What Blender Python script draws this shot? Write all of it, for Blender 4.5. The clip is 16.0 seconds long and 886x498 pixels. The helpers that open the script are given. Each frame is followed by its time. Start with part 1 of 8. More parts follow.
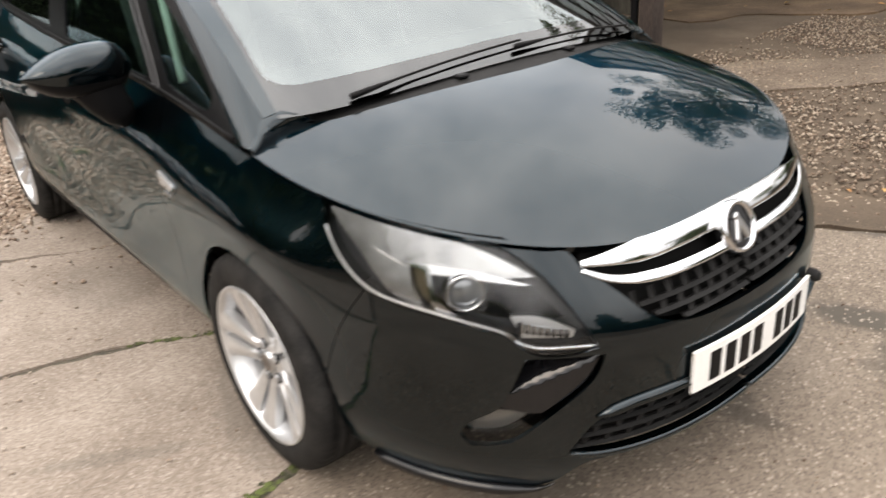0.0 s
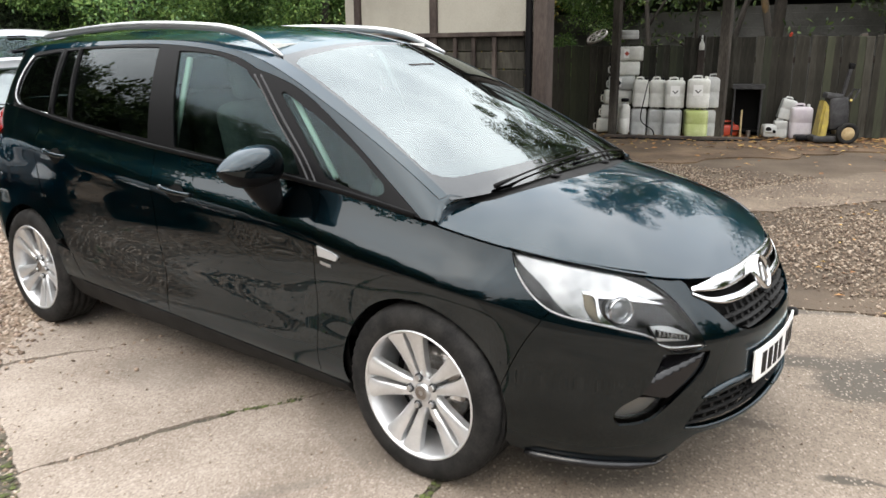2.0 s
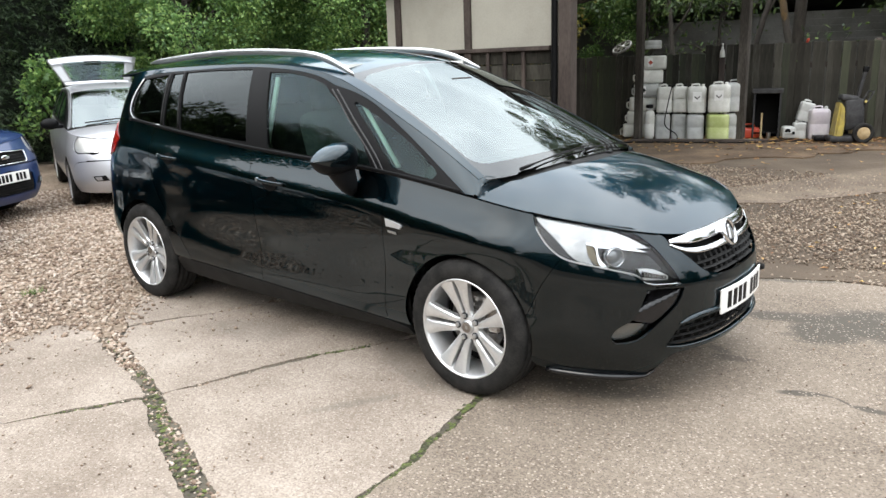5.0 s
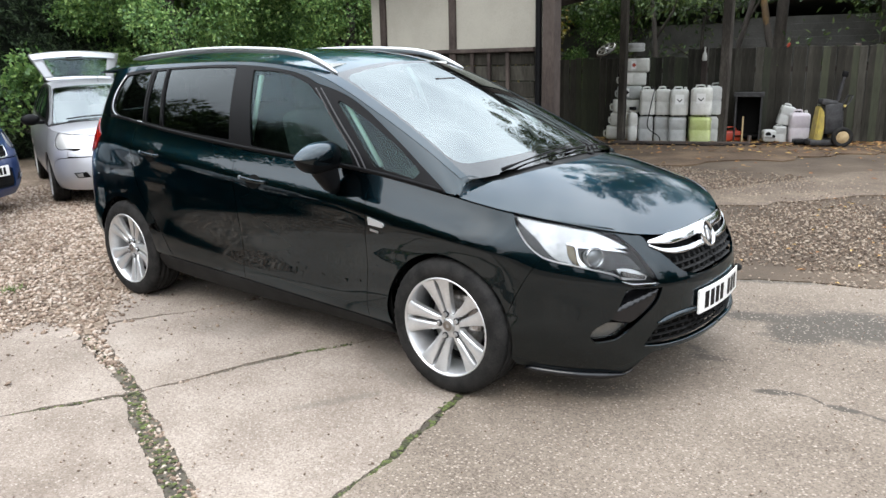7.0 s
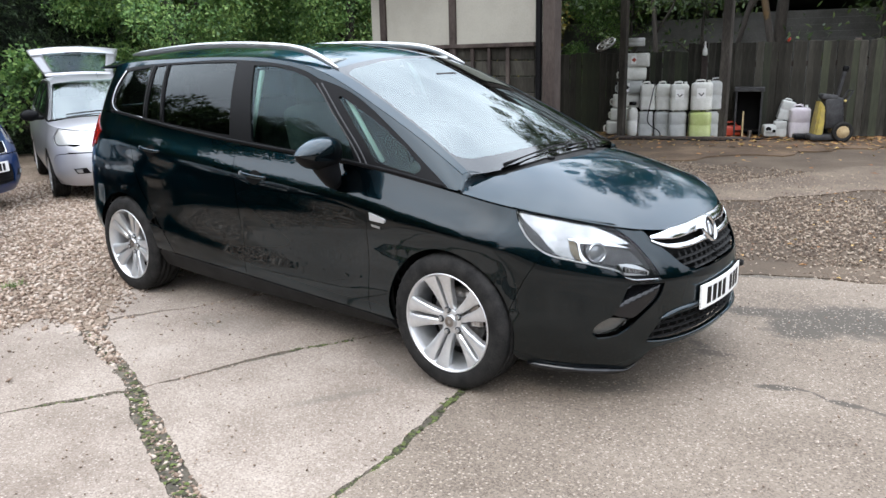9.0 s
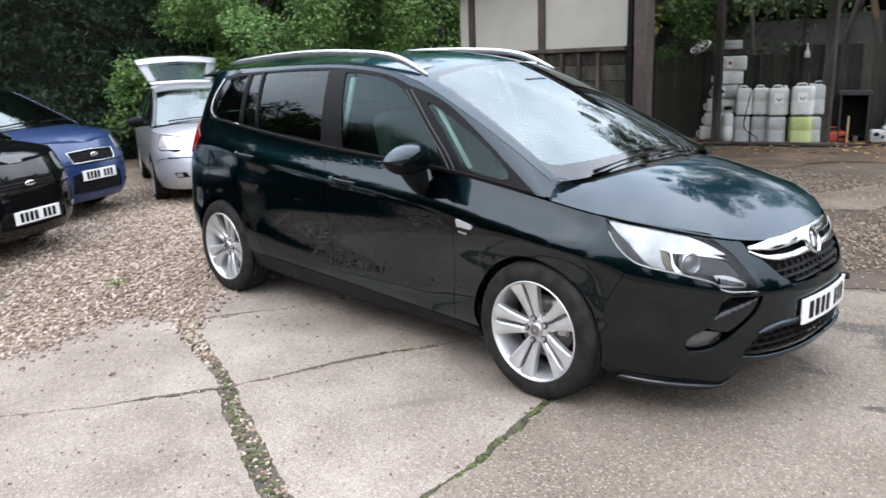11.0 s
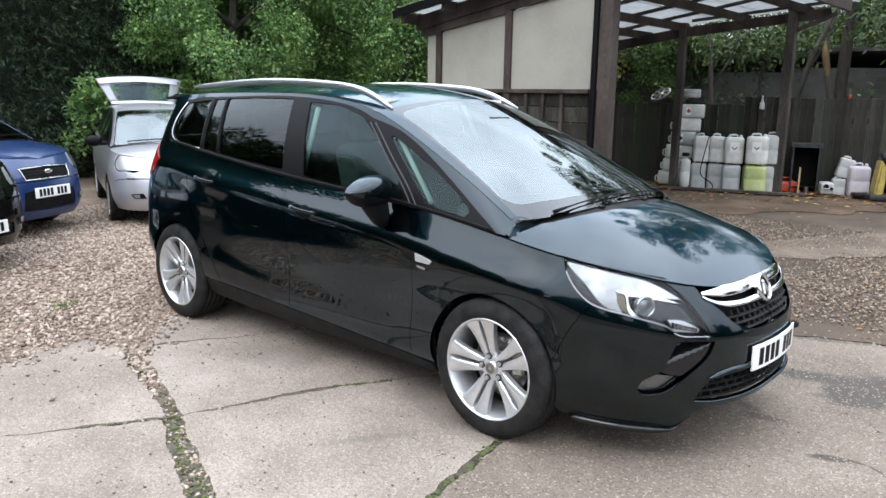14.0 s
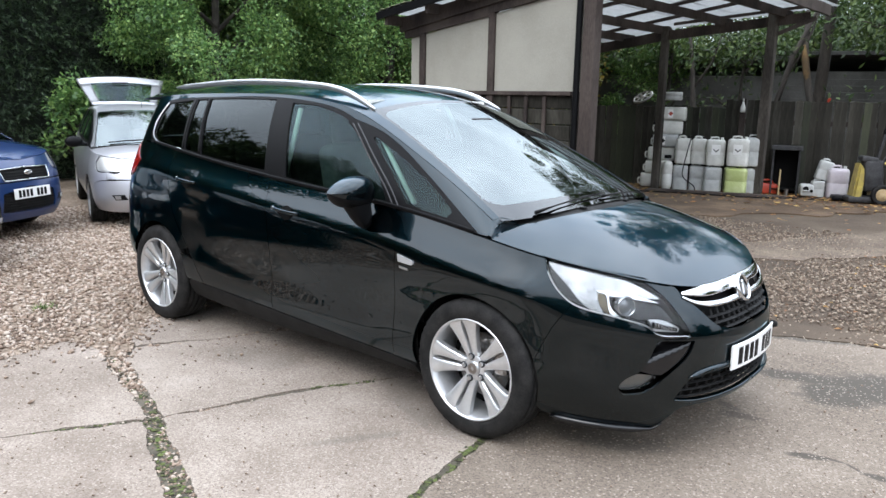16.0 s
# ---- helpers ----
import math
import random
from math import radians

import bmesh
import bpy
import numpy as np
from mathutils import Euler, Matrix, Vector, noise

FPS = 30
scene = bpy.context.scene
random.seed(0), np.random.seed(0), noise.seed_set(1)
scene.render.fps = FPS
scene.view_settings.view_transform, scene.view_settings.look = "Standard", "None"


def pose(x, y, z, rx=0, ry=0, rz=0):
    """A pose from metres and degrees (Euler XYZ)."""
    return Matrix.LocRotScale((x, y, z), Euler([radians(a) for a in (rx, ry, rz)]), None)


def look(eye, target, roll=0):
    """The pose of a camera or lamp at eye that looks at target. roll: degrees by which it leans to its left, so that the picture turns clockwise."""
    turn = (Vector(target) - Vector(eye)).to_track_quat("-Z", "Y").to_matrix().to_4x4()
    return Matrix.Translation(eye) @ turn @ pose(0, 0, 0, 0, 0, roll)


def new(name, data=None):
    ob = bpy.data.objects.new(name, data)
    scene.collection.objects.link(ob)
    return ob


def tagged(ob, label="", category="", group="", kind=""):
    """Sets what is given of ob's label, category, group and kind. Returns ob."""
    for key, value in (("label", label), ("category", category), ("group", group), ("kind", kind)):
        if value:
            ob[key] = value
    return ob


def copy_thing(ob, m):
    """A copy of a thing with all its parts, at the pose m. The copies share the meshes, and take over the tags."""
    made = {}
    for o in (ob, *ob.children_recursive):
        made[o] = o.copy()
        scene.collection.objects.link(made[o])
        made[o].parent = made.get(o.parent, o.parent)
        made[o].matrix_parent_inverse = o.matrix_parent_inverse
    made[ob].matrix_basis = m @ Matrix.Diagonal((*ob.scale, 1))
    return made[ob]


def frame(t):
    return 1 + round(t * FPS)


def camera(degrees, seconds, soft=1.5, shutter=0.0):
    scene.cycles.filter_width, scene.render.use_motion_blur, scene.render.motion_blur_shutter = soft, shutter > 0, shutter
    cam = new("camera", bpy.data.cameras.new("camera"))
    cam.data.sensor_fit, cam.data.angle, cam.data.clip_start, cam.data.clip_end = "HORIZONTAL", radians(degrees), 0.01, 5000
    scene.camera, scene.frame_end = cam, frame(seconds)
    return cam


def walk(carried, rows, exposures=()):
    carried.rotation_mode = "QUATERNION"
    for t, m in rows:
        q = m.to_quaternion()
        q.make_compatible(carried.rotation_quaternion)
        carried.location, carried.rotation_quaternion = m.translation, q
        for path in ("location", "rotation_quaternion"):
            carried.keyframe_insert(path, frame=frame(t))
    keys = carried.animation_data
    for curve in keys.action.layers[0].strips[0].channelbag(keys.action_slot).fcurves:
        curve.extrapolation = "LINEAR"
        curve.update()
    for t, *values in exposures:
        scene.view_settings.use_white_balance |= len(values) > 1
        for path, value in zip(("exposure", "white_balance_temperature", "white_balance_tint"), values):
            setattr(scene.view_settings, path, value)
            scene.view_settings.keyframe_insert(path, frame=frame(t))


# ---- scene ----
cam = camera(60.6, 16.0, shutter=0.5)
PATH = [
    (0, (1.772, -1.581, 1.504), (0.346, -0.469, 0.649), -4.4),
    (0.5, (1.692, -1.929, 1.5), (0.261, -0.791, 0.688), -4.9),
    (1, (1.521, -2.236, 1.501), (0.122, -0.946, 0.885), -3.6),
    (1.5, (1.496, -2.524, 1.509), (0.198, -1.071, 1.055), -1.6),
    (2, (1.569, -2.803, 1.523), (0.407, -1.26, 1.006), -0.5),
    (2.5, (1.696, -3.006, 1.542), (0.387, -1.584, 1.028), -0.1),
    (3, (1.856, -3.199, 1.552), (0.513, -1.79, 1.094), 0.2),
    (3.5, (2.029, -3.387, 1.568), (0.804, -1.876, 1.101), 0.0),
    (4, (2.113, -3.466, 1.555), (0.887, -1.949, 1.112), -0.3),
    (4.5, (2.099, -3.508, 1.548), (0.836, -2.026, 1.089), 0.6),
    (5, (2.081, -3.516, 1.548), (0.841, -2.023, 1.064), -2.0),
    (7.5, (2.108, -3.53, 1.549), (0.904, -2.008, 1.062), -1.2),
    (8, (2.1, -3.521, 1.548), (0.892, -2.008, 1.049), -1.5),
    (10.5, (2.085, -3.545, 1.55), (0.887, -2.021, 1.059), -1.1),
    (11, (2.071, -3.521, 1.55), (0.698, -2.147, 1.073), -2.0),
    (11.5, (2.083, -3.521, 1.547), (0.717, -2.136, 1.083), 0.3),
    (12, (2.086, -3.514, 1.545), (0.753, -2.097, 1.081), 0.4),
    (12.5, (2.083, -3.518, 1.547), (0.773, -2.078, 1.086), 1.0),
    (13, (2.077, -3.517, 1.549), (0.771, -2.072, 1.095), 1.2),
    (13.5, (2.068, -3.507, 1.548), (0.758, -2.061, 1.111), 0.9),
    (14, (2.065, -3.507, 1.557), (0.757, -2.046, 1.163), 0.9),
    (14.5, (2.067, -3.51, 1.556), (0.756, -2.046, 1.183), 0.6),
    (15, (2.074, -3.509, 1.554), (0.763, -2.044, 1.188), 0.5),
    (15.5, (2.075, -3.511, 1.551), (0.779, -2.037, 1.167), 0.6),
    (16, (2.078, -3.507, 1.552), (0.8, -2.018, 1.164), 1.1),
]
walk(cam, [(t, look(eye, target, roll)) for t, eye, target, roll in PATH],
     [(0.0, 0.02, 8100, 17), (1.0, 0.06, 7750, 15), (1.5, 0.15, 7650, 14), (2.0, 0.18, 7550, 14), (3.0, 0.25, 7450, 14), (5.0, 0.18, 7250, 12), (7.5, 0.12, 6900, 13), (10.5, 0.10, 6650, 14), (16.0, 0.10, 6600, 13)])

# ---- light: an overcast autumn day ----
world = bpy.data.worlds.new("world")
scene.world = world
world.use_nodes = True
wt = world.node_tree
wt.nodes.clear()
w_out = wt.nodes.new("ShaderNodeOutputWorld")
w_bg = wt.nodes.new("ShaderNodeBackground")
w_sky = wt.nodes.new("ShaderNodeTexSky")
w_sky.sky_type = "NISHITA"
w_sky.sun_disc = False
w_sky.sun_elevation, w_sky.sun_rotation = radians(38), radians(200)
w_sky.air_density, w_sky.dust_density = 1.0, 3.0
w_co = wt.nodes.new("ShaderNodeTexCoord")
w_no = wt.nodes.new("ShaderNodeTexNoise")
w_no.inputs["Scale"].default_value, w_no.inputs["Detail"].default_value, w_no.inputs["Roughness"].default_value = 2.2, 6, 0.55
w_ra = wt.nodes.new("ShaderNodeValToRGB")
w_ra.color_ramp.elements[0].position, w_ra.color_ramp.elements[1].position = 0.35, 0.68
w_ra.color_ramp.elements[0].color, w_ra.color_ramp.elements[1].color = (12.2, 14.0, 16.3, 1), (22.8, 25.4, 28.3, 1)
w_mix = wt.nodes.new("ShaderNodeMix")
w_mix.data_type = "RGBA"
w_mix.inputs["Factor"].default_value = 0.88
wt.links.new(w_co.outputs["Generated"], w_no.inputs["Vector"])
wt.links.new(w_no.outputs["Fac"], w_ra.inputs["Fac"])
wt.links.new(w_sky.outputs["Color"], w_mix.inputs["A"])
wt.links.new(w_ra.outputs["Color"], w_mix.inputs["B"])
# an overcast sky is three times as bright overhead as at the horizon
w_xyz, w_grad, w_mul = wt.nodes.new("ShaderNodeSeparateXYZ"), wt.nodes.new("ShaderNodeMapRange"), wt.nodes.new("ShaderNodeVectorMath")
w_mul.operation = "SCALE"
w_grad.inputs["To Min"].default_value, w_grad.inputs["To Max"].default_value = 0.26, 1.14
wt.links.new(w_co.outputs["Generated"], w_xyz.inputs["Vector"])
wt.links.new(w_xyz.outputs["Z"], w_grad.inputs["Value"])
wt.links.new(w_mix.outputs["Result"], w_mul.inputs[0])
wt.links.new(w_grad.outputs["Result"], w_mul.inputs["Scale"])
wt.links.new(w_mul.outputs["Vector"], w_bg.inputs["Color"])
wt.links.new(w_bg.outputs["Background"], w_out.inputs["Surface"])
w_bg.inputs["Strength"].default_value = 0.21
sun_data = bpy.data.lights.new("sun", "SUN")
sun_data.energy, sun_data.angle, sun_data.color = 0.8, radians(25), (1.0, 0.96, 0.9)
sun = new("sun", sun_data)
sun.matrix_world = look((4, -12, 14), (0, 0, 0))
scene.view_settings.exposure = 0.0


# ---- materials ----
def material(name, color, rough=0.5, metal=0.0, **more):
    """A principled material; returns it with its tree and shader."""
    m = bpy.data.materials.new(name)
    m.use_nodes = True
    p = m.node_tree.nodes["Principled BSDF"]
    p.inputs["Base Color"].default_value = (*color, 1)
    p.inputs["Roughness"].default_value, p.inputs["Metallic"].default_value = rough, metal
    for key, value in more.items():
        p.inputs[key.replace("_", " ")].default_value = value
    return m


def add(m, kind, **values):
    n = m.node_tree.nodes.new(kind)
    for key, value in values.items():
        n.inputs[key.replace("_", " ")].default_value = value
    return n


def link(m, a, b):
    m.node_tree.links.new(a, b)


def varied(m, colors, scale=4.0, detail=6.0, fine=60.0, bump=0.3, distance=0.01, rough=(0.0, 0.0), islands=0.0, pieces=0.0, stretch=(1, 1, 1), spread=(0.35, 0.65), speck=(0.0, 0.0)):
    """Gives m two scales of noise in its colour, a bump, and where asked a change from piece to piece."""
    p = m.node_tree.nodes["Principled BSDF"]
    co, mp = add(m, "ShaderNodeTexCoord"), add(m, "ShaderNodeMapping")
    mp.inputs["Scale"].default_value = stretch
    big, small = add(m, "ShaderNodeTexNoise", Scale=scale, Detail=detail, Roughness=0.6), add(m, "ShaderNodeTexNoise", Scale=fine, Detail=4.0)
    link(m, co.outputs["Object"], mp.inputs["Vector"])
    for n in (big, small):
        link(m, mp.outputs["Vector"], n.inputs["Vector"])
    ramp = add(m, "ShaderNodeValToRGB")
    e = ramp.color_ramp.elements
    e[0].position, e[1].position = spread
    e[0].color, e[1].color = (*colors[0], 1), (*colors[-1], 1)
    for i, c in enumerate(colors[1:-1]):
        x = e.new(spread[0] + (spread[1] - spread[0]) * (i + 1) / (len(colors) - 1))
        x.color = (*c, 1)
    ma = add(m, "ShaderNodeMath")
    ma.operation = "ADD"
    half = add(m, "ShaderNodeMath")
    half.operation, half.inputs[1].default_value = "MULTIPLY_ADD", 0.35
    half.inputs[2].default_value = -0.175
    link(m, small.outputs["Fac"], half.inputs[0])
    link(m, big.outputs["Fac"], ma.inputs[0])
    link(m, half.outputs[0], ma.inputs[1])
    last = ma.outputs[0]
    if islands or pieces:
        g = add(m, "ShaderNodeNewGeometry") if islands else add(m, "ShaderNodeObjectInfo")
        k = add(m, "ShaderNodeMath")
        k.operation, k.inputs[1].default_value, k.inputs[2].default_value = "MULTIPLY_ADD", islands or pieces, -0.5 * (islands or pieces)
        link(m, g.outputs["Random Per Island" if islands else "Random"], k.inputs[0])
        s = add(m, "ShaderNodeMath")
        link(m, last, s.inputs[0])
        link(m, k.outputs[0], s.inputs[1])
        last = s.outputs[0]
    if speck[1]:
        vo = add(m, "ShaderNodeTexVoronoi", Scale=speck[0])
        link(m, mp.outputs["Vector"], vo.inputs["Vector"])
        sc = add(m, "ShaderNodeSeparateColor")
        link(m, vo.outputs["Color"], sc.inputs[0])
        k = add(m, "ShaderNodeMath")
        k.operation, k.inputs[1].default_value, k.inputs[2].default_value = "MULTIPLY_ADD", speck[1], -0.5 * speck[1]
        link(m, sc.outputs[0], k.inputs[0])
        s = add(m, "ShaderNodeMath")
        link(m, last, s.inputs[0])
        link(m, k.outputs[0], s.inputs[1])
        last = s.outputs[0]
    link(m, last, ramp.inputs["Fac"])
    link(m, ramp.outputs["Color"], p.inputs["Base Color"])
    if bump:
        b = add(m, "ShaderNodeBump", Strength=bump, Distance=distance)
        link(m, ma.outputs[0], b.inputs["Height"])
        link(m, b.outputs["Normal"], p.inputs["Normal"])
    if rough[1]:
        r = add(m, "ShaderNodeMapRange", To_Min=rough[0], To_Max=rough[1])
        link(m, big.outputs["Fac"], r.inputs["Value"])
        link(m, r.outputs["Result"], p.inputs["Roughness"])
    return m


def pane(name, tint, ior=1.52, rough=0.0, shine=(1, 1, 1)):
    """Thin glass: clear with a tint, and a gloss by Fresnel."""
    m = bpy.data.materials.new(name)
    m.use_nodes = True
    nt = m.node_tree
    nt.nodes.clear()
    out, mix = add(m, "ShaderNodeOutputMaterial"), add(m, "ShaderNodeMixShader")
    tr, gl, fr = add(m, "ShaderNodeBsdfTransparent"), add(m, "ShaderNodeBsdfGlossy", Roughness=rough), add(m, "ShaderNodeFresnel", IOR=ior)
    tr.inputs["Color"].default_value, gl.inputs["Color"].default_value = (*tint, 1), (*shine, 1)
    link(m, fr.outputs[0], mix.inputs[0])
    link(m, tr.outputs[0], mix.inputs[1])
    link(m, gl.outputs[0], mix.inputs[2])
    link(m, mix.outputs[0], out.inputs["Surface"])
    return m


PAINT = material("dark_green_paint", (0.0026, 0.0100, 0.0140), 0.28, 1.0, Specular_Tint=(0.27, 0.60, 0.72, 1.0), Coat_Weight=1.0, Coat_Roughness=0.006, Coat_IOR=1.5)
BLACK = material("satin_black_trim", (0.006, 0.006, 0.0065), 0.36, Specular_IOR_Level=0.09)
PLASTIC = varied(material("black_plastic", (0.01, 0.01, 0.01), 0.65, Specular_IOR_Level=0.15), [(0.008, 0.008, 0.008), (0.016, 0.016, 0.016)], 8, 4, 300, 0.15, 0.002)
GLOSSY = material("gloss_black", (0.006, 0.006, 0.007), 0.08)
CHROME = material("chrome", (0.70, 0.71, 0.725), 0.09, 1.0)
SEAL = material("grey_rubber_seal", (0.03, 0.03, 0.032), 0.42)
SATIN = material("brushed_aluminium", (0.56, 0.57, 0.58), 0.36, 1.0)
ALLOY = varied(material("silver_alloy", (0.66, 0.67, 0.68), 0.3, 0.75), [(0.60, 0.61, 0.62), (0.70, 0.71, 0.72)], 9, 3, 90, 0.0)
RUBBER = varied(material("tyre_rubber", (0.012, 0.012, 0.012), 0.72, Specular_IOR_Level=0.12), [(0.010, 0.010, 0.010), (0.026, 0.025, 0.024)], 12, 5, 140, 0.25, 0.003)
STEEL = varied(material("brake_steel", (0.3, 0.29, 0.28), 0.35, 1.0), [(0.25, 0.22, 0.2), (0.4, 0.39, 0.38)], 30, 4, 120, 0.1, 0.001)
DARK = material("dark_underside", (0.004, 0.004, 0.004), 0.8, Specular_IOR_Level=0.1)
REFLECTOR = varied(material("lamp_reflector", (0.5, 0.505, 0.51), 0.26, 0.85), [(0.34, 0.345, 0.35), (0.57, 0.575, 0.58)], 7, 2, 40, 0.25, 0.006)
FOGGLASS = material("fog_lamp_glass", (0.2, 0.195, 0.185), 0.2, 0.5)
GLASS = pane("green_tinted_glass", (0.50, 0.68, 0.63), 1.38, 0.0, (0.76, 0.95, 1.0))
SCREEN = pane("windscreen_glass", (0.30, 0.36, 0.345), 2.3, 0.0, (0.88, 0.98, 1.0))
FRIT = pane("black_glass_border", (0.012, 0.012, 0.013), 1.72, 0.02, (0.95, 0.98, 1.0))
PRIVACY = pane("privacy_glass", (0.10, 0.125, 0.12), 1.42, 0.0, (0.9, 0.98, 1.0))
AMBER = material("amber_reflector", (0.15, 0.125, 0.085), 0.22, 0.6)
LAMPBOWL = material("dark_lamp_bowl", (0.03, 0.032, 0.035), 0.25)
PROJECTOR = material("projector_glass", (0.22, 0.23, 0.24), 0.06, 0.55)
REPEATER = material("clear_repeater", (0.42, 0.42, 0.42), 0.2, 0.3)
LENSGLASS = pane("clear_lamp_cover", (0.94, 0.95, 0.95), 1.38)


import mathutils.geometry


# ---- smooth curves and the hero car's surfaces ----
def spline(xs, ys):
    """Natural cubic spline through the points; straight on beyond its ends."""
    xs, ys = np.array(xs, float), np.array(ys, float)
    n = len(xs)
    h = np.diff(xs)
    A, r = np.eye(n), np.zeros(n)
    for i in range(1, n - 1):
        A[i, i - 1:i + 2] = h[i - 1], 2 * (h[i - 1] + h[i]), h[i]
        r[i] = 6 * ((ys[i + 1] - ys[i]) / h[i] - (ys[i] - ys[i - 1]) / h[i - 1])
    m = np.linalg.solve(A, r)

    def f(x):
        x = np.asarray(x, float)
        i = np.clip(np.searchsorted(xs, x) - 1, 0, n - 2)
        xc = np.clip(x, xs[0], xs[-1])
        a, b, hh = xs[i + 1] - xc, xc - xs[i], h[i]
        return (m[i] * a ** 3 + m[i + 1] * b ** 3) / (6 * hh) + (ys[i] / hh - m[i] * hh / 6) * a + (ys[i + 1] / hh - m[i + 1] * hh / 6) * b
    return f


def nose(phi, length, width, n):
    """A point of a rounded plan corner: phi 0 straight ahead, pi/2 to the side."""
    c, s = np.maximum(np.cos(phi), 1e-9), np.maximum(np.sin(phi), 1e-9)
    r = ((c / length) ** n + (s / width) ** n) ** (-1 / n)
    return r * c, r * s


class Shell:
    """A car's lower body: curves from sill to belt, unrolled by u = x along the side, round the nose and the tail."""

    def __init__(self, sta, zs, ws, front, rear, tail_x, u_front=1.45, u_tail=1.0, sculpt=None):
        self.sta, self.tail_x, self.u_front, self.u_tail = sta, tail_x, u_front, u_tail
        self.z = [spline(sta, z) for z in zs]
        self.w = [spline([s for s in sta if tail_x <= s <= 0], w) for w in ws]
        self.front, self.rear, self.sculpt = front, rear, sculpt
        self.k = len(zs)

    def curve(self, k, u):
        """Curve k at u: x, half width, z."""
        u = np.asarray(u, float)
        L, n = self.front[k]
        Lr, nr = self.rear[k]
        us = np.clip(u, self.tail_x, 0)
        x, y = us.copy(), self.w[k](us)
        f = u > 0
        if f.any():
            fx, fy = nose(np.pi / 2 * (1 - u[f] / self.u_front), L, self.w[k](0.0), n)
            x[f], y[f] = fx, fy
        g = u < self.tail_x
        if g.any():
            gx, gy = nose(np.pi / 2 * (1 - (self.tail_x - u[g]) / self.u_tail), Lr, self.w[k](self.tail_x), nr)
            x[g], y[g] = self.tail_x - gx, gy
        return x, y, self.z[k](u)

    def at(self, u, z):
        """The place on the shell at the unrolled u and height z (arrays of one size)."""
        u, z = np.asarray(u, float), np.asarray(z, float)
        pts = [self.curve(k, u) for k in range(self.k)]
        Z = np.array([p[2] for p in pts])
        out = []
        for c in (0, 1):
            V = np.array([p[c] for p in pts])
            out.append(column_spline(Z, V, z))
        if self.sculpt:
            out[1] = out[1] + self.sculpt(u, z, Z[-1])
        return np.stack([out[0], out[1], z], -1)


def column_spline(Z, V, z):
    """Natural spline down each column: knots Z, values V (k x n), at heights z (n)."""
    k, n = Z.shape
    h = np.diff(Z, axis=0)
    A = np.zeros((n, k, k))
    r = np.zeros((n, k))
    A[:, 0, 0] = A[:, -1, -1] = 1
    for i in range(1, k - 1):
        A[:, i, i - 1], A[:, i, i], A[:, i, i + 1] = h[i - 1], 2 * (h[i - 1] + h[i]), h[i]
        r[:, i] = 6 * ((V[i + 1] - V[i]) / h[i] - (V[i] - V[i - 1]) / h[i - 1])
    m = np.linalg.solve(A, r[:, :, None])[:, :, 0].T
    zc = np.clip(z, Z[0], Z[-1])
    i = np.clip((zc[None] >= Z).sum(0) - 1, 0, k - 2)
    j = np.arange(n)
    a, b, hh = Z[i + 1, j] - zc, zc - Z[i, j], h[i, j]
    return (m[i, j] * a ** 3 + m[i + 1, j] * b ** 3) / (6 * hh) + (V[i, j] / hh - m[i, j] * hh / 6) * a + (V[i + 1, j] / hh - m[i + 1, j] * hh / 6) * b


class Cabin:
    """The side of the greenhouse: from the shell's belt to the roof edge and down the windscreen pillar."""

    def __init__(self, shell, xs, ys, zs, bulge=0.02, tail=(0.24, 2.6)):
        self.shell, self.y, self.z, self.bulge, self.tail = shell, spline(xs, ys), spline(xs, zs), bulge, tail

    def top(self, u):
        u = np.asarray(u, float)
        us = np.maximum(u, self.shell.tail_x)
        x, y = us.copy(), self.y(us)
        g = u < self.shell.tail_x
        if g.any():
            t = self.shell.tail_x
            gx, gy = nose(np.pi / 2 * (1 - (t - u[g]) / self.shell.u_tail), self.tail[0], self.y(t), self.tail[1])
            x[g], y[g] = t - gx, gy
        return x, y, self.z(us)

    def at(self, u, z):
        u, z = np.asarray(u, float), np.asarray(z, float)
        xb, yb, zb = self.shell.curve(self.shell.k - 1, u)
        xt, yt, zt = self.top(u)
        f = (z - zb) / np.maximum(zt - zb, 0.02)
        return np.stack([xb + (xt - xb) * f, yb + (yt - yb) * f + self.bulge * 4 * f * (1 - f) * np.clip((zt - zb) / 0.4, 0, 1), z], -1)




# ---- building helpers ----
def mesh_object(name, verts, faces, mat, parent=None, label="", smooth=True, normals=None, kind=""):
    me = bpy.data.meshes.new(name)
    me.from_pydata([tuple(map(float, v)) for v in verts], [], [tuple(map(int, f)) for f in faces])
    if mat:
        me.materials.append(mat)
    if smooth:
        me.shade_smooth()
    if normals is not None:
        me.normals_split_custom_set_from_vertices([tuple(map(float, v)) for v in normals])
    me.update()
    ob = new(name, me)
    if parent:
        ob.parent = parent
    return tagged(ob, label=label, kind=kind)


def part(name, bm, mat, parent=None, label="", smooth=False, kind=""):
    me = bpy.data.meshes.new(name)
    bmesh.ops.recalc_face_normals(bm, faces=bm.faces)
    bm.to_mesh(me)
    bm.free()
    if mat:
        me.materials.append(mat)
    if smooth:
        me.shade_smooth()
        me.set_sharp_from_angle(angle=radians(38))
    ob = new(name, me)
    if parent:
        ob.parent = parent
    return tagged(ob, label=label, kind=kind)


def thing(name, m, label, category, group="", kind=""):
    ob = new(name)
    ob.empty_display_size = 0.1
    ob.matrix_basis = m
    return tagged(ob, label, category, group, kind)


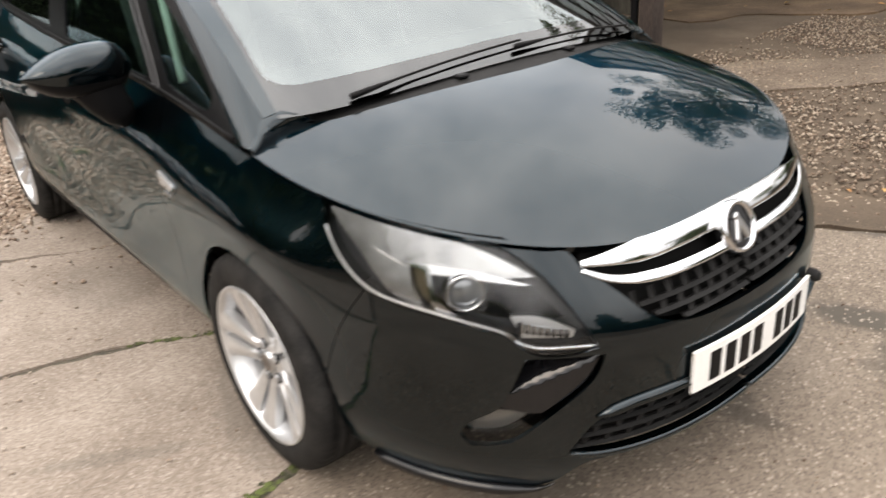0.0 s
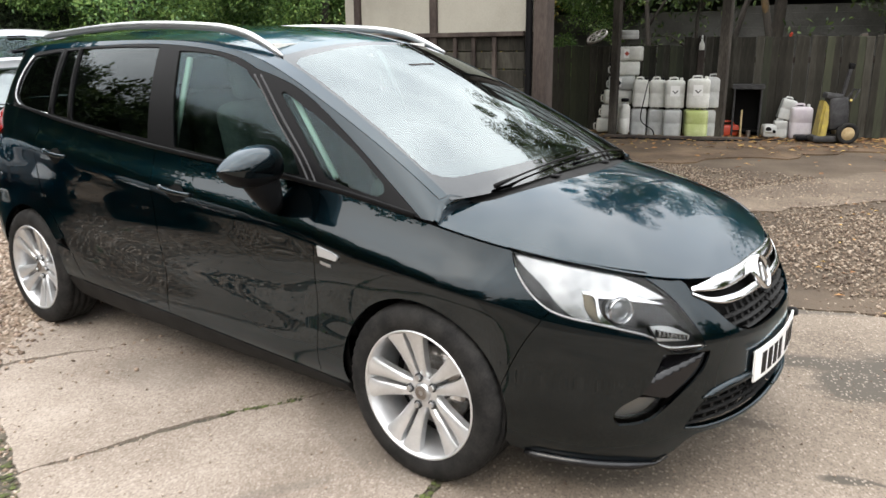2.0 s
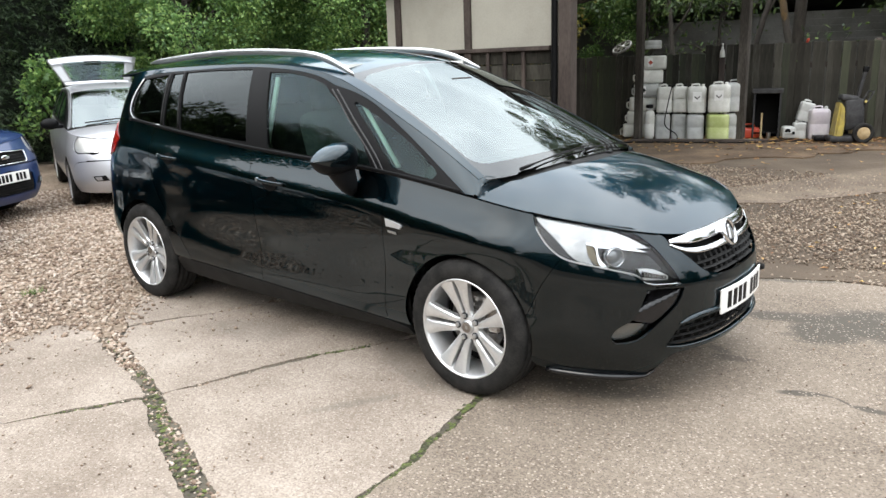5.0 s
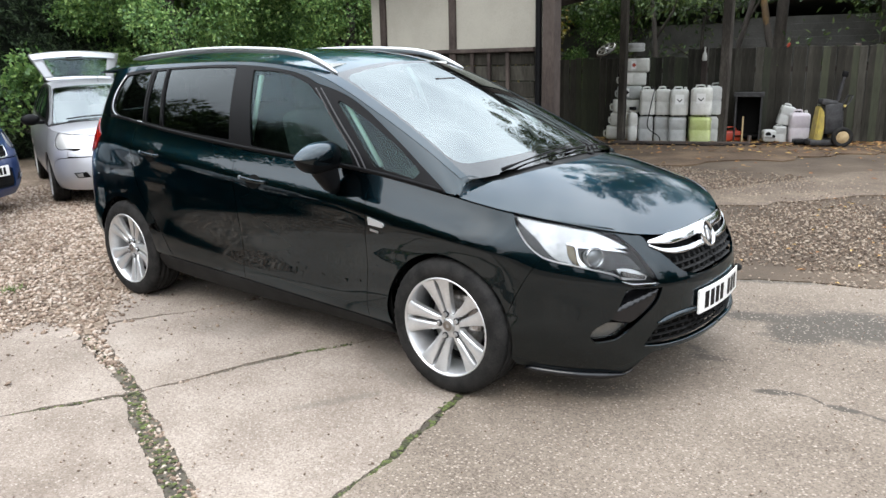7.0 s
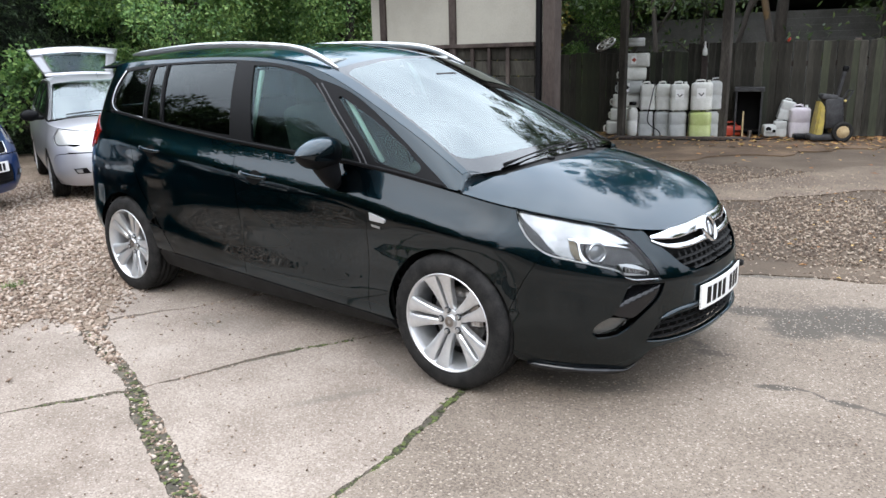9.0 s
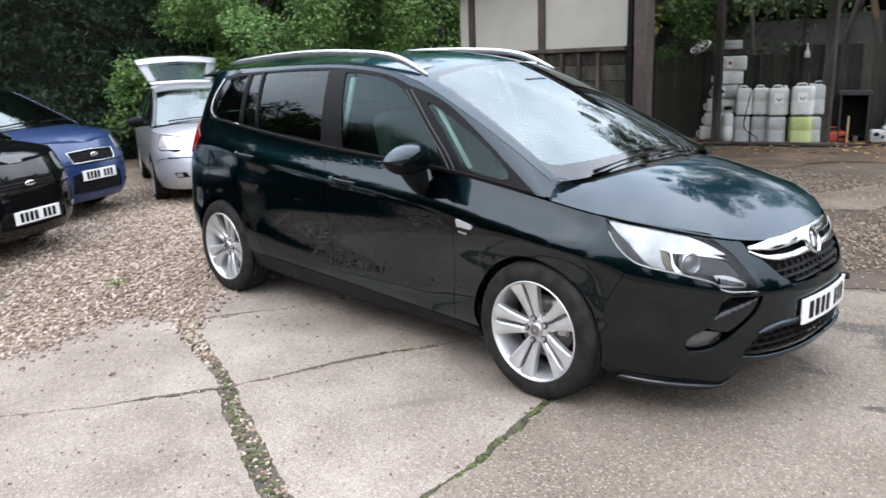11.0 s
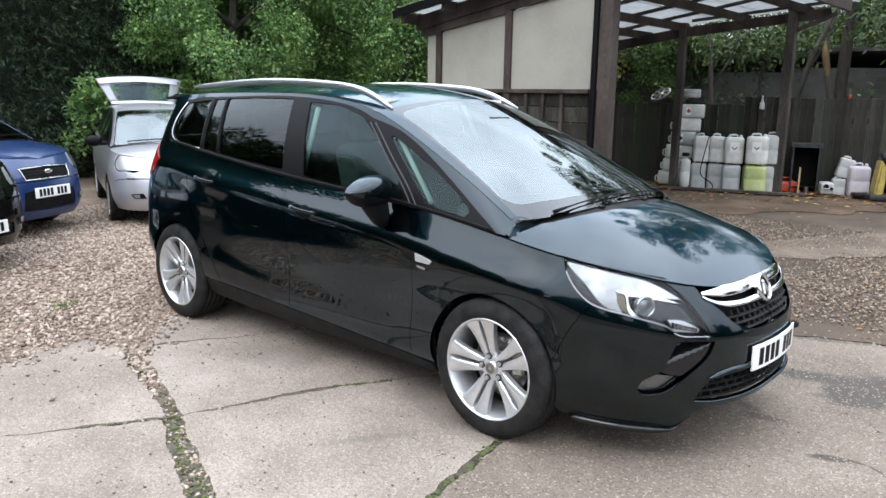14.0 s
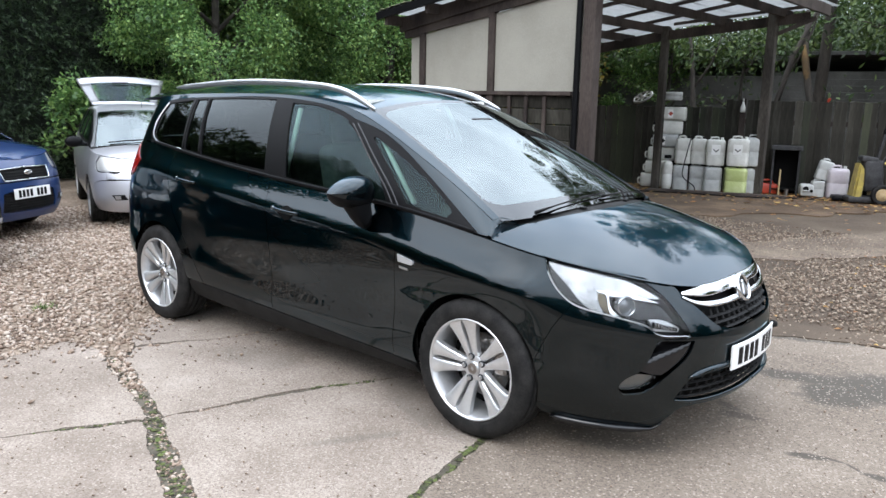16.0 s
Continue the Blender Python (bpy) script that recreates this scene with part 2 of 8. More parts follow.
def add_box(bm, size, m=Matrix(), bevel=0.0, seg=1):
    r = bmesh.ops.create_cube(bm, size=1.0, matrix=m @ Matrix.Diagonal((*size, 1)))
    if bevel:
        vs = set(r["verts"])
        es = [e for e in bm.edges if e.verts[0] in vs and e.verts[1] in vs]
        bmesh.ops.bevel(bm, geom=es, offset=bevel, segments=seg, affect="EDGES", profile=0.5)
    return bm


def box(size, m=Matrix(), bevel=0.0, seg=1):
    return add_box(bmesh.new(), size, m, bevel, seg)


def add_tube(bm, a, b, r1, r2=None, n=12, caps=True):
    a, b = Vector(a), Vector(b)
    r2 = r1 if r2 is None else r2
    d = b - a
    m = Matrix.Translation((a + b) / 2) @ d.to_track_quat("Z", "Y").to_matrix().to_4x4()
    bmesh.ops.create_cone(bm, cap_ends=caps, segments=n, radius1=r1, radius2=r2, depth=d.length, matrix=m)
    return bm


def tube(a, b, r1, r2=None, n=12):
    return add_tube(bmesh.new(), a, b, r1, r2, n)


def sweep(points, profile, ups=(0, 0, 1), closed=False, scale=None):
    """Verts and faces of a profile (across, up) carried along the points."""
    P = [Vector(p) for p in points]
    n, k = len(P), len(profile)
    verts, faces = [], []
    for i, p in enumerate(P):
        a, b = P[(i - 1) % n if closed else max(i - 1, 0)], P[(i + 1) % n if closed else min(i + 1, n - 1)]
        d = (b - a).normalized()
        side = d.cross(Vector(ups)).normalized()
        up = side.cross(d)
        s = scale[i] if scale else 1.0
        verts += [p + side * (q[0] * s) + up * (q[1] * s) for q in profile]
    for i in range(n if closed else n - 1):
        for j in range(k):
            faces.append((i * k + j, i * k + (j + 1) % k, (i + 1) % n * k + (j + 1) % k, (i + 1) % n * k + j))
    if not closed:
        faces += [tuple(range(k))[::-1], tuple((n - 1) * k + j for j in range(k))]
    return verts, faces


def oval(a, b, n=10, power=2.0):
    out = []
    for i in range(n):
        t = 2 * math.pi * i / n
        c, s = math.cos(t), math.sin(t)
        out.append((a * math.copysign(abs(c) ** (2 / power), c), b * math.copysign(abs(s) ** (2 / power), s)))
    return out


def revolve(profile, n=48, closed=False):
    """Verts and faces of (radius, along y) turned about the y axis."""
    k = len(profile)
    verts = [(r * math.cos(2 * math.pi * i / n), a, r * math.sin(2 * math.pi * i / n)) for i in range(n) for r, a in profile]
    faces = [(i * k + j, i * k + (j + 1) % k, (i + 1) % n * k + (j + 1) % k, (i + 1) % n * k + j) for i in range(n) for j in range(k if closed else k - 1)]
    return verts, faces


def smooth_line(pts, step):
    """Points at about that step on a smooth line through pts (straight for two)."""
    p = np.array(pts, float)
    d = np.concatenate([[0], np.cumsum(np.hypot(*np.diff(p, axis=0).T))])
    t = np.linspace(0, d[-1], max(2, int(math.ceil(d[-1] / step)) + 1))
    if len(p) == 2:
        return np.stack([np.interp(t, d, p[:, 0]), np.interp(t, d, p[:, 1])], -1)
    return np.stack([spline(d, p[:, 0])(t), spline(d, p[:, 1])(t)], -1)


def loop(segments, step=0.02):
    """A closed outline from smooth segments that meet at corners."""
    out = []
    for s in segments:
        out.append(smooth_line(s, step)[:-1])
    return np.concatenate(out)


def inside(poly, pts):
    x, y = pts[:, 0], pts[:, 1]
    res = np.zeros(len(pts), bool)
    a = poly
    b = np.roll(poly, -1, 0)
    for (x1, y1), (x2, y2) in zip(a, b):
        c = (y1 > y) != (y2 > y)
        if c.any():
            res ^= c & (x < (x2 - x1) * (y - y1) / ((y2 - y1) if y2 != y1 else 1e-12) + x1)
    return res


def inset(poly, d, keep=None):
    """The outline moved inwards by d, but for the points that keep names."""
    a, b = np.roll(poly, 1, 0), np.roll(poly, -1, 0)
    t = b - a
    n = np.stack([-t[:, 1], t[:, 0]], -1) / np.maximum(np.hypot(t[:, 0], t[:, 1]), 1e-9)[:, None]
    area = 0.5 * np.sum(poly[:, 0] * np.roll(poly[:, 1], -1) - np.roll(poly[:, 0], -1) * poly[:, 1])
    out = poly + n * d * (1 if area > 0 else -1)
    if keep is not None:
        k = keep(poly)
        out[k] = poly[k]
    return out


def near_line(poly, pts, d):
    a, b = poly, np.roll(poly, -1, 0)
    res = np.zeros(len(pts), bool)
    for p, q in zip(a, b):
        v = q - p
        t = np.clip(((pts - p) @ v) / max(v @ v, 1e-12), 0, 1)
        res |= np.hypot(*(pts - p - t[:, None] * v).T) < d
    return res


def panel(name, surf, outline, mat, parent, holes=(), sides=(-1,), cell=0.035, gap=0.002, fold=0.014, lift=0.0, keep=None, label="", top=False, flip=False):
    """A sheet of bodywork: a region of a surface, with its edges folded in. sides: the half widths to build (-1 right, 1 left); top: the surface is whole, by (x, y)."""
    loops = [inset(np.asarray(outline), gap, keep)] + [inset(np.asarray(h), -gap, keep) for h in holes]
    pts, edges = [], []
    for l in loops:
        s = len(pts)
        pts += list(l)
        edges += [(s + i, s + (i + 1) % len(l)) for i in range(len(l))]
    lo, hi = loops[0].min(0), loops[0].max(0)
    g = np.stack(np.meshgrid(np.arange(lo[0], hi[0], cell), np.arange(lo[1], hi[1], cell), indexing="ij"), -1).reshape(-1, 2) + 0.5 * cell
    ok = inside(loops[0], g)
    for h in loops[1:]:
        ok &= ~inside(h, g)
    g = g[ok]
    for l in loops:
        if len(g):
            g = g[~near_line(l, g, cell * 0.45)]
    nb = len(pts)
    pts += list(g)
    cv, _, cf, orig, _, _ = mathutils.geometry.delaunay_2d_cdt([Vector((float(p[0]), float(p[1]))) for p in pts], edges, [], 0, 1e-7)
    q = np.array([(v.x, v.y) for v in cv])
    tri = np.array([f for f in cf if len(f) == 3])
    c = q[tri].mean(1)
    ok = inside(loops[0], c)
    for h in loops[1:]:
        ok &= ~inside(h, c)
    tri = tri[ok]
    e = 1e-3
    P = surf(q[:, 0], q[:, 1])
    du, dz = surf(q[:, 0] + e, q[:, 1]) - surf(q[:, 0] - e, q[:, 1]), surf(q[:, 0], q[:, 1] + e) - surf(q[:, 0], q[:, 1] - e)
    N = np.cross(du, dz) if top else np.cross(dz, du)
    N = -N if flip else N
    N /= np.maximum(np.linalg.norm(N, axis=1), 1e-12)[:, None]
    where = {}
    for i, o in enumerate(orig):
        for j in o:
            where[j] = i
    V, F, NN = [], [], []
    for s in ((1,) if top else sides):
        m = np.array([1.0, s, 1.0])
        A, B = (P + N * lift) * m, N * m
        o = len(V)
        V += list(A)
        NN += list(B)
        for t in tri:
            nn = np.cross(A[t[1]] - A[t[0]], A[t[2]] - A[t[0]])
            F.append(tuple(o + t) if nn @ B[t[0]] > 0 else tuple(o + t[::-1]))
        if fold:
            st = 0
            for l in loops:
                idx = [where[st + i] for i in range(len(l)) if st + i in where]
                st += len(l)
                o = len(V)
                k = len(idx)
                V += [A[i] for i in idx] + [A[i] - B[i] * fold for i in idx]
                NN += [(0, 0, 0)] * (2 * k)
                for i in range(k):
                    j = (i + 1) % k
                    if keep is not None and keep(q[[idx[i], idx[j]]]).all():
                        continue
                    F.append((o + i, o + j, o + k + j, o + k + i))
    return mesh_object(name, V, F, mat, parent, label, True, NN)


# ---- the people carrier: surfaces ----
def sculpt(u, z, belt):
    """The hollow of the lower doors and the soft shoulder line below the windows."""
    def step(a, b, x):
        t = np.clip((x - a) / (b - a), 0, 1)
        return t * t * (3 - 2 * t)
    doors = step(-2.3, -1.7, u) * (1 - step(-0.75, -0.3, u))
    hollow = -0.011 * np.exp(-((z - (0.47 - 0.06 * (u + 1.2))) / 0.11) ** 2) * doors
    line = 0.018 * np.exp(-((z - (belt - 0.155)) / 0.07) ** 2) * step(-3.4, -2.6, u) * (1 - step(0.1, 0.45, u))
    flank = 0.016 * np.exp(-((z - 0.73) / 0.10) ** 2) * step(-0.75, -0.25, u) * (1 - step(0.25, 0.5, u))
    return hollow + line + flank


STA = (-4.3, -3.6, -2.9, -2.45, -2.0, -1.2, -0.5, 0.0, 0.4, 0.6, 0.8, 1.1, 1.45)
MPV = Shell(STA, [
    (0.30, 0.30, 0.27, 0.22, 0.19, 0.18, 0.18, 0.18, 0.175, 0.165, 0.155, 0.15, 0.16),
    (0.42, 0.41, 0.37, 0.33, 0.31, 0.30, 0.30, 0.30, 0.29, 0.28, 0.27, 0.26, 0.27),
    (0.62, 0.62, 0.60, 0.58, 0.55, 0.53, 0.52, 0.50, 0.48, 0.47, 0.46, 0.45, 0.45),
    (0.92, 0.91, 0.89, 0.86, 0.83, 0.80, 0.77, 0.73, 0.68, 0.655, 0.63, 0.60, 0.58),
    (1.24, 1.24, 1.215, 1.17, 1.125, 1.06, 1.01, 0.945, 0.886, 0.855, 0.815, 0.767, 0.755)],
    [(0.80, 0.82, 0.815, 0.80, 0.80, 0.81),
     (0.87, 0.885, 0.88, 0.865, 0.865, 0.87),
     (0.895, 0.905, 0.90, 0.885, 0.88, 0.885),
     (0.885, 0.90, 0.90, 0.895, 0.885, 0.88),
     (0.785, 0.82, 0.83, 0.825, 0.815, 0.82)],
    front=[(0.925, 2.4), (0.97, 2.4), (0.982, 2.4), (0.97, 2.4), (0.86, 2.6)],
    rear=[(0.70, 2.5), (0.75, 2.5), (0.75, 2.5), (0.70, 2.5), (0.58, 2.5)], tail_x=-2.9, u_tail=1.4, sculpt=sculpt)
MPV_CABIN = Cabin(MPV, (-3.5, -2.9, -2.5, -1.9, -1.4, -1.0, -0.6, -0.2, 0.08), (0.56, 0.585, 0.60, 0.615, 0.625, 0.645, 0.68, 0.725, 0.765),
                  (1.51, 1.55, 1.56, 1.565, 1.545, 1.475, 1.315, 1.125, 0.975), tail=(0.56, 2.8))
_u = np.linspace(0, 1.45, 600)
EDGE_X, EDGE_Y, EDGE_Z = MPV.curve(4, _u)
BONNET_RIDGE = spline((0.0, 0.25, 0.45, 0.65, 0.78, 0.86), (1.075, 1.03, 0.97, 0.88, 0.808, 0.755))


def bonnet_at(x, y):
    xs = np.clip(x, 0, EDGE_X[-1])
    ye, ze = np.maximum(np.interp(xs, EDGE_X, EDGE_Y), 0.01), np.interp(xs, EDGE_X, EDGE_Z)
    t = np.clip(np.abs(y) / ye, 0, 1)
    return np.stack([x + 0 * y, y + 0 * x, ze + (BONNET_RIDGE(xs) - ze) * (1 - t ** 2.4)], -1)


def roof_at(x, y):
    xs = np.clip(x, -3.5, -0.8)
    t = np.clip(np.abs(y) / MPV_CABIN.y(xs), 0, 1)
    return np.stack([x + 0 * y, y + 0 * x, MPV_CABIN.z(xs) + 0.075 * (1 - t ** 2.3)], -1)


def screen_at(a, b):
    """The windscreen: a metres up from its base, b across (the half width is taken as 0.7)."""
    s, t = a / 1.15, b / 0.7
    u = 0.06 - 1.04 * s
    x, y, z = u, MPV_CABIN.y(u), MPV_CABIN.z(u)
    xc, zc = 0.13 - 1.06 * s, 1.058 + (1.545 - 1.058) * s + 0.035 * np.sin(np.pi * np.clip(s, 0, 1))
    f = 1 - np.abs(t) ** 2.2
    return np.stack([x + (xc - x) * f, y * t, z + (zc - z) * f], -1)


def middle(p):
    return p[:, 0] > 1.4499


def arch(cx, cz, r, a0, a1, n=24):
    return [(cx + r * math.cos(radians(a0 + (a1 - a0) * i / n)), cz + r * math.sin(radians(a0 + (a1 - a0) * i / n))) for i in range(n + 1)]


def top_line(u0, u1, k=4, dz=0.0, n=12):
    u = np.linspace(u0, u1, n)
    return list(zip(u, MPV.z[k](u) + dz))


def roof_line(u0, u1, dz=0.0, n=12):
    u = np.linspace(u0, u1, n)
    return list(zip(u, MPV_CABIN.z(u) + dz))


FA, RA = (0.0, 0.314, 0.366), (-2.76, 0.322, 0.37)
LAMP_TOP = [(0.367, MPV.z[4](0.367) - 0.004)] + top_line(0.42, 0.80, dz=-0.004, n=8)
LAMP_FRONT = [LAMP_TOP[-1], (0.887, 0.745), (0.937, 0.68), (0.981, 0.605), (0.99, 0.583)]
LAMP_LOW = [(0.99, 0.583), (0.84, 0.598), (0.815, 0.622), (0.753, 0.647), (0.649, 0.673), (0.573, 0.688), (0.497, 0.712)]
LAMP_REAR = [(0.497, 0.712), (0.432, 0.765), (0.385, 0.831), LAMP_TOP[0]]
SPLIT = [(0.497, 0.712), (0.43, 0.62), (0.3439, 0.4392)]


def wheel_meshes():
    """Meshes of one wheel round the y axis, its face towards -y: tyre, rim, spokes, disc, caliper."""
    tyre = [(0.236, -0.100), (0.243, -0.108), (0.262, -0.114), (0.29, -0.112), (0.312, -0.104), (0.325, -0.094), (0.331, -0.08)]
    for g in (-0.055, -0.02, 0.02, 0.055):
        tyre += [(0.333, g - 0.006), (0.326, g - 0.004), (0.326, g + 0.004), (0.333, g + 0.006)]
    tyre += [(0.331, 0.08), (0.325, 0.094), (0.29, 0.11), (0.24, 0.10)]
    rim = [(0.243, -0.106), (0.2405, -0.1115), (0.2355, -0.1105), (0.230, -0.098), (0.218, -0.07), (0.212, 0.02), (0.222, 0.09), (0.24, 0.10)]
    return tyre, rim


def spoke_mesh():
    """Five pairs of spokes, a hub and its rim joint, in one mesh."""
    verts, faces = [], []
    rs = np.linspace(0.03, 0.229, 12)
    for k in range(5):
        base = 2 * math.pi * k / 5 + math.pi / 2
        for side in (-1, 1):
            o = len(verts)
            for r in rs:
                f = (r - 0.03) / 0.199
                mid = side * (0.0180 + 0.0150 * f + 0.0165 * f * f)
                hw = 0.0135 + 0.0100 * f + 0.0155 * f * f + 0.008 * max(0, f - 0.86) / 0.14
                depth = -0.068 - 0.034 * f ** 1.3 + 0.010 * math.exp(-((r - 0.03) / 0.03) ** 2)
                for q, d in ((-1, 0.03), (-0.95, 0.004), (-0.6, -0.002), (0.6, -0.002), (0.95, 0.004), (1, 0.03)):
                    a, c = mid + q * hw, r
                    verts.append((c * math.cos(base) - a * math.sin(base), depth + d, c * math.sin(base) + a * math.cos(base)))
            for i in range(len(rs) - 1):
                for j in range(5):
                    faces.append((o + i * 6 + j, o + i * 6 + j + 1, o + (i + 1) * 6 + j + 1, o + (i + 1) * 6 + j))
    hub = [(0.0, -0.074), (0.03, -0.074), (0.034, -0.07), (0.048, -0.072), (0.06, -0.066), (0.066, -0.04), (0.066, 0.02)]
    v, f = revolve(hub, 40)
    o = len(verts)
    return verts + v, faces + [tuple(i + o for i in g) for g in f]


def wheel(parent, m, first=None):
    if first:
        w = copy_thing(first, m)
        w.parent = parent
        return w
    tyre, rim = wheel_meshes()
    n = 150
    v, f = revolve(tyre, n)
    k = len(tyre)
    for i in range(n):
        if i % 3 == 0:
            for j in (5, 6, 7, k - 5, k - 4, k - 3):
                x, y, z = v[i * k + j]
                g = 1 - 0.0035 / math.hypot(x, z)
                v[i * k + j] = (x * g, y * 0.99, z * g)
    w = new("wheel")
    w.parent, w.matrix_basis = parent, m
    mesh_object("tyre", v, f, RUBBER, w, "black road tyre with a shallow tread")
    v, f = revolve(rim, 64)
    mesh_object("rim", v, f, ALLOY, w, "silver alloy rim")
    v, f = spoke_mesh()
    sp = mesh_object("spokes", v, f, ALLOY, w, "five twin silver spokes")
    sp.data.set_sharp_from_angle(angle=radians(40))
    for k in range(5):
        a = 2 * math.pi * k / 5 + math.pi / 2
        c = Vector((0.056 * math.cos(a), -0.066, 0.056 * math.sin(a)))
        part("bolt_recess", tube(c, c + Vector((0, -0.0095, 0)), 0.0165, 0.0165, 16), LAMPBOWL, w)
        part("wheel_bolt", tube(c, c + Vector((0, -0.018, 0)), 0.0125, 0.0105, 6), SATIN, w)
    v, f = revolve([(0.0, -0.080), (0.026, -0.082), (0.032, -0.080), (0.036, -0.070)], 28)
    mesh_object("centre_cap", v, f, SATIN, w, "silver centre cap with a dark ring")
    v, f = revolve([(0.009, -0.0835), (0.017, -0.0840), (0.025, -0.0835)], 28)
    mesh_object("cap_ring", v, f, STEEL, w)
    v, f = revolve([(0.05, 0.0), (0.15, 0.0), (0.15, 0.022), (0.05, 0.022)], 48, True)
    mesh_object("brake_disc", v, f, STEEL, w, "worn steel brake disc")
    mesh_object("inner_barrel", *revolve([(0.20, 0.03), (0.07, 0.03)], 40), DARK, w)
    cal = box((0.07, 0.07, 0.15), pose(0.125, 0.0, 0.02, 0, 12, 0), 0.012)
    part("brake_caliper", cal, STEEL, w, "dull cast brake caliper")
    return w


def people_carrier():
    car = thing("people_carrier", pose(0, 0, 0), "shiny dark green people carrier with silver alloy wheels, parked on concrete", "car")
    sh, cb = MPV.at, MPV_CABIN.at
    one = (-1, 1)
    sill = [(-0.515, 0.262), (-1.0, 0.285), (-1.5, 0.315), (-2.0, 0.342), (-2.2, 0.352)]
    gap_f = [(-0.505, 1.004), (-0.485, 0.9), (-0.478, 0.68), (-0.50, 0.42), (-0.515, 0.262)]
    gap_m = [(-1.555, 1.084), (-1.525, 0.95), (-1.50, 0.78), (-1.49, 0.55), (-1.50, 0.315)]
    gap_r = [(-2.60, 1.182), (-2.605, 1.09), (-2.575, 0.913), (-2.47, 0.70), (-2.30, 0.50), (-2.2, 0.352)]
    wing = loop([gap_f, [gap_f[-1], (-0.3614, 0.2561)], arch(*FA, 189.1, 20), SPLIT[::-1], LAMP_REAR, top_line(0.367, 0.0, dz=-0.003, n=6), top_line(0.0, -0.505, dz=-0.004, n=6)])
    panel("front_wing", sh, wing, PAINT, car, sides=(-1,), gap=0.0014)
    panel("front_wing", sh, wing, PAINT, car, sides=(1,), gap=0.0014)
    low_gr_top = [(1.45, 0.425), (1.19, 0.418), (1.07, 0.412), (0.99, 0.39), (0.945, 0.335), (0.93, 0.314)]
    low_gr_low = [(0.93, 0.314), (0.98, 0.306), (1.09, 0.301), (1.3, 0.303), (1.45, 0.305)]

    def skirt(u):
        """The lower edge of the bumper: deep at the corners, higher below the grille."""
        t = np.clip((u - 0.86) / 0.13, 0, 1)
        t = t * t * (3 - 2 * t)
        return MPV.z[0](u) + 0.008 + (0.268 - MPV.z[0](u) - 0.008) * t
    mesh_low = [(0.972, 0.755), (1.02, 0.715), (1.066, 0.675), (1.111, 0.632), (1.172, 0.60), (1.30, 0.582), (1.45, 0.577)]
    bumper = loop([SPLIT, arch(*FA, 20, -15), [(0.3535, 0.2193), (0.375, 0.19)], [(0.375, 0.19)] + [(u, skirt(u)) for u in np.linspace(0.45, 1.45, 26)],
                   [(1.45, skirt(1.45)), (1.45, 0.305)], low_gr_low[::-1], low_gr_top[::-1], [(1.45, 0.425), (1.45, 0.577)], mesh_low[::-1],
                   [(0.972, 0.755)] + top_line(0.95, 0.80, dz=-0.004, n=5), LAMP_FRONT, LAMP_LOW])
    boom = loop([[(0.842, 0.574), (1.004, 0.565)], [(1.004, 0.565), (0.984, 0.512), (0.936, 0.460), (0.872, 0.406), (0.806, 0.352), (0.72, 0.338)],
                 [(0.72, 0.338), (0.70, 0.36), (0.717, 0.40), (0.776, 0.438), (0.816, 0.506), (0.842, 0.574)]])
    panel("front_bumper", sh, bumper, PAINT, car, [boom], one, keep=middle, gap=0.0014)
    for s in one:
        # the recess beside the plate, its gloss black blade and the fog lamp
        panel("fog_recess", lambda u, z: sh(u, z) - np.stack([0.055 + 0 * u, 0.035 + 0 * u, 0 * u], -1), inset(boom, -0.006), GLOSSY, car, sides=(s,), gap=0, fold=0)
        fog = loop([[(0.722, 0.347), (0.80, 0.357), (0.862, 0.408)], [(0.862, 0.408), (0.78, 0.420), (0.722, 0.400), (0.707, 0.374), (0.722, 0.347)]], 0.012)
        panel("fog_lamp", lambda u, z: sh(u, z) - np.stack([0.025 + 0 * u, 0.02 + 0 * u, 0 * u], -1), fog, LENSGLASS, car, sides=(s,), gap=0.0, fold=0.02, label="clear round-cornered fog lamp")
        panel("fog_reflector", lambda u, z: sh(u, z) - np.stack([0.042 + 0 * u, 0.028 + 0 * u, 0 * u], -1), fog, FOGGLASS, car, sides=(s,), gap=0.001, fold=0.0)
        blade = loop([[(0.848, 0.567), (0.996, 0.559)], [(0.996, 0.559), (0.977, 0.512), (0.930, 0.463), (0.872, 0.420)], [(0.872, 0.420), (0.82, 0.428), (0.784, 0.440)], [(0.784, 0.440), (0.820, 0.505), (0.848, 0.567)]], 0.012)

        def ledge(u, z):
            """The blade leans back along its upper edge, where it mirrors the sky."""
            t = np.clip((z - 0.500 - 0.42 * (u - 0.88)) / 0.05, 0, 1)
            d = 0.012 + 0.040 * t * t * (3 - 2 * t)
            return sh(u, z) - np.stack([d, 0.7 * d, 0 * u], -1)
        panel("bumper_blade", ledge, blade, GLOSSY, car, sides=(s,), cell=0.011, gap=0.0, fold=0.03, label="gloss black bumper blade")
        # headlamp
        outline = loop([LAMP_TOP, LAMP_FRONT, LAMP_LOW, LAMP_REAR])
        lamp = panel("headlamp", sh, outline, LENSGLASS, car, sides=(s,), gap=0.0025, fold=0.0, label="large swept-back clear headlamp", lift=0.002)
        panel("lamp_bowl", lambda u, z: sh(u, z) - np.stack([0.02 + 0.03 * u, 0.05 - 0.01 * u, 0.006 + 0 * u], -1), outline, LAMPBOWL, lamp, sides=(s,), gap=0.001, fold=-0.05)
        def deep(dx, dy):
            return lambda u, z: sh(u, z) - np.stack([dx + 0 * u, dy + 0 * u, 0 * u], -1)
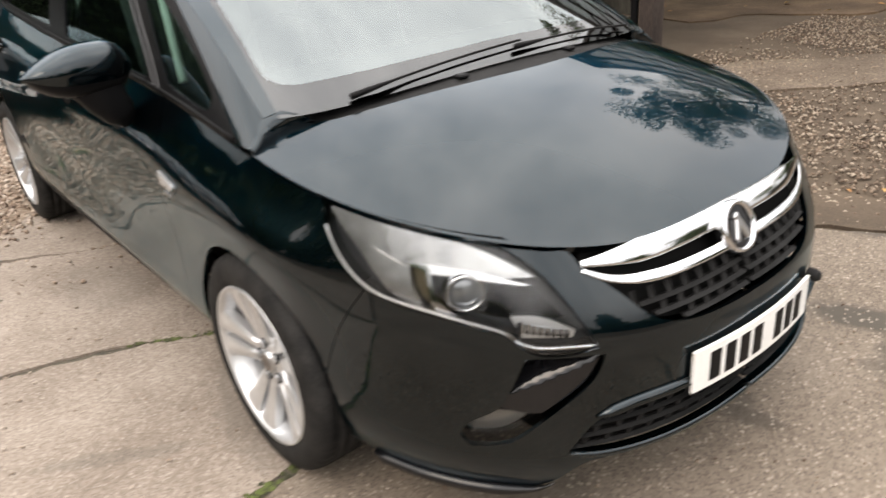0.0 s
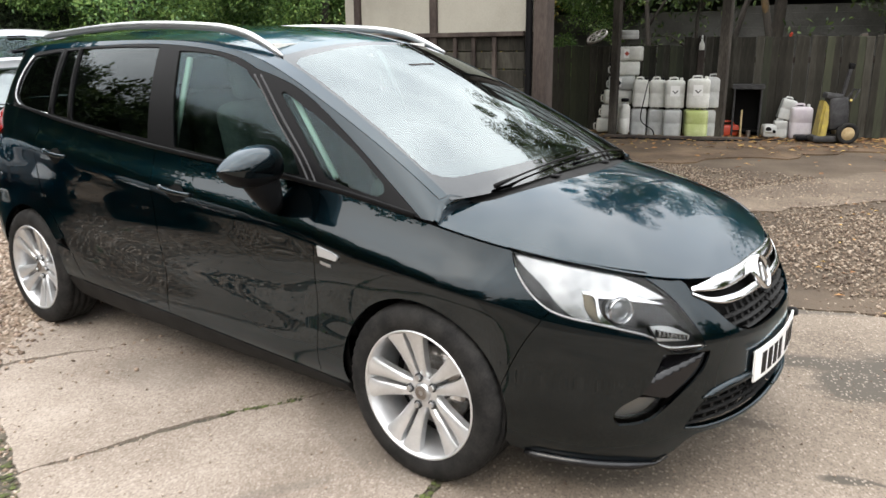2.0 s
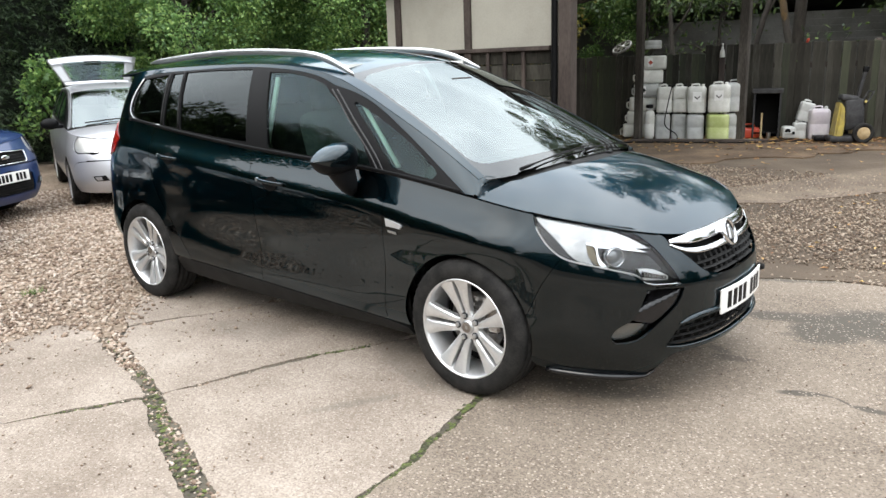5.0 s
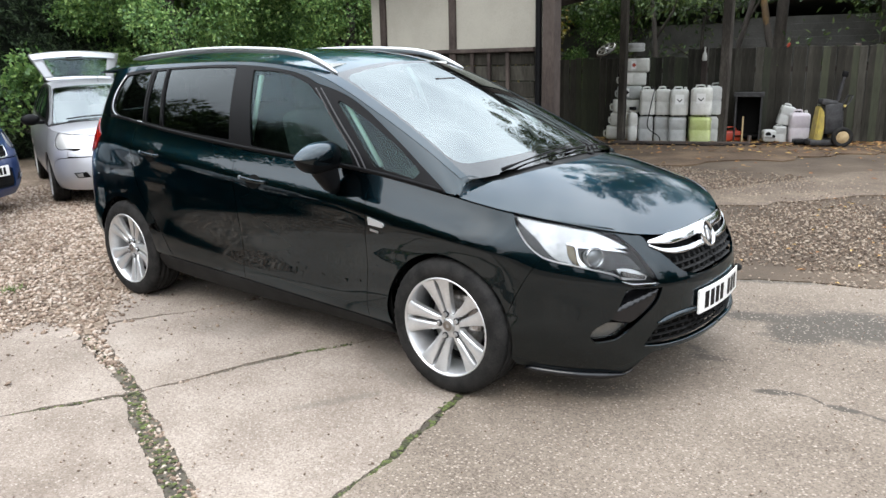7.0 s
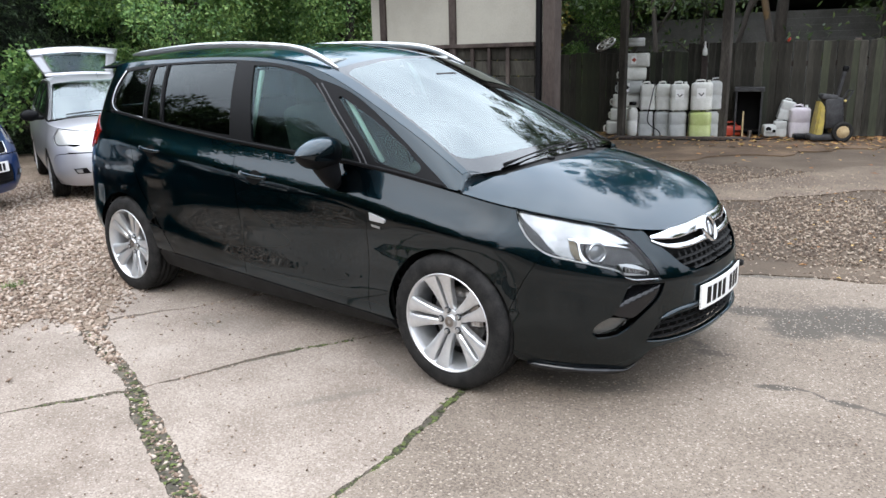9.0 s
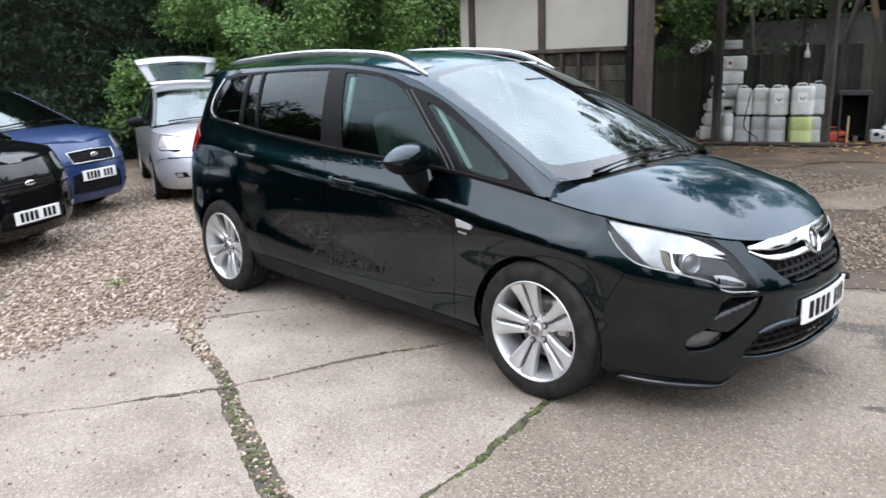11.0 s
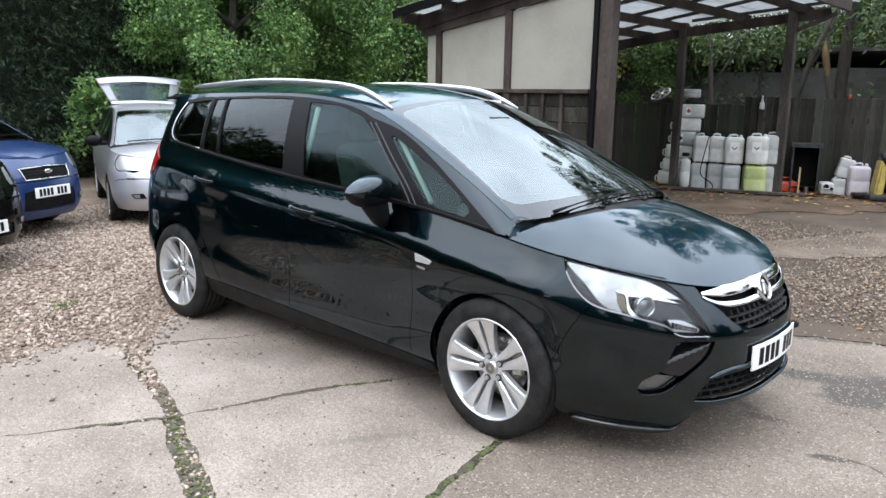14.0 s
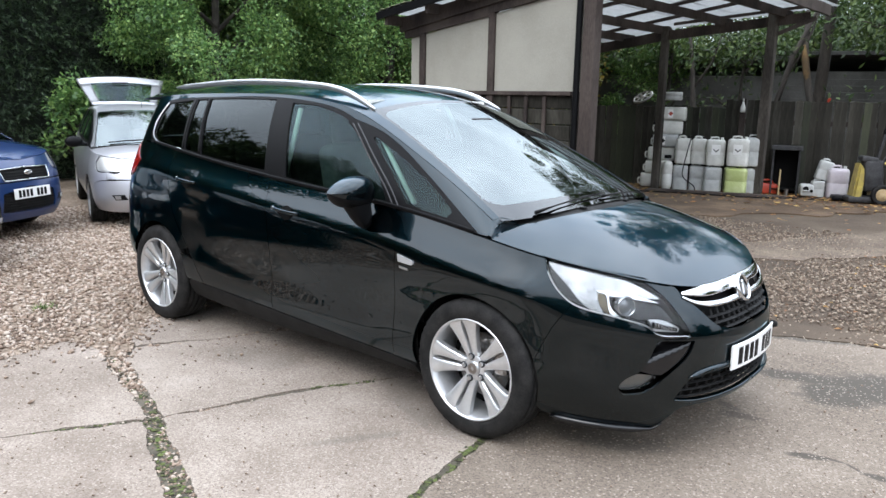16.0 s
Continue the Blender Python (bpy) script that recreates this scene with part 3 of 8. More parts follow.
        edge = [(u, z + 0.004) for u, z in smooth_line(LAMP_LOW + LAMP_REAR[1:3], 0.02) if u < 0.83]
        q = [sh(np.array([a]), np.array([b]))[0] for a, b in edge]
        v, f = sweep([(p[0] - 0.004, s * (p[1] - 0.002), p[2]) for p in q], oval(0.003, 0.004, 8))
        mesh_object("lamp_edge", v, f, SATIN, lamp, "bright lower lamp edge")
        silver = loop([[(0.385, 0.868), (0.44, 0.872), (0.52, 0.864), (0.60, 0.849), (0.70, 0.820), (0.78, 0.788), (0.868, 0.738)], [(0.868, 0.738), (0.77, 0.745), (0.69, 0.760), (0.598, 0.768)], [(0.598, 0.768), (0.605, 0.725), (0.632, 0.676)],
                       [(0.632, 0.676), (0.585, 0.688), (0.53, 0.724), (0.475, 0.785), (0.425, 0.828), (0.385, 0.868)]], 0.02)
        panel("indicator_reflector", deep(0.012, 0.016), silver, REFLECTOR, lamp, sides=(s,), gap=0, fold=0.03, label="bright silver reflector")
        flute = loop([[(0.50, 0.80), (0.60, 0.762)], [(0.60, 0.762), (0.604, 0.735)], [(0.604, 0.735), (0.54, 0.745), (0.50, 0.80)]], 0.02)
        panel("reflector_flute", deep(0.008, 0.012), flute, REFLECTOR, lamp, sides=(s,), gap=0, fold=0.012)
        amber = loop([[(0.600, 0.766), (0.632, 0.762)], [(0.632, 0.762), (0.648, 0.712), (0.690, 0.664)], [(0.690, 0.664), (0.655, 0.667)], [(0.655, 0.667), (0.622, 0.70), (0.600, 0.766)]], 0.012)
        panel("amber_reflector", deep(0.024, 0.03), amber, AMBER, lamp, sides=(s,), gap=0, fold=0.02, label="dull amber side reflector")
        trim = loop([[(0.602, 0.773), (0.70, 0.766), (0.79, 0.746), (0.862, 0.722)], [(0.862, 0.722), (0.79, 0.734), (0.70, 0.748), (0.648, 0.752)],
                     [(0.648, 0.752), (0.655, 0.71), (0.70, 0.666)], [(0.70, 0.666), (0.686, 0.662), (0.646, 0.70), (0.634, 0.757), (0.602, 0.765)], [(0.602, 0.765), (0.602, 0.773)]], 0.012)
        panel("lamp_bezel", deep(0.010, 0.013), trim, CHROME, lamp, sides=(s,), gap=0, fold=0.02, label="chrome lamp bezel")
        rim_line = [(0.70, 0.664), (0.745, 0.648), (0.79, 0.632), (0.825, 0.608), (0.86, 0.592), (0.92, 0.586), (1.0, 0.579)]
        q = [sh(np.array([a]), np.array([b]))[0] for a, b in smooth_line(rim_line, 0.02)]
        v, f = sweep([(p[0] - 0.012, s * (p[1] - 0.010), p[2]) for p in q], oval(0.004, 0.005, 8), scale=list(np.linspace(0.6, 1.25, len(q))))
        mesh_object("lamp_rim", v, f, CHROME, lamp, "bright strip along the foot of the lamp")
        cover = loop([[(0.70, 0.744), (0.80, 0.728), (0.872, 0.700)], [(0.872, 0.700), (0.925, 0.640)], [(0.925, 0.640), (0.83, 0.645), (0.76, 0.655), (0.705, 0.675)], [(0.705, 0.675), (0.69, 0.71), (0.70, 0.744)]], 0.015)
        panel("lamp_shroud", deep(0.03, 0.034), cover, GLOSSY, lamp, sides=(s,), gap=0, fold=0.01, label="gloss black lamp shroud")
        low = loop([[(0.812, 0.655), (0.862, 0.652), (0.945, 0.612)], [(0.945, 0.612), (0.938, 0.598)], [(0.938, 0.598), (0.835, 0.606)], [(0.835, 0.606), (0.812, 0.655)]], 0.012)
        panel("daytime_light", deep(0.024, 0.026), low, SATIN, lamp, sides=(s,), gap=0, fold=0.02, label="ribbed silver daytime light")
        for k in range(8):
            c = sh(np.array([0.832 + 0.0135 * k]), np.array([0.634 - 0.0032 * k]))[0]
            part("rib", box((0.012, 0.005, 0.026 - 0.0014 * k), Matrix.Translation((c[0] - 0.019, s * (c[1] - 0.019), c[2]))), CHROME, lamp)
        c = sh(np.array([0.728]), np.array([0.712]))[0]
        n = Vector((0.82, s * 0.55, 0.08)).normalized()
        base = Vector((c[0], s * c[1], c[2])) - n * 0.040
        v, f = revolve([(0.036, 0.004), (0.037, -0.018), (0.041, -0.020), (0.045, -0.016), (0.047, 0.03)], 32)
        proj = mesh_object("projector_lens", v, f, CHROME, lamp, "round projector lens with a chrome ring")
        v, f = revolve([(0.0, -0.016), (0.014, -0.0145), (0.028, -0.010), (0.037, -0.002)], 32)
        mesh_object("lens", v, f, PROJECTOR, proj, "clear grey glass projector lens")
        proj.matrix_basis = Matrix.Translation(base) @ (-n).to_track_quat("Y", "Z").to_matrix().to_4x4()
        # doors
        front = loop([gap_f[::-1], [(-0.505, 1.004)] + top_line(-0.7, -1.4, dz=-0.006, n=5) + [gap_m[0]], gap_m, [gap_m[-1], (-1.0, 0.285), gap_f[-1]]])
        rear = loop([gap_m[::-1], [gap_m[0]] + top_line(-1.7, -2.5, dz=-0.006, n=5) + [gap_r[0]], gap_r, [gap_r[-1], (-2.0, 0.342), gap_m[-1]]])
        d1 = panel("front_door", sh, front, PAINT, car, sides=(s,))
        d2 = panel("rear_door", sh, rear, PAINT, car, sides=(s,))
        quarter = loop([gap_r[:-1] + [(-2.36, 0.57)], [(-2.36, 0.57)] + arch(*RA, 38, 175), [(-3.137, 0.351), (-3.25, 0.56)], [(-3.25, 0.56), (-3.7, 0.60), (-4.3, 0.60)], [(-4.3, 0.60), (-4.3, 1.236)],
                        [(-4.3, 1.236)] + top_line(-3.9, -2.8, dz=-0.004, n=8) + [gap_r[0]]])
        panel("rear_quarter", sh, quarter, PAINT, car, sides=(s,))
        panel("rear_lower_wing", sh, loop([gap_r[-2:][::1], [gap_r[-1], (-2.385, 0.36)], arch(*RA, 6.5, 36)]), PAINT, car, sides=(s,), gap=0.0)
        rb = loop([[(-3.136, 0.345), (-3.25, 0.55)], [(-3.25, 0.55), (-3.7, 0.59), (-4.3, 0.59)], [(-4.3, 0.59), (-4.3, 0.31)], [(-4.3, 0.31), (-3.6, 0.31), (-3.14, 0.30)], [(-3.14, 0.30), (-3.136, 0.345)]])
        panel("rear_bumper", sh, rb, PAINT, car, sides=(s,))
        tl = loop([[(-3.06, 1.10), (-3.3, 1.19), (-3.75, 1.19)], [(-3.75, 1.19), (-3.75, 1.0)], [(-3.75, 1.0), (-3.3, 0.96), (-3.12, 1.0)], [(-3.12, 1.0), (-3.06, 1.10)]])
        panel("tail_lamp", sh, tl, TAIL, car, sides=(s,), lift=0.008, fold=0.02, label="red tail lamp")
        # sill: dull black replaces body paint, its dimness put into the colour
        si = loop([[(-0.39, 0.235), (-0.515, 0.255)], [(a, b - 0.006) for a, b in sill], [(-2.2, 0.345), (-2.385, 0.33), (-2.39, 0.245)], [(-2.39, 0.235), (-1.7, 0.20), (-1.0, 0.19), (-0.37, 0.19)], [(-0.37, 0.19), (-0.39, 0.235)]])
        panel("sill", sh, si, PLASTIC, car, sides=(s,), fold=0.03, label="body-coloured sill, darkened with dull black")
        # greenhouse: painted pillar and cant rail, dark frames, panes
        frame_top = [(-3.02, 1.505), (-2.7, 1.527), (-2.4, 1.536), (-1.9, 1.546), (-1.6, 1.538), (-1.3, 1.512), (-1.1, 1.473), (-1.0, 1.437)]
        frame_front = [(-1.0, 1.437), (-0.794, 1.382), (-0.5, 1.236), (-0.3, 1.118), (-0.189, 1.05), (-0.02, 0.951)]
        rail = loop([frame_top, frame_front, [(-0.02, 0.951), (0.05, 0.945)], roof_line(0.05, -1.0), roof_line(-1.0, -3.0, n=16) + [(-3.4, 1.52)], [(-3.4, 1.52), (-3.3, 1.46), (-3.02, 1.505)]])
        panel("roof_pillar", cb, rail, PAINT, car, sides=(s,), gap=0.001)
        d_pil = loop([[(-3.02, 1.505), (-3.3, 1.46)], [(-3.3, 1.46), (-3.4, 1.52)], [(-3.4, 1.52), (-4.3, 1.51)], [(-4.3, 1.51), (-4.3, 1.24)], [(-4.3, 1.24), (-3.2, 1.228), (-2.96, 1.222)], [(-2.96, 1.222), (-3.06, 1.30), (-3.07, 1.42), (-3.02, 1.505)]])
        panel("rear_pillar", cb, d_pil, PAINT, car, sides=(s,), gap=0.001)
        qg = loop([[(-2.995, 1.29), (-3.02, 1.40), (-2.99, 1.485)], [(-2.99, 1.485), (-2.66, 1.513)], [(-2.66, 1.513), (-2.545, 1.202)], [(-2.545, 1.202), (-2.75, 1.215), (-2.9, 1.238), (-2.995, 1.29)]])
        sg = loop([[(-2.60, 1.515), (-2.48, 1.521)], [(-2.48, 1.521), (-2.335, 1.185)], [(-2.335, 1.185), (-2.50, 1.198)], [(-2.50, 1.198), (-2.60, 1.515)]])
        rg = loop([[(-2.44, 1.524), (-2.08, 1.532), (-1.73, 1.53)], [(-1.73, 1.53), (-1.62, 1.125)], [(-1.62, 1.125), (-1.95, 1.148), (-2.295, 1.178)], [(-2.295, 1.178), (-2.44, 1.524)]])
        fg = loop([[(-1.56, 1.512), (-1.255, 1.488), (-1.075, 1.44)], [(-1.075, 1.44), (-0.9, 1.325), (-0.735, 1.188), (-0.625, 1.045)], [(-0.625, 1.045), (-1.065, 1.072), (-1.42, 1.102)], [(-1.42, 1.102), (-1.56, 1.512)]])
        tg = loop([[(-0.825, 1.345), (-0.65, 1.195), (-0.485, 1.045)], [(-0.485, 1.045), (-0.35, 1.02), (-0.225, 1.004)], [(-0.225, 1.004), (-0.205, 1.022), (-0.225, 1.05)], [(-0.225, 1.05), (-0.35, 1.127), (-0.5, 1.208), (-0.815, 1.352)], [(-0.815, 1.352), (-0.825, 1.345)]], 0.015)
        band = loop([frame_top, frame_front, [(-0.02, 0.951)] + top_line(-0.1, -2.9, dz=0.004, n=16) + [(-2.96, 1.222)], [(-2.96, 1.222), (-3.06, 1.30), (-3.07, 1.42), (-3.02, 1.505)]])
        panel("window_frame", cb, band, BLACK, car, [qg, sg, rg, fg, tg], (s,), gap=0.001, fold=0.02, label="satin black window surround")
        for nm, o, mt, lb in (("quarter_window", qg, PRIVACY, "dark tinted glass"), ("rear_side_window", sg, PRIVACY, "dark tinted glass"), ("rear_door_window", rg, PRIVACY, "dark tinted glass"),
                              ("front_door_window", fg, GLASS, "clear greenish glass"), ("corner_window", tg, GLASS, "clear greenish glass")):
            panel(nm, cb, o, mt, car, sides=(s,), gap=-0.003, fold=0, lift=-0.006, label=lb)
        belt = [cb(np.array([u]), np.array([MPV.z[4](u) + 0.006]))[0] for u in np.linspace(-0.05, -2.98, 60)]
        belt = [(p[0], s * (p[1] + 0.003), p[2]) for p in belt]
        v, f = sweep(belt, oval(0.004, 0.011, 8))
        mesh_object("belt_trim", v, f, BLACK, car)
        q = [cb(np.array([u]), np.array([z]))[0] for u, z in smooth_line([(-2.545, 1.196), (-2.75, 1.208), (-2.9, 1.23), (-3.005, 1.29), (-3.03, 1.40), (-3.0, 1.49)], 0.03)]
        v, f = sweep([(p[0], s * (p[1] + 0.002), p[2]) for p in q], oval(0.003, 0.0045, 8))
        mesh_object("quarter_trim", v, f, SATIN, car, "thin satin metal strip")
        for u0, u1, z0, z1 in ((-2.63, -2.522, 1.52, 1.196), (-2.462, -2.315, 1.525, 1.18)):
            q = [cb(np.array([u0 + (u1 - u0) * t]), np.array([z0 + (z1 - z0) * t]))[0] for t in np.linspace(0, 1, 8)]
            v, f = sweep([(p[0], s * (p[1] + 0.002), p[2]) for p in q], oval(0.012, 0.004, 8), (0, 1, 0))
            mesh_object("window_divider", v, f, BLACK, car)
        # handles
        for u, z, d in ((-1.33, 0.915, d1), (-2.36, 1.0, d2)):
            bowl = loop([[(u - 0.075, z - 0.004), (u, z + 0.034), (u + 0.075, z - 0.004)], [(u + 0.075, z - 0.004), (u, z - 0.045), (u - 0.075, z - 0.004)]], 0.012)
            # no hollow is cut: matt black colour stands for the shaded recess
            panel("handle_bowl", sh, bowl, DARK, d, sides=(s,), gap=0, fold=0, lift=0.0025, label="flat black patch in place of the shaded handle recess")
            q = [sh(np.array([u + t]), np.array([z + 0.006 - 0.06 * t]))[0] for t in np.linspace(-0.105, 0.105, 14)]
            bow = np.sin(np.linspace(0, np.pi, 14)) ** 0.5
            v, f = sweep([(p[0], s * (p[1] + 0.006 + 0.018 * b), p[2]) for p, b in zip(q, bow)], oval(0.007, 0.010, 10, 2.6))
            mesh_object("door_handle", v, f, PAINT, d, "dark green pull handle")
            c = sh(np.array([u - 0.122]), np.array([z + 0.012]))[0]
            part("lock", tube((c[0], s * (c[1] - 0.004), c[2]), (c[0], s * (c[1] + 0.006), c[2]), 0.011, 0.010, 14), SATIN, d)
        # side repeater and the small bars of a badge below it
        rep = loop([[(-0.452, 0.808), (-0.36, 0.79)], [(-0.36, 0.79), (-0.342, 0.778), (-0.352, 0.765)], [(-0.352, 0.765), (-0.445, 0.77)], [(-0.445, 0.77), (-0.452, 0.808)]], 0.01)
        panel("side_repeater", sh, rep, REPEATER, car, sides=(s,), gap=0, fold=0.01, lift=0.008, label="clear silver side repeater")
        bar = loop([[(-0.44, 0.75), (-0.385, 0.744)], [(-0.385, 0.744), (-0.383, 0.734)], [(-0.383, 0.734), (-0.438, 0.74)], [(-0.438, 0.74), (-0.44, 0.75)]], 0.01)
        panel("wing_badge", sh, bar, SATIN, car, sides=(s,), gap=0, fold=0.004, lift=0.003)
        # roof rail
        rp = np.linspace(-0.95, -3.06, 46)
        rz = spline((-3.42, -3.3, -2.9, -2.2, -1.5, -1.15, -0.95), (1.545, 1.575, 1.616, 1.648, 1.632, 1.58, 1.500))
        ry = spline((-3.42, -2.2, -1.3, -0.95), (0.50, 0.545, 0.55, 0.572))
        v, f = sweep([(x, s * ry(x), rz(x) - 0.012) for x in rp], oval(0.016, 0.019, 12, 2.8), scale=[0.4] + [min(1, 0.5 + 0.12 * i) for i in range(1, len(rp) - 3)] + [0.75, 0.5, 0.25])
        mesh_object("roof_rail", v, f, SATIN, car, "brushed aluminium roof rail")
        # mirror: a cap that runs out to a blunt point, over a black casing and a broad black foot
        mirror_at = Matrix.Translation((-0.70, s * 0.985, 1.098)) @ Matrix.Rotation(s * radians(-8), 4, "Z")

        def mirror_skin(lo, hi, n=44, k=22, swell=1.0):
            """Verts and faces of the mirror's skin between two angles of its cross-section."""
            V, FF = [], []
            for i in range(n + 1):
                t = -math.cos(math.pi * i / n)
                up = 0.080 * (1 - (max(0, t + 0.35) / 1.35) ** 2.3 * 0.97) if t > -0.35 else 0.080 * max(0.03, 1 - (-(t + 0.35) / 0.65) ** 3.2)
                down = 0.078 * max(0.04, 1 - (max(0, t + 0.2) / 1.2) ** 3.6) if t > -0.2 else 0.078 * max(0.04, 1 - (-(t + 0.2) / 0.8) ** 4)
                deep_ = max(0.05, 1 - abs(t) ** 3) ** 0.6
                for j in range(k + 1):
                    w = radians(lo + (hi - lo) * j / k)
                    c, d = math.cos(w), math.sin(w)
                    x = math.copysign(abs(c) ** 0.8, c) * (0.082 if c > 0 else 0.046) * deep_ * swell
                    z = math.copysign(abs(d) ** 0.85, d) * (up if d > 0 else down) * swell - 0.006 + 0.006 * t
                    V.append((x, s * t * 0.165, z))
            for i in range(n):
                for j in range(k):
                    q = [i * (k + 1) + j, i * (k + 1) + j + 1, (i + 1) * (k + 1) + j + 1, (i + 1) * (k + 1) + j]
                    FF.append(tuple(q if s < 0 else q[::-1]))
            return V, FF
        mi = mesh_object("mirror_housing", *mirror_skin(-20, 200), PAINT, car, "dark green door mirror")
        mi.matrix_basis = mirror_at
        mesh_object("mirror_base", *mirror_skin(188, 352, swell=0.98), BLACK, mi, "black lower mirror casing")
        part("mirror_glass", box((0.004, 0.13, 0.06), pose(-0.0445, -s * 0.055, -0.002), 0.001), CHROME, mi)
        v, f = sweep([(-0.70, s * 0.962, 1.072), (-0.692, s * 0.945, 1.035), (-0.688, s * 0.925, 0.995), (-0.688, s * 0.90, 0.95), (-0.690, s * 0.875, 0.912)], oval(0.066, 0.04, 16, 2.4), (1, 0, 0), scale=[1.2, 1.12, 1.0, 0.8, 0.42])
        mesh_object("mirror_arm", v, f, BLACK, car)
        # two pale-edged seals down the front of the door frame
        for du in (0.0, 0.036):
            q = [cb(np.array([u + du]), np.array([z]))[0] for u, z in smooth_line([(-1.005, 1.415), (-0.93, 1.353), (-0.835, 1.270), (-0.726, 1.177), (-0.625, 1.086), (-0.560, 1.012)], 0.02)]
            v, f = sweep([(p[0], s * (p[1] + 0.001), p[2]) for p in q], oval(0.0036, 0.0036, 8))
            mesh_object("door_seal", v, f, SEAL, car, "grey edge of the door frame")
        # splitter lip under the bumper
        lip = [sh(np.array([u]), np.array([skirt(u)]))[0] for u in np.linspace(0.42, 0.905, 26)]
        v, f = sweep([(p[0] + 0.004, s * (p[1] + 0.002), p[2] - 0.004) for p in lip], oval(0.02, 0.016, 10, 2.6), scale=[0.4, 0.7] + [1] * 17 + [0.95, 0.85, 0.7, 0.55, 0.4, 0.25, 0.12])
        mesh_object("bumper_lip", v, f, GLOSSY, car, "gloss black bumper lip")
        edge = [sh(np.array([u]), np.array([z - 0.008]))[0] for u, z in smooth_line(low_gr_low, 0.025)]
        v, f = sweep([(p[0] + 0.002, s * p[1], p[2]) for p in edge], oval(0.010, 0.008, 10, 2.4), scale=[0.3, 0.7] + [1] * (len(edge) - 2))
        mesh_object("grille_edge", v, f, PAINT, car, "dark green edge below the lower grille")
        brow = [sh(np.array([u]), np.array([z + 0.012]))[0] for u, z in smooth_line([(0.985, 0.392), (1.06, 0.412), (1.16, 0.418), (1.24, 0.42)], 0.02)]
        v, f = sweep([(p[0] + 0.003, s * p[1], p[2]) for p in brow], [(-0.014, 0.012), (0.004, 0.010), (0.013, -0.006), (0.008, -0.012), (-0.014, -0.010)], scale=[0.25, 0.6] + [1] * (len(brow) - 3) + [0.8])
        mesh_object("grille_brow", v, f, PAINT, car, "dark green brow above the lower grille")
        # wheel house
        for cx, cz, r in (FA, RA):
            verts, faces = [], []
            for i in range(25):
                a = radians(-12 + 204 * i / 24)
                for y in (0.86 if 40 < math.degrees(a) < 140 else 0.80, 0.5):
                    verts.append((cx + (r + 0.012) * math.cos(a), s * y, cz + (r + 0.012) * math.sin(a)))
                verts.append((cx, s * 0.5, cz))
            for i in range(24):
                faces += [(3 * i, 3 * i + 1, 3 * i + 4, 3 * i + 3), (3 * i + 1, 3 * i + 2, 3 * i + 5, 3 * i + 4)]
            mesh_object("wheel_house", verts, faces, DARK, car)
    # bonnet, cowl, screen, roof
    side_u = np.linspace(0.055, 1.45, 50)
    ex, ey, ez = MPV.curve(4, side_u)
    right = [(a, -b) for a, b in zip(ex, ey)]
    left = [(a, b) for a, b in zip(ex, ey)][::-1]
    corner = [(0.118, 0.60), (0.082, 0.645), (0.045, 0.675), (0.016, 0.690), (0.028, 0.735), (0.042, 0.785), (float(ex[0]), float(ey[0]))]
    rear_edge = corner[::-1] + [(0.245 - 0.232 * (abs(y) / 0.82) ** 2.0, y) for y in np.linspace(0.56, -0.56, 31)] + [(a, -b) for a, b in corner]
    bon = np.array(rear_edge[:-1] + right[:-1] + left[:-1])
    panel("bonnet", bonnet_at, bon, PAINT, car, top=True, gap=0.003, fold=0.02, lift=0.001)
    def cowl_at(x, y):
        return bonnet_at(x, y) - np.stack([0 * x, 0 * x, 0.012 + 0 * x], -1)
    cow = np.array([(0.258 - 0.232 * (abs(y) / 0.82) ** 2.0, y) for y in np.linspace(0.80, -0.80, 41)] + [(0.10 - 0.10 * (abs(y) / 0.8) ** 2, y) for y in np.linspace(-0.78, 0.78, 41)])
    panel("cowl", cowl_at, cow, PLASTIC, car, top=True, gap=0, fold=0, label="black plastic scuttle panel below the windscreen")
    for s in one:
        c = bonnet_at(np.array([0.20]), np.array([0.22 * s]))[0]
        part("washer_jet", box((0.03, 0.035, 0.012), Matrix.Translation((c[0] - 0.03, c[1], c[2] + 0.0)), 0.004), BLACK, car)
    def edge_b(a):
        return 0.668 - 0.035 * a
    scr = loop([[(0.03, -0.668), (1.15, -edge_b(1.15))], [(1.15, -edge_b(1.15)), (1.15, edge_b(1.15))], [(1.15, edge_b(1.15)), (0.03, 0.668)], [(-0.035 + 0.065 * (abs(b) / 0.668) ** 4, b) for b in np.linspace(0.668, -0.668, 21)]], 0.04)
    low_b = np.linspace(0.585, -0.585, 25)
    clear = loop([[(0.063 + 0.052 * (abs(b) / 0.585) ** 3, b) for b in low_b], [(0.115, -0.585), (0.145, -0.628), (0.205, -0.648)], [(0.205, -0.648), (0.98, -0.612)], [(0.98, -0.612), (1.055, -0.598), (1.085, -0.55)],
                  [(1.085, -0.55), (1.10, -0.3), (1.105, 0), (1.10, 0.3), (1.085, 0.55)], [(1.085, 0.55), (1.055, 0.598), (0.98, 0.612)], [(0.98, 0.612), (0.205, 0.648)], [(0.205, 0.648), (0.145, 0.628), (0.115, 0.585)]], 0.04)
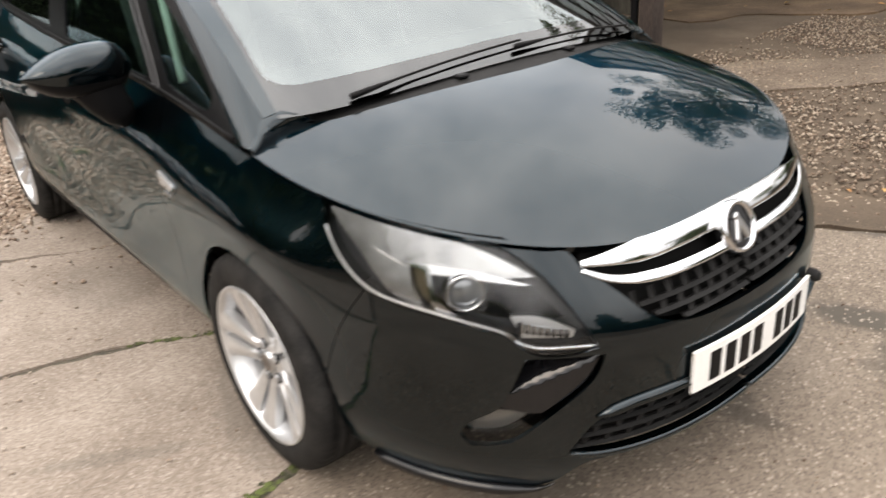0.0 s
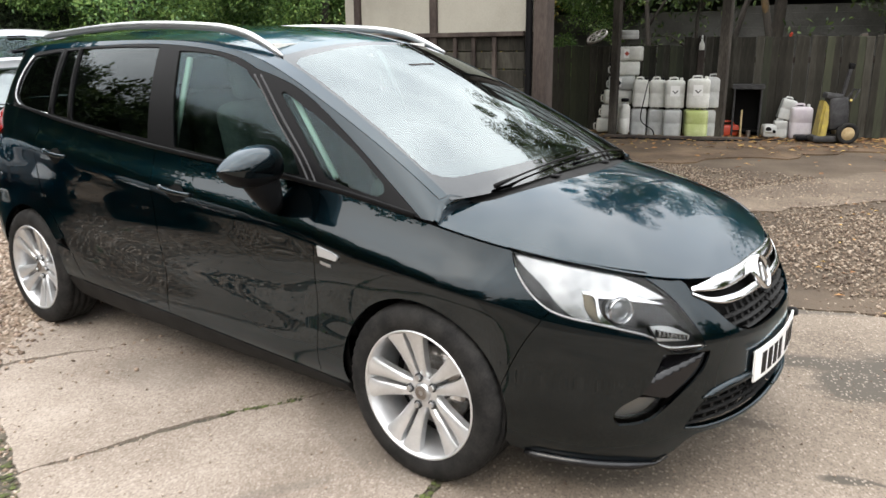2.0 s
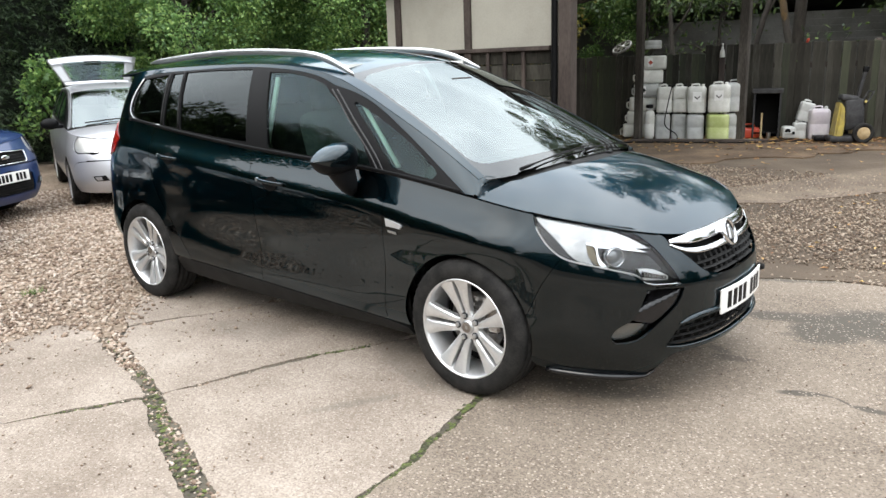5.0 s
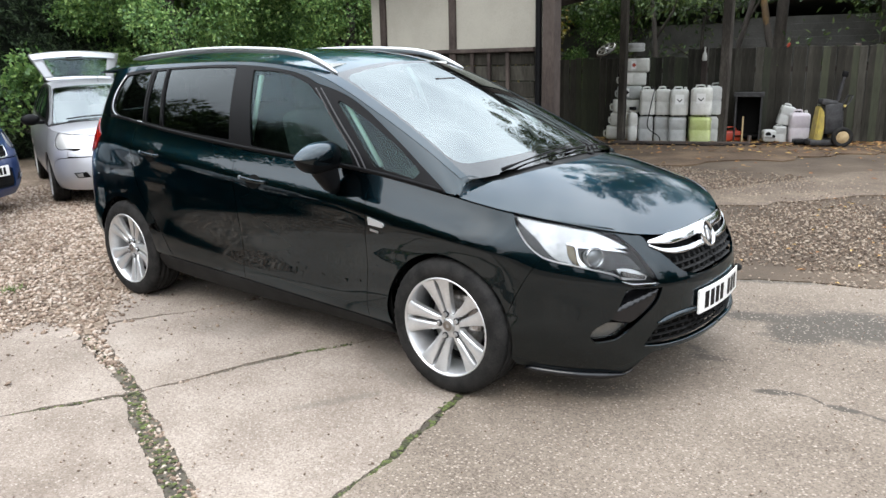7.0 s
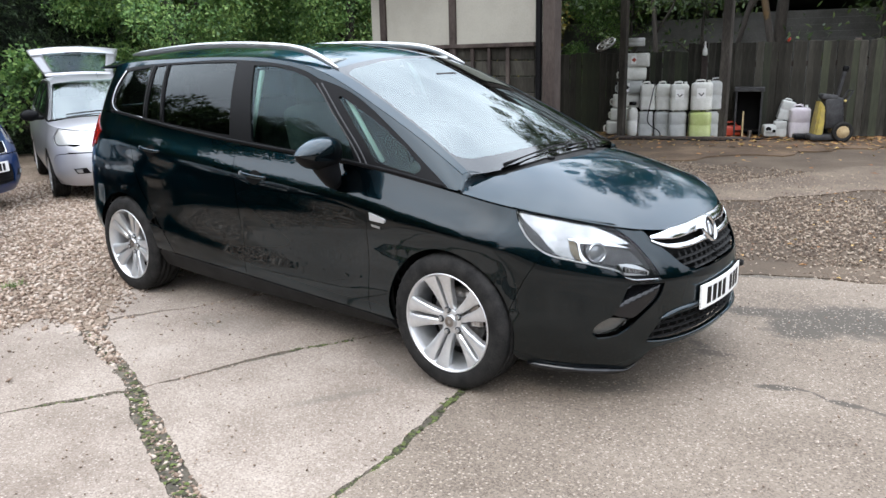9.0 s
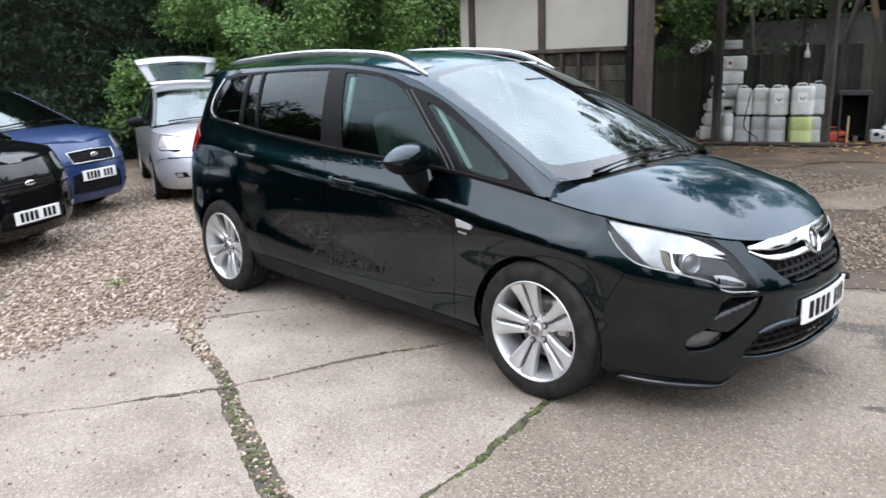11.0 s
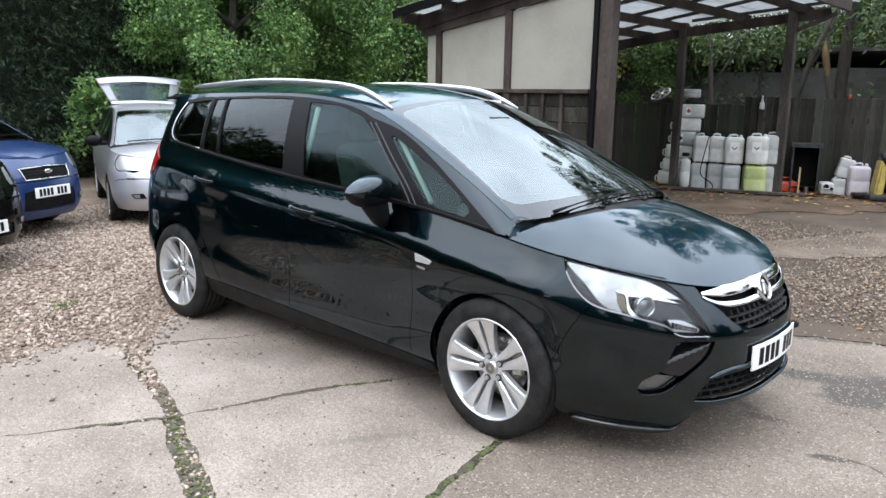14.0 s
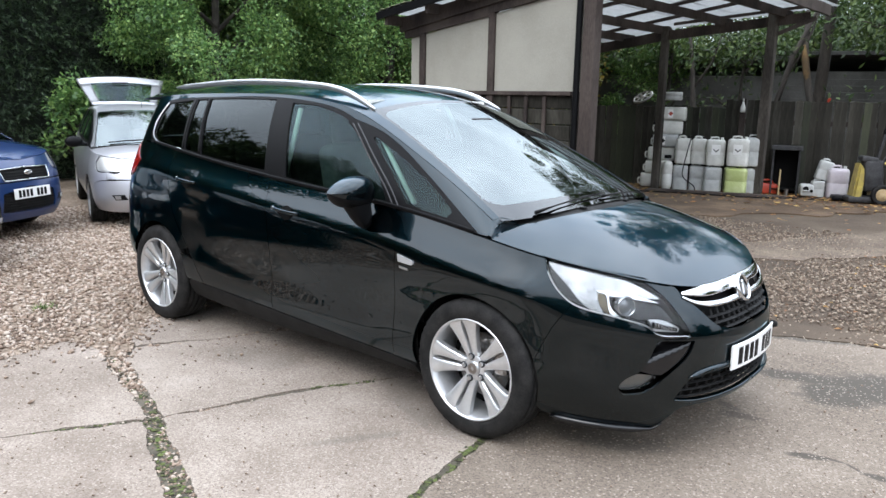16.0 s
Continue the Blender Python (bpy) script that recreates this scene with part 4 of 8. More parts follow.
    for s in one:
        panel("screen_pillar", screen_at, loop([[(0.05, s * edge_b(0.05)), (1.16, s * edge_b(1.16))], [(1.16, s * edge_b(1.16)), (1.16, s * 0.701)], [(1.16, s * 0.701), (0.05, s * 0.701)], [(0.05, s * 0.701), (0.05, s * edge_b(0.05))]], 0.04), PAINT, car,
              top=True, flip=True, gap=0.0, fold=0.004, lift=0.003)
        # the foot of the pillar, down to the corner of the bonnet
        top_row = [screen_at(np.array([0.052]), np.array([b]))[0] for b in (0.655, 0.668, 0.685, 0.701)] + [cb(np.array([0.03]), np.array([z]))[0] for z in (0.975, 0.95)]
        low_row = [bonnet_at(np.array([x]), np.array([y]))[0] for x, y in ((0.080, 0.640), (0.040, 0.690), (0.034, 0.735), (0.046, 0.785), (0.052, 0.805), (0.056, 0.819))]
        V, FF = [], []
        for k in range(6):
            t = k / 5
            for p, q in zip(top_row, low_row):
                w = p + (q - p) * t + np.array([0.010, 0.0, 0.004]) * math.sin(math.pi * t)
                V.append((w[0], s * w[1], w[2] + 0.002 - 0.008 * t ** 3))
        for i in range(5):
            for j in range(5):
                FF.append((i * 6 + j, i * 6 + j + 1, (i + 1) * 6 + j + 1, (i + 1) * 6 + j))
        mesh_object("pillar_foot", V, FF, PAINT, car)
    panel("windscreen", screen_at, clear, SCREEN, car, top=True, flip=True, gap=0, fold=0, cell=0.05, label="large raked windscreen reflecting the sky")
    panel("screen_border", screen_at, scr, FRIT, car, [clear], top=True, flip=True, gap=0, fold=0, cell=0.05, label="black printed border of the windscreen")
    fr = [(-0.99 + 0.062 * (1 - (abs(y) / 0.645) ** 2.2), y) for y in np.linspace(-0.645, 0.645, 31)]
    rl = [(x, float(MPV_CABIN.y(x))) for x in np.linspace(-1.0, -3.45, 40)]
    roof = np.array(fr + rl + [(a, -b) for a, b in rl[::-1]])
    panel("roof", roof_at, roof, PAINT, car, top=True, gap=0.001, fold=0.01, cell=0.06)
    part("tailgate_spoiler", box((0.10, 0.92, 0.026), pose(-3.45, 0, 1.535, 0, -8, 0), 0.012, 2), PAINT, car, "dark green roof spoiler")
    # hidden inner shell that closes the body behind its gaps
    us, fs = np.linspace(-4.29, 1.45, 150), np.linspace(0.04, 0.985, 24)
    U, F = np.meshgrid(us, fs, indexing="ij")
    Z = MPV.z[0](U) + (MPV.z[4](U) - MPV.z[0](U)) * F
    P = sh(U.ravel(), Z.ravel())
    P = P * np.array([0.985, 1, 1]) - np.array([0, 0.03, 0])
    P[:, 1] = np.maximum(P[:, 1], 0)
    V, FF = [], []
    for s in one:
        o = len(V)
        V += list(P * np.array([1, s, 1]))
        for i in range(149):
            for j in range(23):
                uc, zc = us[i], Z[i, j]
                if any(math.hypot(uc - a[0], zc - a[1]) < a[2] + 0.03 for a in (FA, RA)) or zc < 0.24 and (-3.2 < uc < -2.3 or -0.45 < uc < 0.45):
                    continue
                if uc > 0.36:
                    continue
                FF.append((o + i * 24 + j, o + (i + 1) * 24 + j, o + (i + 1) * 24 + j + 1, o + i * 24 + j + 1))
    mesh_object("inner_shell", V, FF, DARK, car)
    part("underbody", box((3.6, 1.3, 0.05), pose(-1.45, 0, 0.23), 0.01), DARK, car)
    part("nose_core", box((0.5, 0.9, 0.12), pose(0.5, 0, 0.25), 0.03), DARK, car)
    part("engine_bay", box((0.72, 1.0, 0.3), pose(0.32, 0, 0.55), 0.02), DARK, car)
    # grille: dark backing, bars, chrome wing, badge
    def deep_at(d):
        return lambda u, z: sh(u, z) - np.stack([d + 0 * u, 0 * u, 0 * u], -1)
    up = loop([mesh_low[1:], [(1.45, 0.577), (1.45, 0.76)], [(1.45, 0.76), (1.2, 0.762), (1.02, 0.75), (1.02, 0.715)]])
    panel("grille_back", deep_at(0.05), up, DARK, car, sides=one, gap=-0.01, fold=0, keep=middle)
    lo_poly = loop([low_gr_top, low_gr_low, [(1.45, 0.305), (1.45, 0.425)]])
    panel("lower_grille_back", deep_at(0.05), lo_poly, DARK, car, sides=one, gap=-0.01, fold=0, keep=middle)
    for nm, poly, dz, du in (("grille", up, 0.027, 0.05), ("lower_grille", lo_poly, 0.03, 0.052)):
        V, FF = [], []
        lo_, hi_ = poly.min(0), poly.max(0)
        rows = np.arange(lo_[1] + 0.012, min(hi_[1], 0.665), dz)
        for s in one:
            for k, z in enumerate(rows):
                run = [u for u in np.arange(lo_[0], 1.4501, 0.0125) if inside(poly, np.array([[min(u, 1.449), z]]))[0]]
                if len(run) > 2:
                    q = sh(np.array(run), np.full(len(run), z))
                    v, f = sweep([(p[0] - 0.022, s * p[1], p[2]) for p in q], [(0.012, 0), (0.0, 0.004), (-0.012, 0), (0, -0.004)])
                    FF += [tuple(i + len(V) for i in g) for g in f]
                    V += v
                for u in np.arange(1.45 - du * (0.5 if k % 2 else 1.0), lo_[0], -du):
                    z2 = z + dz
                    if inside(poly, np.array([[u, z], [u, z2]])).all():
                        q = sh(np.array([u, u]), np.array([z, z2]))
                        v, f = sweep([(p[0] - 0.024, s * p[1], p[2]) for p in q], [(0.012, 0), (0.0, 0.004), (-0.012, 0), (0, -0.004)], (1, 0, 0))
                        FF += [tuple(i + len(V) for i in g) for g in f]
                        V += v
        mesh_object(nm, V, FF, PLASTIC, car, "black honeycomb grille", smooth=False)
    def blade(z_of, profile, us_):
        pts = []
        for u in us_:
            p = sh(np.array([u]), np.array([z_of(u)]))[0]
            pts.append((p[0] + 0.006, -p[1], p[2]))
        full = pts + [(a, -b, c) for a, b, c in pts[::-1]][1:]
        n = len(full)
        return sweep(full, profile, scale=[0.25 + 0.75 * min(1, 3.2 * min(i, n - 1 - i) / n * 2) for i in range(n)])
    us_ = np.linspace(0.972, 1.45, 30)
    v, f = blade(spline((0.97, 1.1, 1.25, 1.45), (0.755, 0.746, 0.744, 0.746)), [(-0.022, 0.028), (-0.014, 0.033), (-0.005, 0.031), (0.010, -0.008), (0.012, -0.014), (0.007, -0.019), (-0.02, -0.016)], us_)
    mesh_object("grille_bar", v, f, CHROME, car, "broad chrome wing bar across the grille")
    v, f = blade(spline((0.97, 1.02, 1.1, 1.25, 1.45), (0.745, 0.722, 0.703, 0.695, 0.693)), [(-0.012, 0.010), (-0.004, 0.013), (0.008, -0.004), (0.009, -0.009), (0.002, -0.012), (-0.012, -0.010)], us_)
    mesh_object("grille_bar", v, f, CHROME, car, "thin chrome wing bar across the grille")
    bc = Matrix.Translation((0.905, 0, 0.722)) @ Matrix.Rotation(radians(-22), 4, "Y")
    v, f = revolve([(0.052, -0.004), (0.055, -0.012), (0.062, -0.012), (0.067, -0.004), (0.066, 0.02)], 36)
    bd = mesh_object("badge", v, f, CHROME, car, "round chrome badge")
    bd.matrix_basis = bc @ Matrix.Rotation(radians(90), 4, "Z")
    mesh_object("badge_face", *revolve([(0.0, -0.003), (0.053, -0.003)], 36), GLOSSY, bd, "dark badge face")
    emblem = bmesh.new()
    add_box(emblem, (0.012, 0.02, 0.075), bc @ pose(0.006, 0.008, 0.0, 28, 0, 0), 0.004)
    add_box(emblem, (0.012, 0.018, 0.06), bc @ pose(0.006, -0.012, -0.004, -20, 0, 0), 0.004)
    part("emblem", emblem, SATIN, car)
    # number plate: white, with plain bars for its characters
    def plate_at(y, z):
        x = 0.99 - 0.33 * np.abs(y) ** 2
        return x
    pv, pf = sweep([(plate_at(y, 0) + 0.008, y, 0.4575) for y in np.linspace(-0.26, 0.26, 21)], [(-0.004, -0.056), (0.004, -0.056), (0.004, 0.056), (-0.004, 0.056)])
    pl = mesh_object("number_plate", pv, pf, PLATE_WHITE, car, "white reflective number plate", smooth=False)
    for y in (-0.19, -0.135, -0.08, -0.025, 0.075, 0.13, 0.185):
        part("plate_bar", box((0.003, 0.036, 0.078), pose(plate_at(y, 0) + 0.0125, y, 0.457, 0, 0, 36 * y), 0.0), BLACK, pl)
    part("plate_holder", box((0.03, 0.50, 0.09), pose(0.952, 0, 0.457), 0.004), BLACK, car)
    p = sh(np.array([1.10]), np.array([0.50]))[0]
    for s, y in ((1, 0.315),):
        v, f = revolve([(0.0, -0.012), (0.012, -0.012), (0.018, 0.0), (0.018, 0.02)], 20)
        sn = mesh_object("towing_eye_cover", v, f, PLASTIC, car)
        sn.matrix_basis = pose(0.972, y, 0.49, 0, 0, 90)
    # wipers
    for y0, y1 in ((-0.50, 0.06), (0.02, 0.58)):
        arm = []
        for t in np.linspace(0, 1, 14):
            y = y0 + (y1 - y0) * t
            a = 0.004 + 0.022 * t
            p = screen_at(np.array([a]), np.array([y]))[0]
            arm.append((p[0] + 0.010, p[1], p[2] + 0.010))
        v, f = sweep(arm, oval(0.0032, 0.004, 6), scale=[2.4, 2.2, 1.6] + [1.0] * 11)
        mesh_object("wiper", v, f, BLACK, car, "black wiper arm and blade resting on the windscreen base")
    # aerial
    part("aerial", tube((-3.2, 0, 1.60), (-3.36, 0, 1.80), 0.003, 0.0015, 6), BLACK, car)
    # wheels
    y = 0.79
    w1 = wheel(car, pose(0.01, -y, 0.327, 0, -15, 0))
    wheel(car, pose(-2.76, -y, 0.332, 0, 25, 0), w1)
    wheel(car, pose(0, y, 0.329, 0, 40, 180), w1)
    wheel(car, pose(-2.76, y, 0.332, 0, 10, 180), w1)
    return car


def car_interior(car):
    part("dashboard", box((0.38, 1.26, 0.14), pose(-0.26, 0, 0.94, 0, 8, 0), 0.05, 3), TRIM, car, "dark grey dashboard", True)
    part("dashboard_top", box((0.34, 1.16, 0.03), pose(-0.12, 0, 1.005, 0, 4, 0), 0.012, 2), TRIM, car)
    part("cabin_floor", box((3.2, 1.4, 0.04), pose(-1.9, 0, 0.40)), DARK, car)
    part("headlining", box((2.2, 1.05, 0.02), pose(-2.15, 0, 1.53)), PALE, car, "pale grey headlining")
    for x, y, n in ((-0.98, -0.37, 0), (-0.98, 0.37, 0), (-1.85, -0.42, 1), (-1.85, 0.0, 1), (-1.85, 0.42, 1), (-2.6, -0.3, 1), (-2.6, 0.3, 1)):
        w = 0.48 if n == 0 else 0.36
        st = part("seat", box((0.5, w, 0.18), pose(x, y, 0.62), 0.06, 3), SEAT, car, "dark fabric seat", True)
        part("backrest", box((0.16, w, 0.62), pose(x - 0.30, y, 0.98, 0, -14, 0), 0.06, 3), SEAT, st, "", True)
        part("headrest", box((0.09, 0.26, 0.18), pose(x - 0.40, y, 1.38, 0, -8, 0), 0.04, 3), SEAT, st, "", True)
    v, f = revolve([(0.165, -0.012), (0.182, -0.014), (0.19, 0.0), (0.182, 0.014), (0.165, 0.012)], 36, True)
    sw = mesh_object("steering_wheel", v, f, BLACK, car, "black steering wheel")
    sw.matrix_basis = Matrix.Translation((-0.47, -0.37, 1.02)) @ Matrix.Rotation(radians(65), 4, "Y") @ Matrix.Rotation(radians(90), 4, "X")
    for s in (-1, 1):
        for u0, z0, u1, z1, w in ((-0.80, 1.33, -0.48, 1.04, 0.015), (-1.53, 1.48, -1.485, 1.09, 0.026)):
            p0, p1 = MPV_CABIN.at(np.array([u0]), np.array([z0]))[0], MPV_CABIN.at(np.array([u1]), np.array([z1]))[0]
            v, f = sweep([(p0[0], s * (p0[1] - 0.05), p0[2]), (p1[0], s * (p1[1] - 0.05), p1[2])], oval(w * 0.6, 0.012, 10, 3), (0, 1, 0))
            mesh_object("pillar_trim", v, f, PALE, car, "pale plastic pillar trim")
    part("mirror_inside", box((0.03, 0.19, 0.045), pose(-0.66, 0, 1.425, 0, 12, 0), 0.012, 2), BLACK, car)


TAIL = material("red_lens", (0.25, 0.008, 0.006), 0.12)
PLATE_WHITE = varied(material("white_plate", (0.8, 0.8, 0.78), 0.35), [(0.76, 0.76, 0.74), (0.82, 0.82, 0.8)], 6, 3, 80, 0.0)
TRIM = varied(material("grey_dash_plastic", (0.05, 0.05, 0.05), 0.6), [(0.045, 0.045, 0.046), (0.07, 0.07, 0.07)], 6, 3, 200, 0.2, 0.002)
PALE = varied(material("pale_trim", (0.74, 0.74, 0.70), 0.7), [(0.70, 0.70, 0.66), (0.78, 0.78, 0.74)], 6, 3, 200, 0.1, 0.001)
SEAT = varied(material("dark_seat_fabric", (0.03, 0.03, 0.032), 0.9), [(0.02, 0.02, 0.022), (0.05, 0.05, 0.052)], 20, 4, 300, 0.3, 0.002)
carrier = people_carrier()
car_interior(carrier)


# ---- ground, slabs, gravel ----
GRAVEL_BED = varied(material("gravel_bed", (0.2, 0.16, 0.12), 0.95), [(0.036, 0.025, 0.016), (0.075, 0.053, 0.035), (0.115, 0.086, 0.059)], 1.3, 8, 70, 0.8, 0.012, spread=(0.25, 0.75))
CONCRETE = varied(material("worn_concrete", (0.4, 0.38, 0.34), 0.9), [(0.150, 0.117, 0.091), (0.236, 0.193, 0.158), (0.350, 0.298, 0.252)], 1.7, 9, 130, 0.4, 0.004, spread=(0.2, 0.8), pieces=0.12, speck=(130, 0.30))
ROUGH_CONCRETE = varied(material("exposed_aggregate_concrete", (0.36, 0.33, 0.28), 0.92), [(0.076, 0.058, 0.043), (0.152, 0.120, 0.092), (0.196, 0.159, 0.126), (0.29, 0.243, 0.199)], 1.2, 9, 160, 0.5, 0.004, spread=(0.15, 0.95), speck=(120, 0.40))
DUSTY = varied(material("dusty_concrete", (0.13, 0.10, 0.078), 0.92), [(0.052, 0.036, 0.024), (0.105, 0.077, 0.054), (0.18, 0.14, 0.103)], 1.4, 9, 120, 0.5, 0.004, spread=(0.2, 0.8), speck=(70, 0.35))
BED_TAN = varied(material("tan_gravel_bed", (0.16, 0.12, 0.09), 0.95), [(0.10, 0.073, 0.053), (0.185, 0.138, 0.10), (0.27, 0.21, 0.158)], 1.6, 8, 80, 0.8, 0.01, spread=(0.25, 0.75), speck=(60, 0.5))
EARTH = varied(material("leafy_earth", (0.12, 0.085, 0.055), 0.95), [(0.036, 0.022, 0.012), (0.085, 0.053, 0.030), (0.165, 0.11, 0.066)], 1.6, 9, 45, 0.9, 0.02, spread=(0.25, 0.75))
MOSS = varied(material("moss", (0.06, 0.08, 0.025), 0.95), [(0.036, 0.037, 0.018), (0.052, 0.058, 0.020), (0.082, 0.105, 0.028)], 12, 5, 90, 0.6, 0.004, islands=0.5)
STONE = varied(material("shingle", (0.4, 0.33, 0.25), 0.8), [(0.14, 0.096, 0.070), (0.255, 0.181, 0.131), (0.33, 0.252, 0.192), (0.43, 0.36, 0.30)], 30, 3, 150, 0.0, islands=1.1, spread=(0.1, 0.9))
STONE_BROWN = varied(material("brown_shingle", (0.2, 0.15, 0.11), 0.85), [(0.07, 0.046, 0.032), (0.15, 0.104, 0.072), (0.22, 0.162, 0.118), (0.33, 0.27, 0.21)], 30, 3, 150, 0.0, islands=1.1, spread=(0.1, 0.9))
FALLEN = varied(material("fallen_leaves", (0.25, 0.12, 0.05), 0.8), [(0.12, 0.05, 0.02), (0.30, 0.14, 0.05), (0.45, 0.30, 0.10)], 20, 2, 60, 0.0, islands=0.9, spread=(0.1, 0.9))


def fast_mesh(name, verts, faces, mat, parent=None, label="", category="", kind="", smooth=False):
    """One mesh from numpy arrays: verts n x 3, faces m x k."""
    me = bpy.data.meshes.new(name)
    k = faces.shape[1]
    me.vertices.add(len(verts))
    me.vertices.foreach_set("co", np.ascontiguousarray(verts, np.float32).ravel())
    me.loops.add(faces.size)
    me.loops.foreach_set("vertex_index", np.ascontiguousarray(faces, np.int32).ravel())
    me.polygons.add(len(faces))
    me.polygons.foreach_set("loop_start", np.arange(0, faces.size, k, dtype=np.int32))
    me.update(calc_edges=True)
    me.materials.append(mat)
    if smooth:
        me.shade_smooth()
    ob = new(name, me)
    if parent:
        ob.parent = parent
    return tagged(ob, label, category, "", kind)


def warp(p):
    """A small sideways drift that lets neighbouring edges wander together."""
    x, y = float(p[0]), float(p[1])
    d = np.zeros(2)
    for k, a, o in ((1.6, 0.035, 0), (5.5, 0.016, 20), (17.0, 0.007, 40)):
        d += a * np.array([noise.noise(Vector((x * k, y * k, o + 3))), noise.noise(Vector((x * k, y * k, o + 11)))])
    return d


def rough_outline(poly, amount, seed, step=0.05, drift=False):
    """The outline with straight edges broken up unevenly."""
    out = []
    n = len(poly)
    for i in range(n):
        a, b = np.array(poly[i], float), np.array(poly[(i + 1) % n], float)
        d = b - a
        k = max(1, int(np.hypot(*d) / step))
        nr = np.array([-d[1], d[0]]) / max(np.hypot(*d), 1e-9)
        for j in range(k):
            p = a + d * j / k
            q = Vector((p[0] * 2.2, p[1] * 2.2, seed))
            q2 = Vector((p[0] * 13, p[1] * 13, seed + 5))
            out.append(p + nr * amount * (noise.noise(q) + 0.5 * noise.noise(q2) + 0.4 * noise.noise(q2 * 2.7)) * 1.6 + (warp(p) if drift else 0))
    return np.array(out)


def flat_piece(name, outline, mat, z=0.0, thick=0.08, wave=0.004, cell=0.25, parent=None, label="", category="", kind=""):
    """A flat slab with a softly uneven top."""
    pts, edges = list(outline), [(i, (i + 1) % len(outline)) for i in range(len(outline))]
    lo, hi = outline.min(0), outline.max(0)
    g = np.stack(np.meshgrid(np.arange(lo[0], hi[0], cell), np.arange(lo[1], hi[1], cell), indexing="ij"), -1).reshape(-1, 2)
    g = g[inside(outline, g)]
    cv, _, cf, orig, _, _ = mathutils.geometry.delaunay_2d_cdt([Vector((float(p[0]), float(p[1]))) for p in pts + list(g)], edges, [], 0, 1e-6)
    q = np.array([(v.x, v.y) for v in cv])
    tri = [f for f in cf if len(f) == 3]
    ok = inside(outline, q[np.array(tri)].mean(1))
    tri = [f for f, k in zip(tri, ok) if k]
    zz = [z + wave * noise.noise(Vector((p[0] * 0.9, p[1] * 0.9, 3))) for p in q]
    V = [(p[0], p[1], h) for p, h in zip(q, zz)]
    where = {j: i for i, o in enumerate(orig) for j in o}
    idx = [where[i] for i in range(len(outline))]
    n = len(V)
    V += [(V[i][0], V[i][1], z - thick) for i in idx]
    k = len(idx)
    F = [tuple(t) for t in tri] + [(idx[i], n + i, n + (i + 1) % k, idx[(i + 1) % k]) for i in range(k)]
    ob = mesh_object(name, V, F, mat, parent, label, False, kind=kind)
    if category:
        ob["category"] = category
    return ob


bmg = bmesh.new()
bmesh.ops.create_grid(bmg, x_segments=80, y_segments=80, size=24)
for v in bmg.verts:
    v.co.z = -0.022 + 0.012 * noise.noise(Vector((v.co.x * 0.5, v.co.y * 0.5, 1)))
far = bmesh.ops.create_grid(bmg, x_segments=1, y_segments=1, size=600)
for v in far["verts"]:
    v.co.z = -0.06
ground = tagged(part("ground", bmg, GRAVEL_BED), "tan and brown loose gravel yard", "ground", kind="structure")

paving = thing("concrete_apron", pose(0, 0, 0), "worn pale concrete apron, cracked, with mossy joints", "paving", kind="structure")
J1 = [(-2.13, -1.46), (-1.24, -1.73), (-0.54, -2.0), (0.28, -2.27)]
K1 = [(-2.14, -1.57), (-1.26, -1.83), (-0.56, -2.12), (0.22, -2.40)]
SLABS = [
    [(-2.92, -0.75), (-2.80, -0.93), (-2.5, -1.24), (-2.33, -1.33), (-2.14, -0.95), (-2.0, -0.58), (-1.75, 0.1), (-1.6, 1.6), (-2.9, 1.6)],
    [(-2.30, -1.35), (-2.13, -1.46), (-1.24, -1.73), (-1.15, -1.45), (-0.98, -0.97), (-0.72, -0.41), (-0.4, 0.3), (-0.2, 1.6), (-1.58, 1.6), (-1.73, 0.1), (-1.98, -0.58), (-2.11, -0.95)],
    [(-1.21, -1.735), (-0.54, -2.0), (0.28, -2.27), (0.215, -1.75), (0.17, -1.45), (0.12, -1.15), (0.03, -0.85), (0.1, 0.2), (0.22, 1.6), (-0.17, 1.6), (-0.37, 0.3), (-0.69, -0.41), (-0.95, -0.97), (-1.12, -1.45)],
    [(-2.16, -1.575), (-1.26, -1.83), (-1.60, -2.44), (-2.5, -3.8), (-3.0, -3.6), (-2.55, -2.75), (-2.60, -2.14), (-2.70, -1.78), (-2.47, -1.665), (-2.27, -1.625)],
    [(-2.685, -1.76), (-2.75, -1.60), (-2.66, -1.535), (-2.56, -1.60), (-2.47, -1.648)],
    [(-2.64, -1.53), (-2.42, -1.515), (-2.23, -1.575), (-2.27, -1.61), (-2.455, -1.645), (-2.545, -1.59)],
    [(-1.22, -1.85), (-0.56, -2.12), (0.22, -2.40), (0.1, -3.2), (-0.2, -6.0), (-3.2, -5.0), (-2.46, -3.82), (-1.57, -2.44)],
    [(0.08, -0.88), (0.165, -1.15), (0.218, -1.45), (0.263, -1.75), (0.325, -2.25), (0.285, -2.42), (0.17, -3.2), (-0.05, -6.0), (7.0, -6.0), (7.0, 3.6), (2.6, 2.5), (1.28, 2.02), (0.95, 1.96), (0.54, 1.76), (0.28, 1.62), (0.15, 0.2)],
]
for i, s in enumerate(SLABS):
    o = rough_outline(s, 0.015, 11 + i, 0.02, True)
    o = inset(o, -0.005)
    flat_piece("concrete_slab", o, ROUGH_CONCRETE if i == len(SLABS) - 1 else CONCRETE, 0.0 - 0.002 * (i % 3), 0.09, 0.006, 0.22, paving)
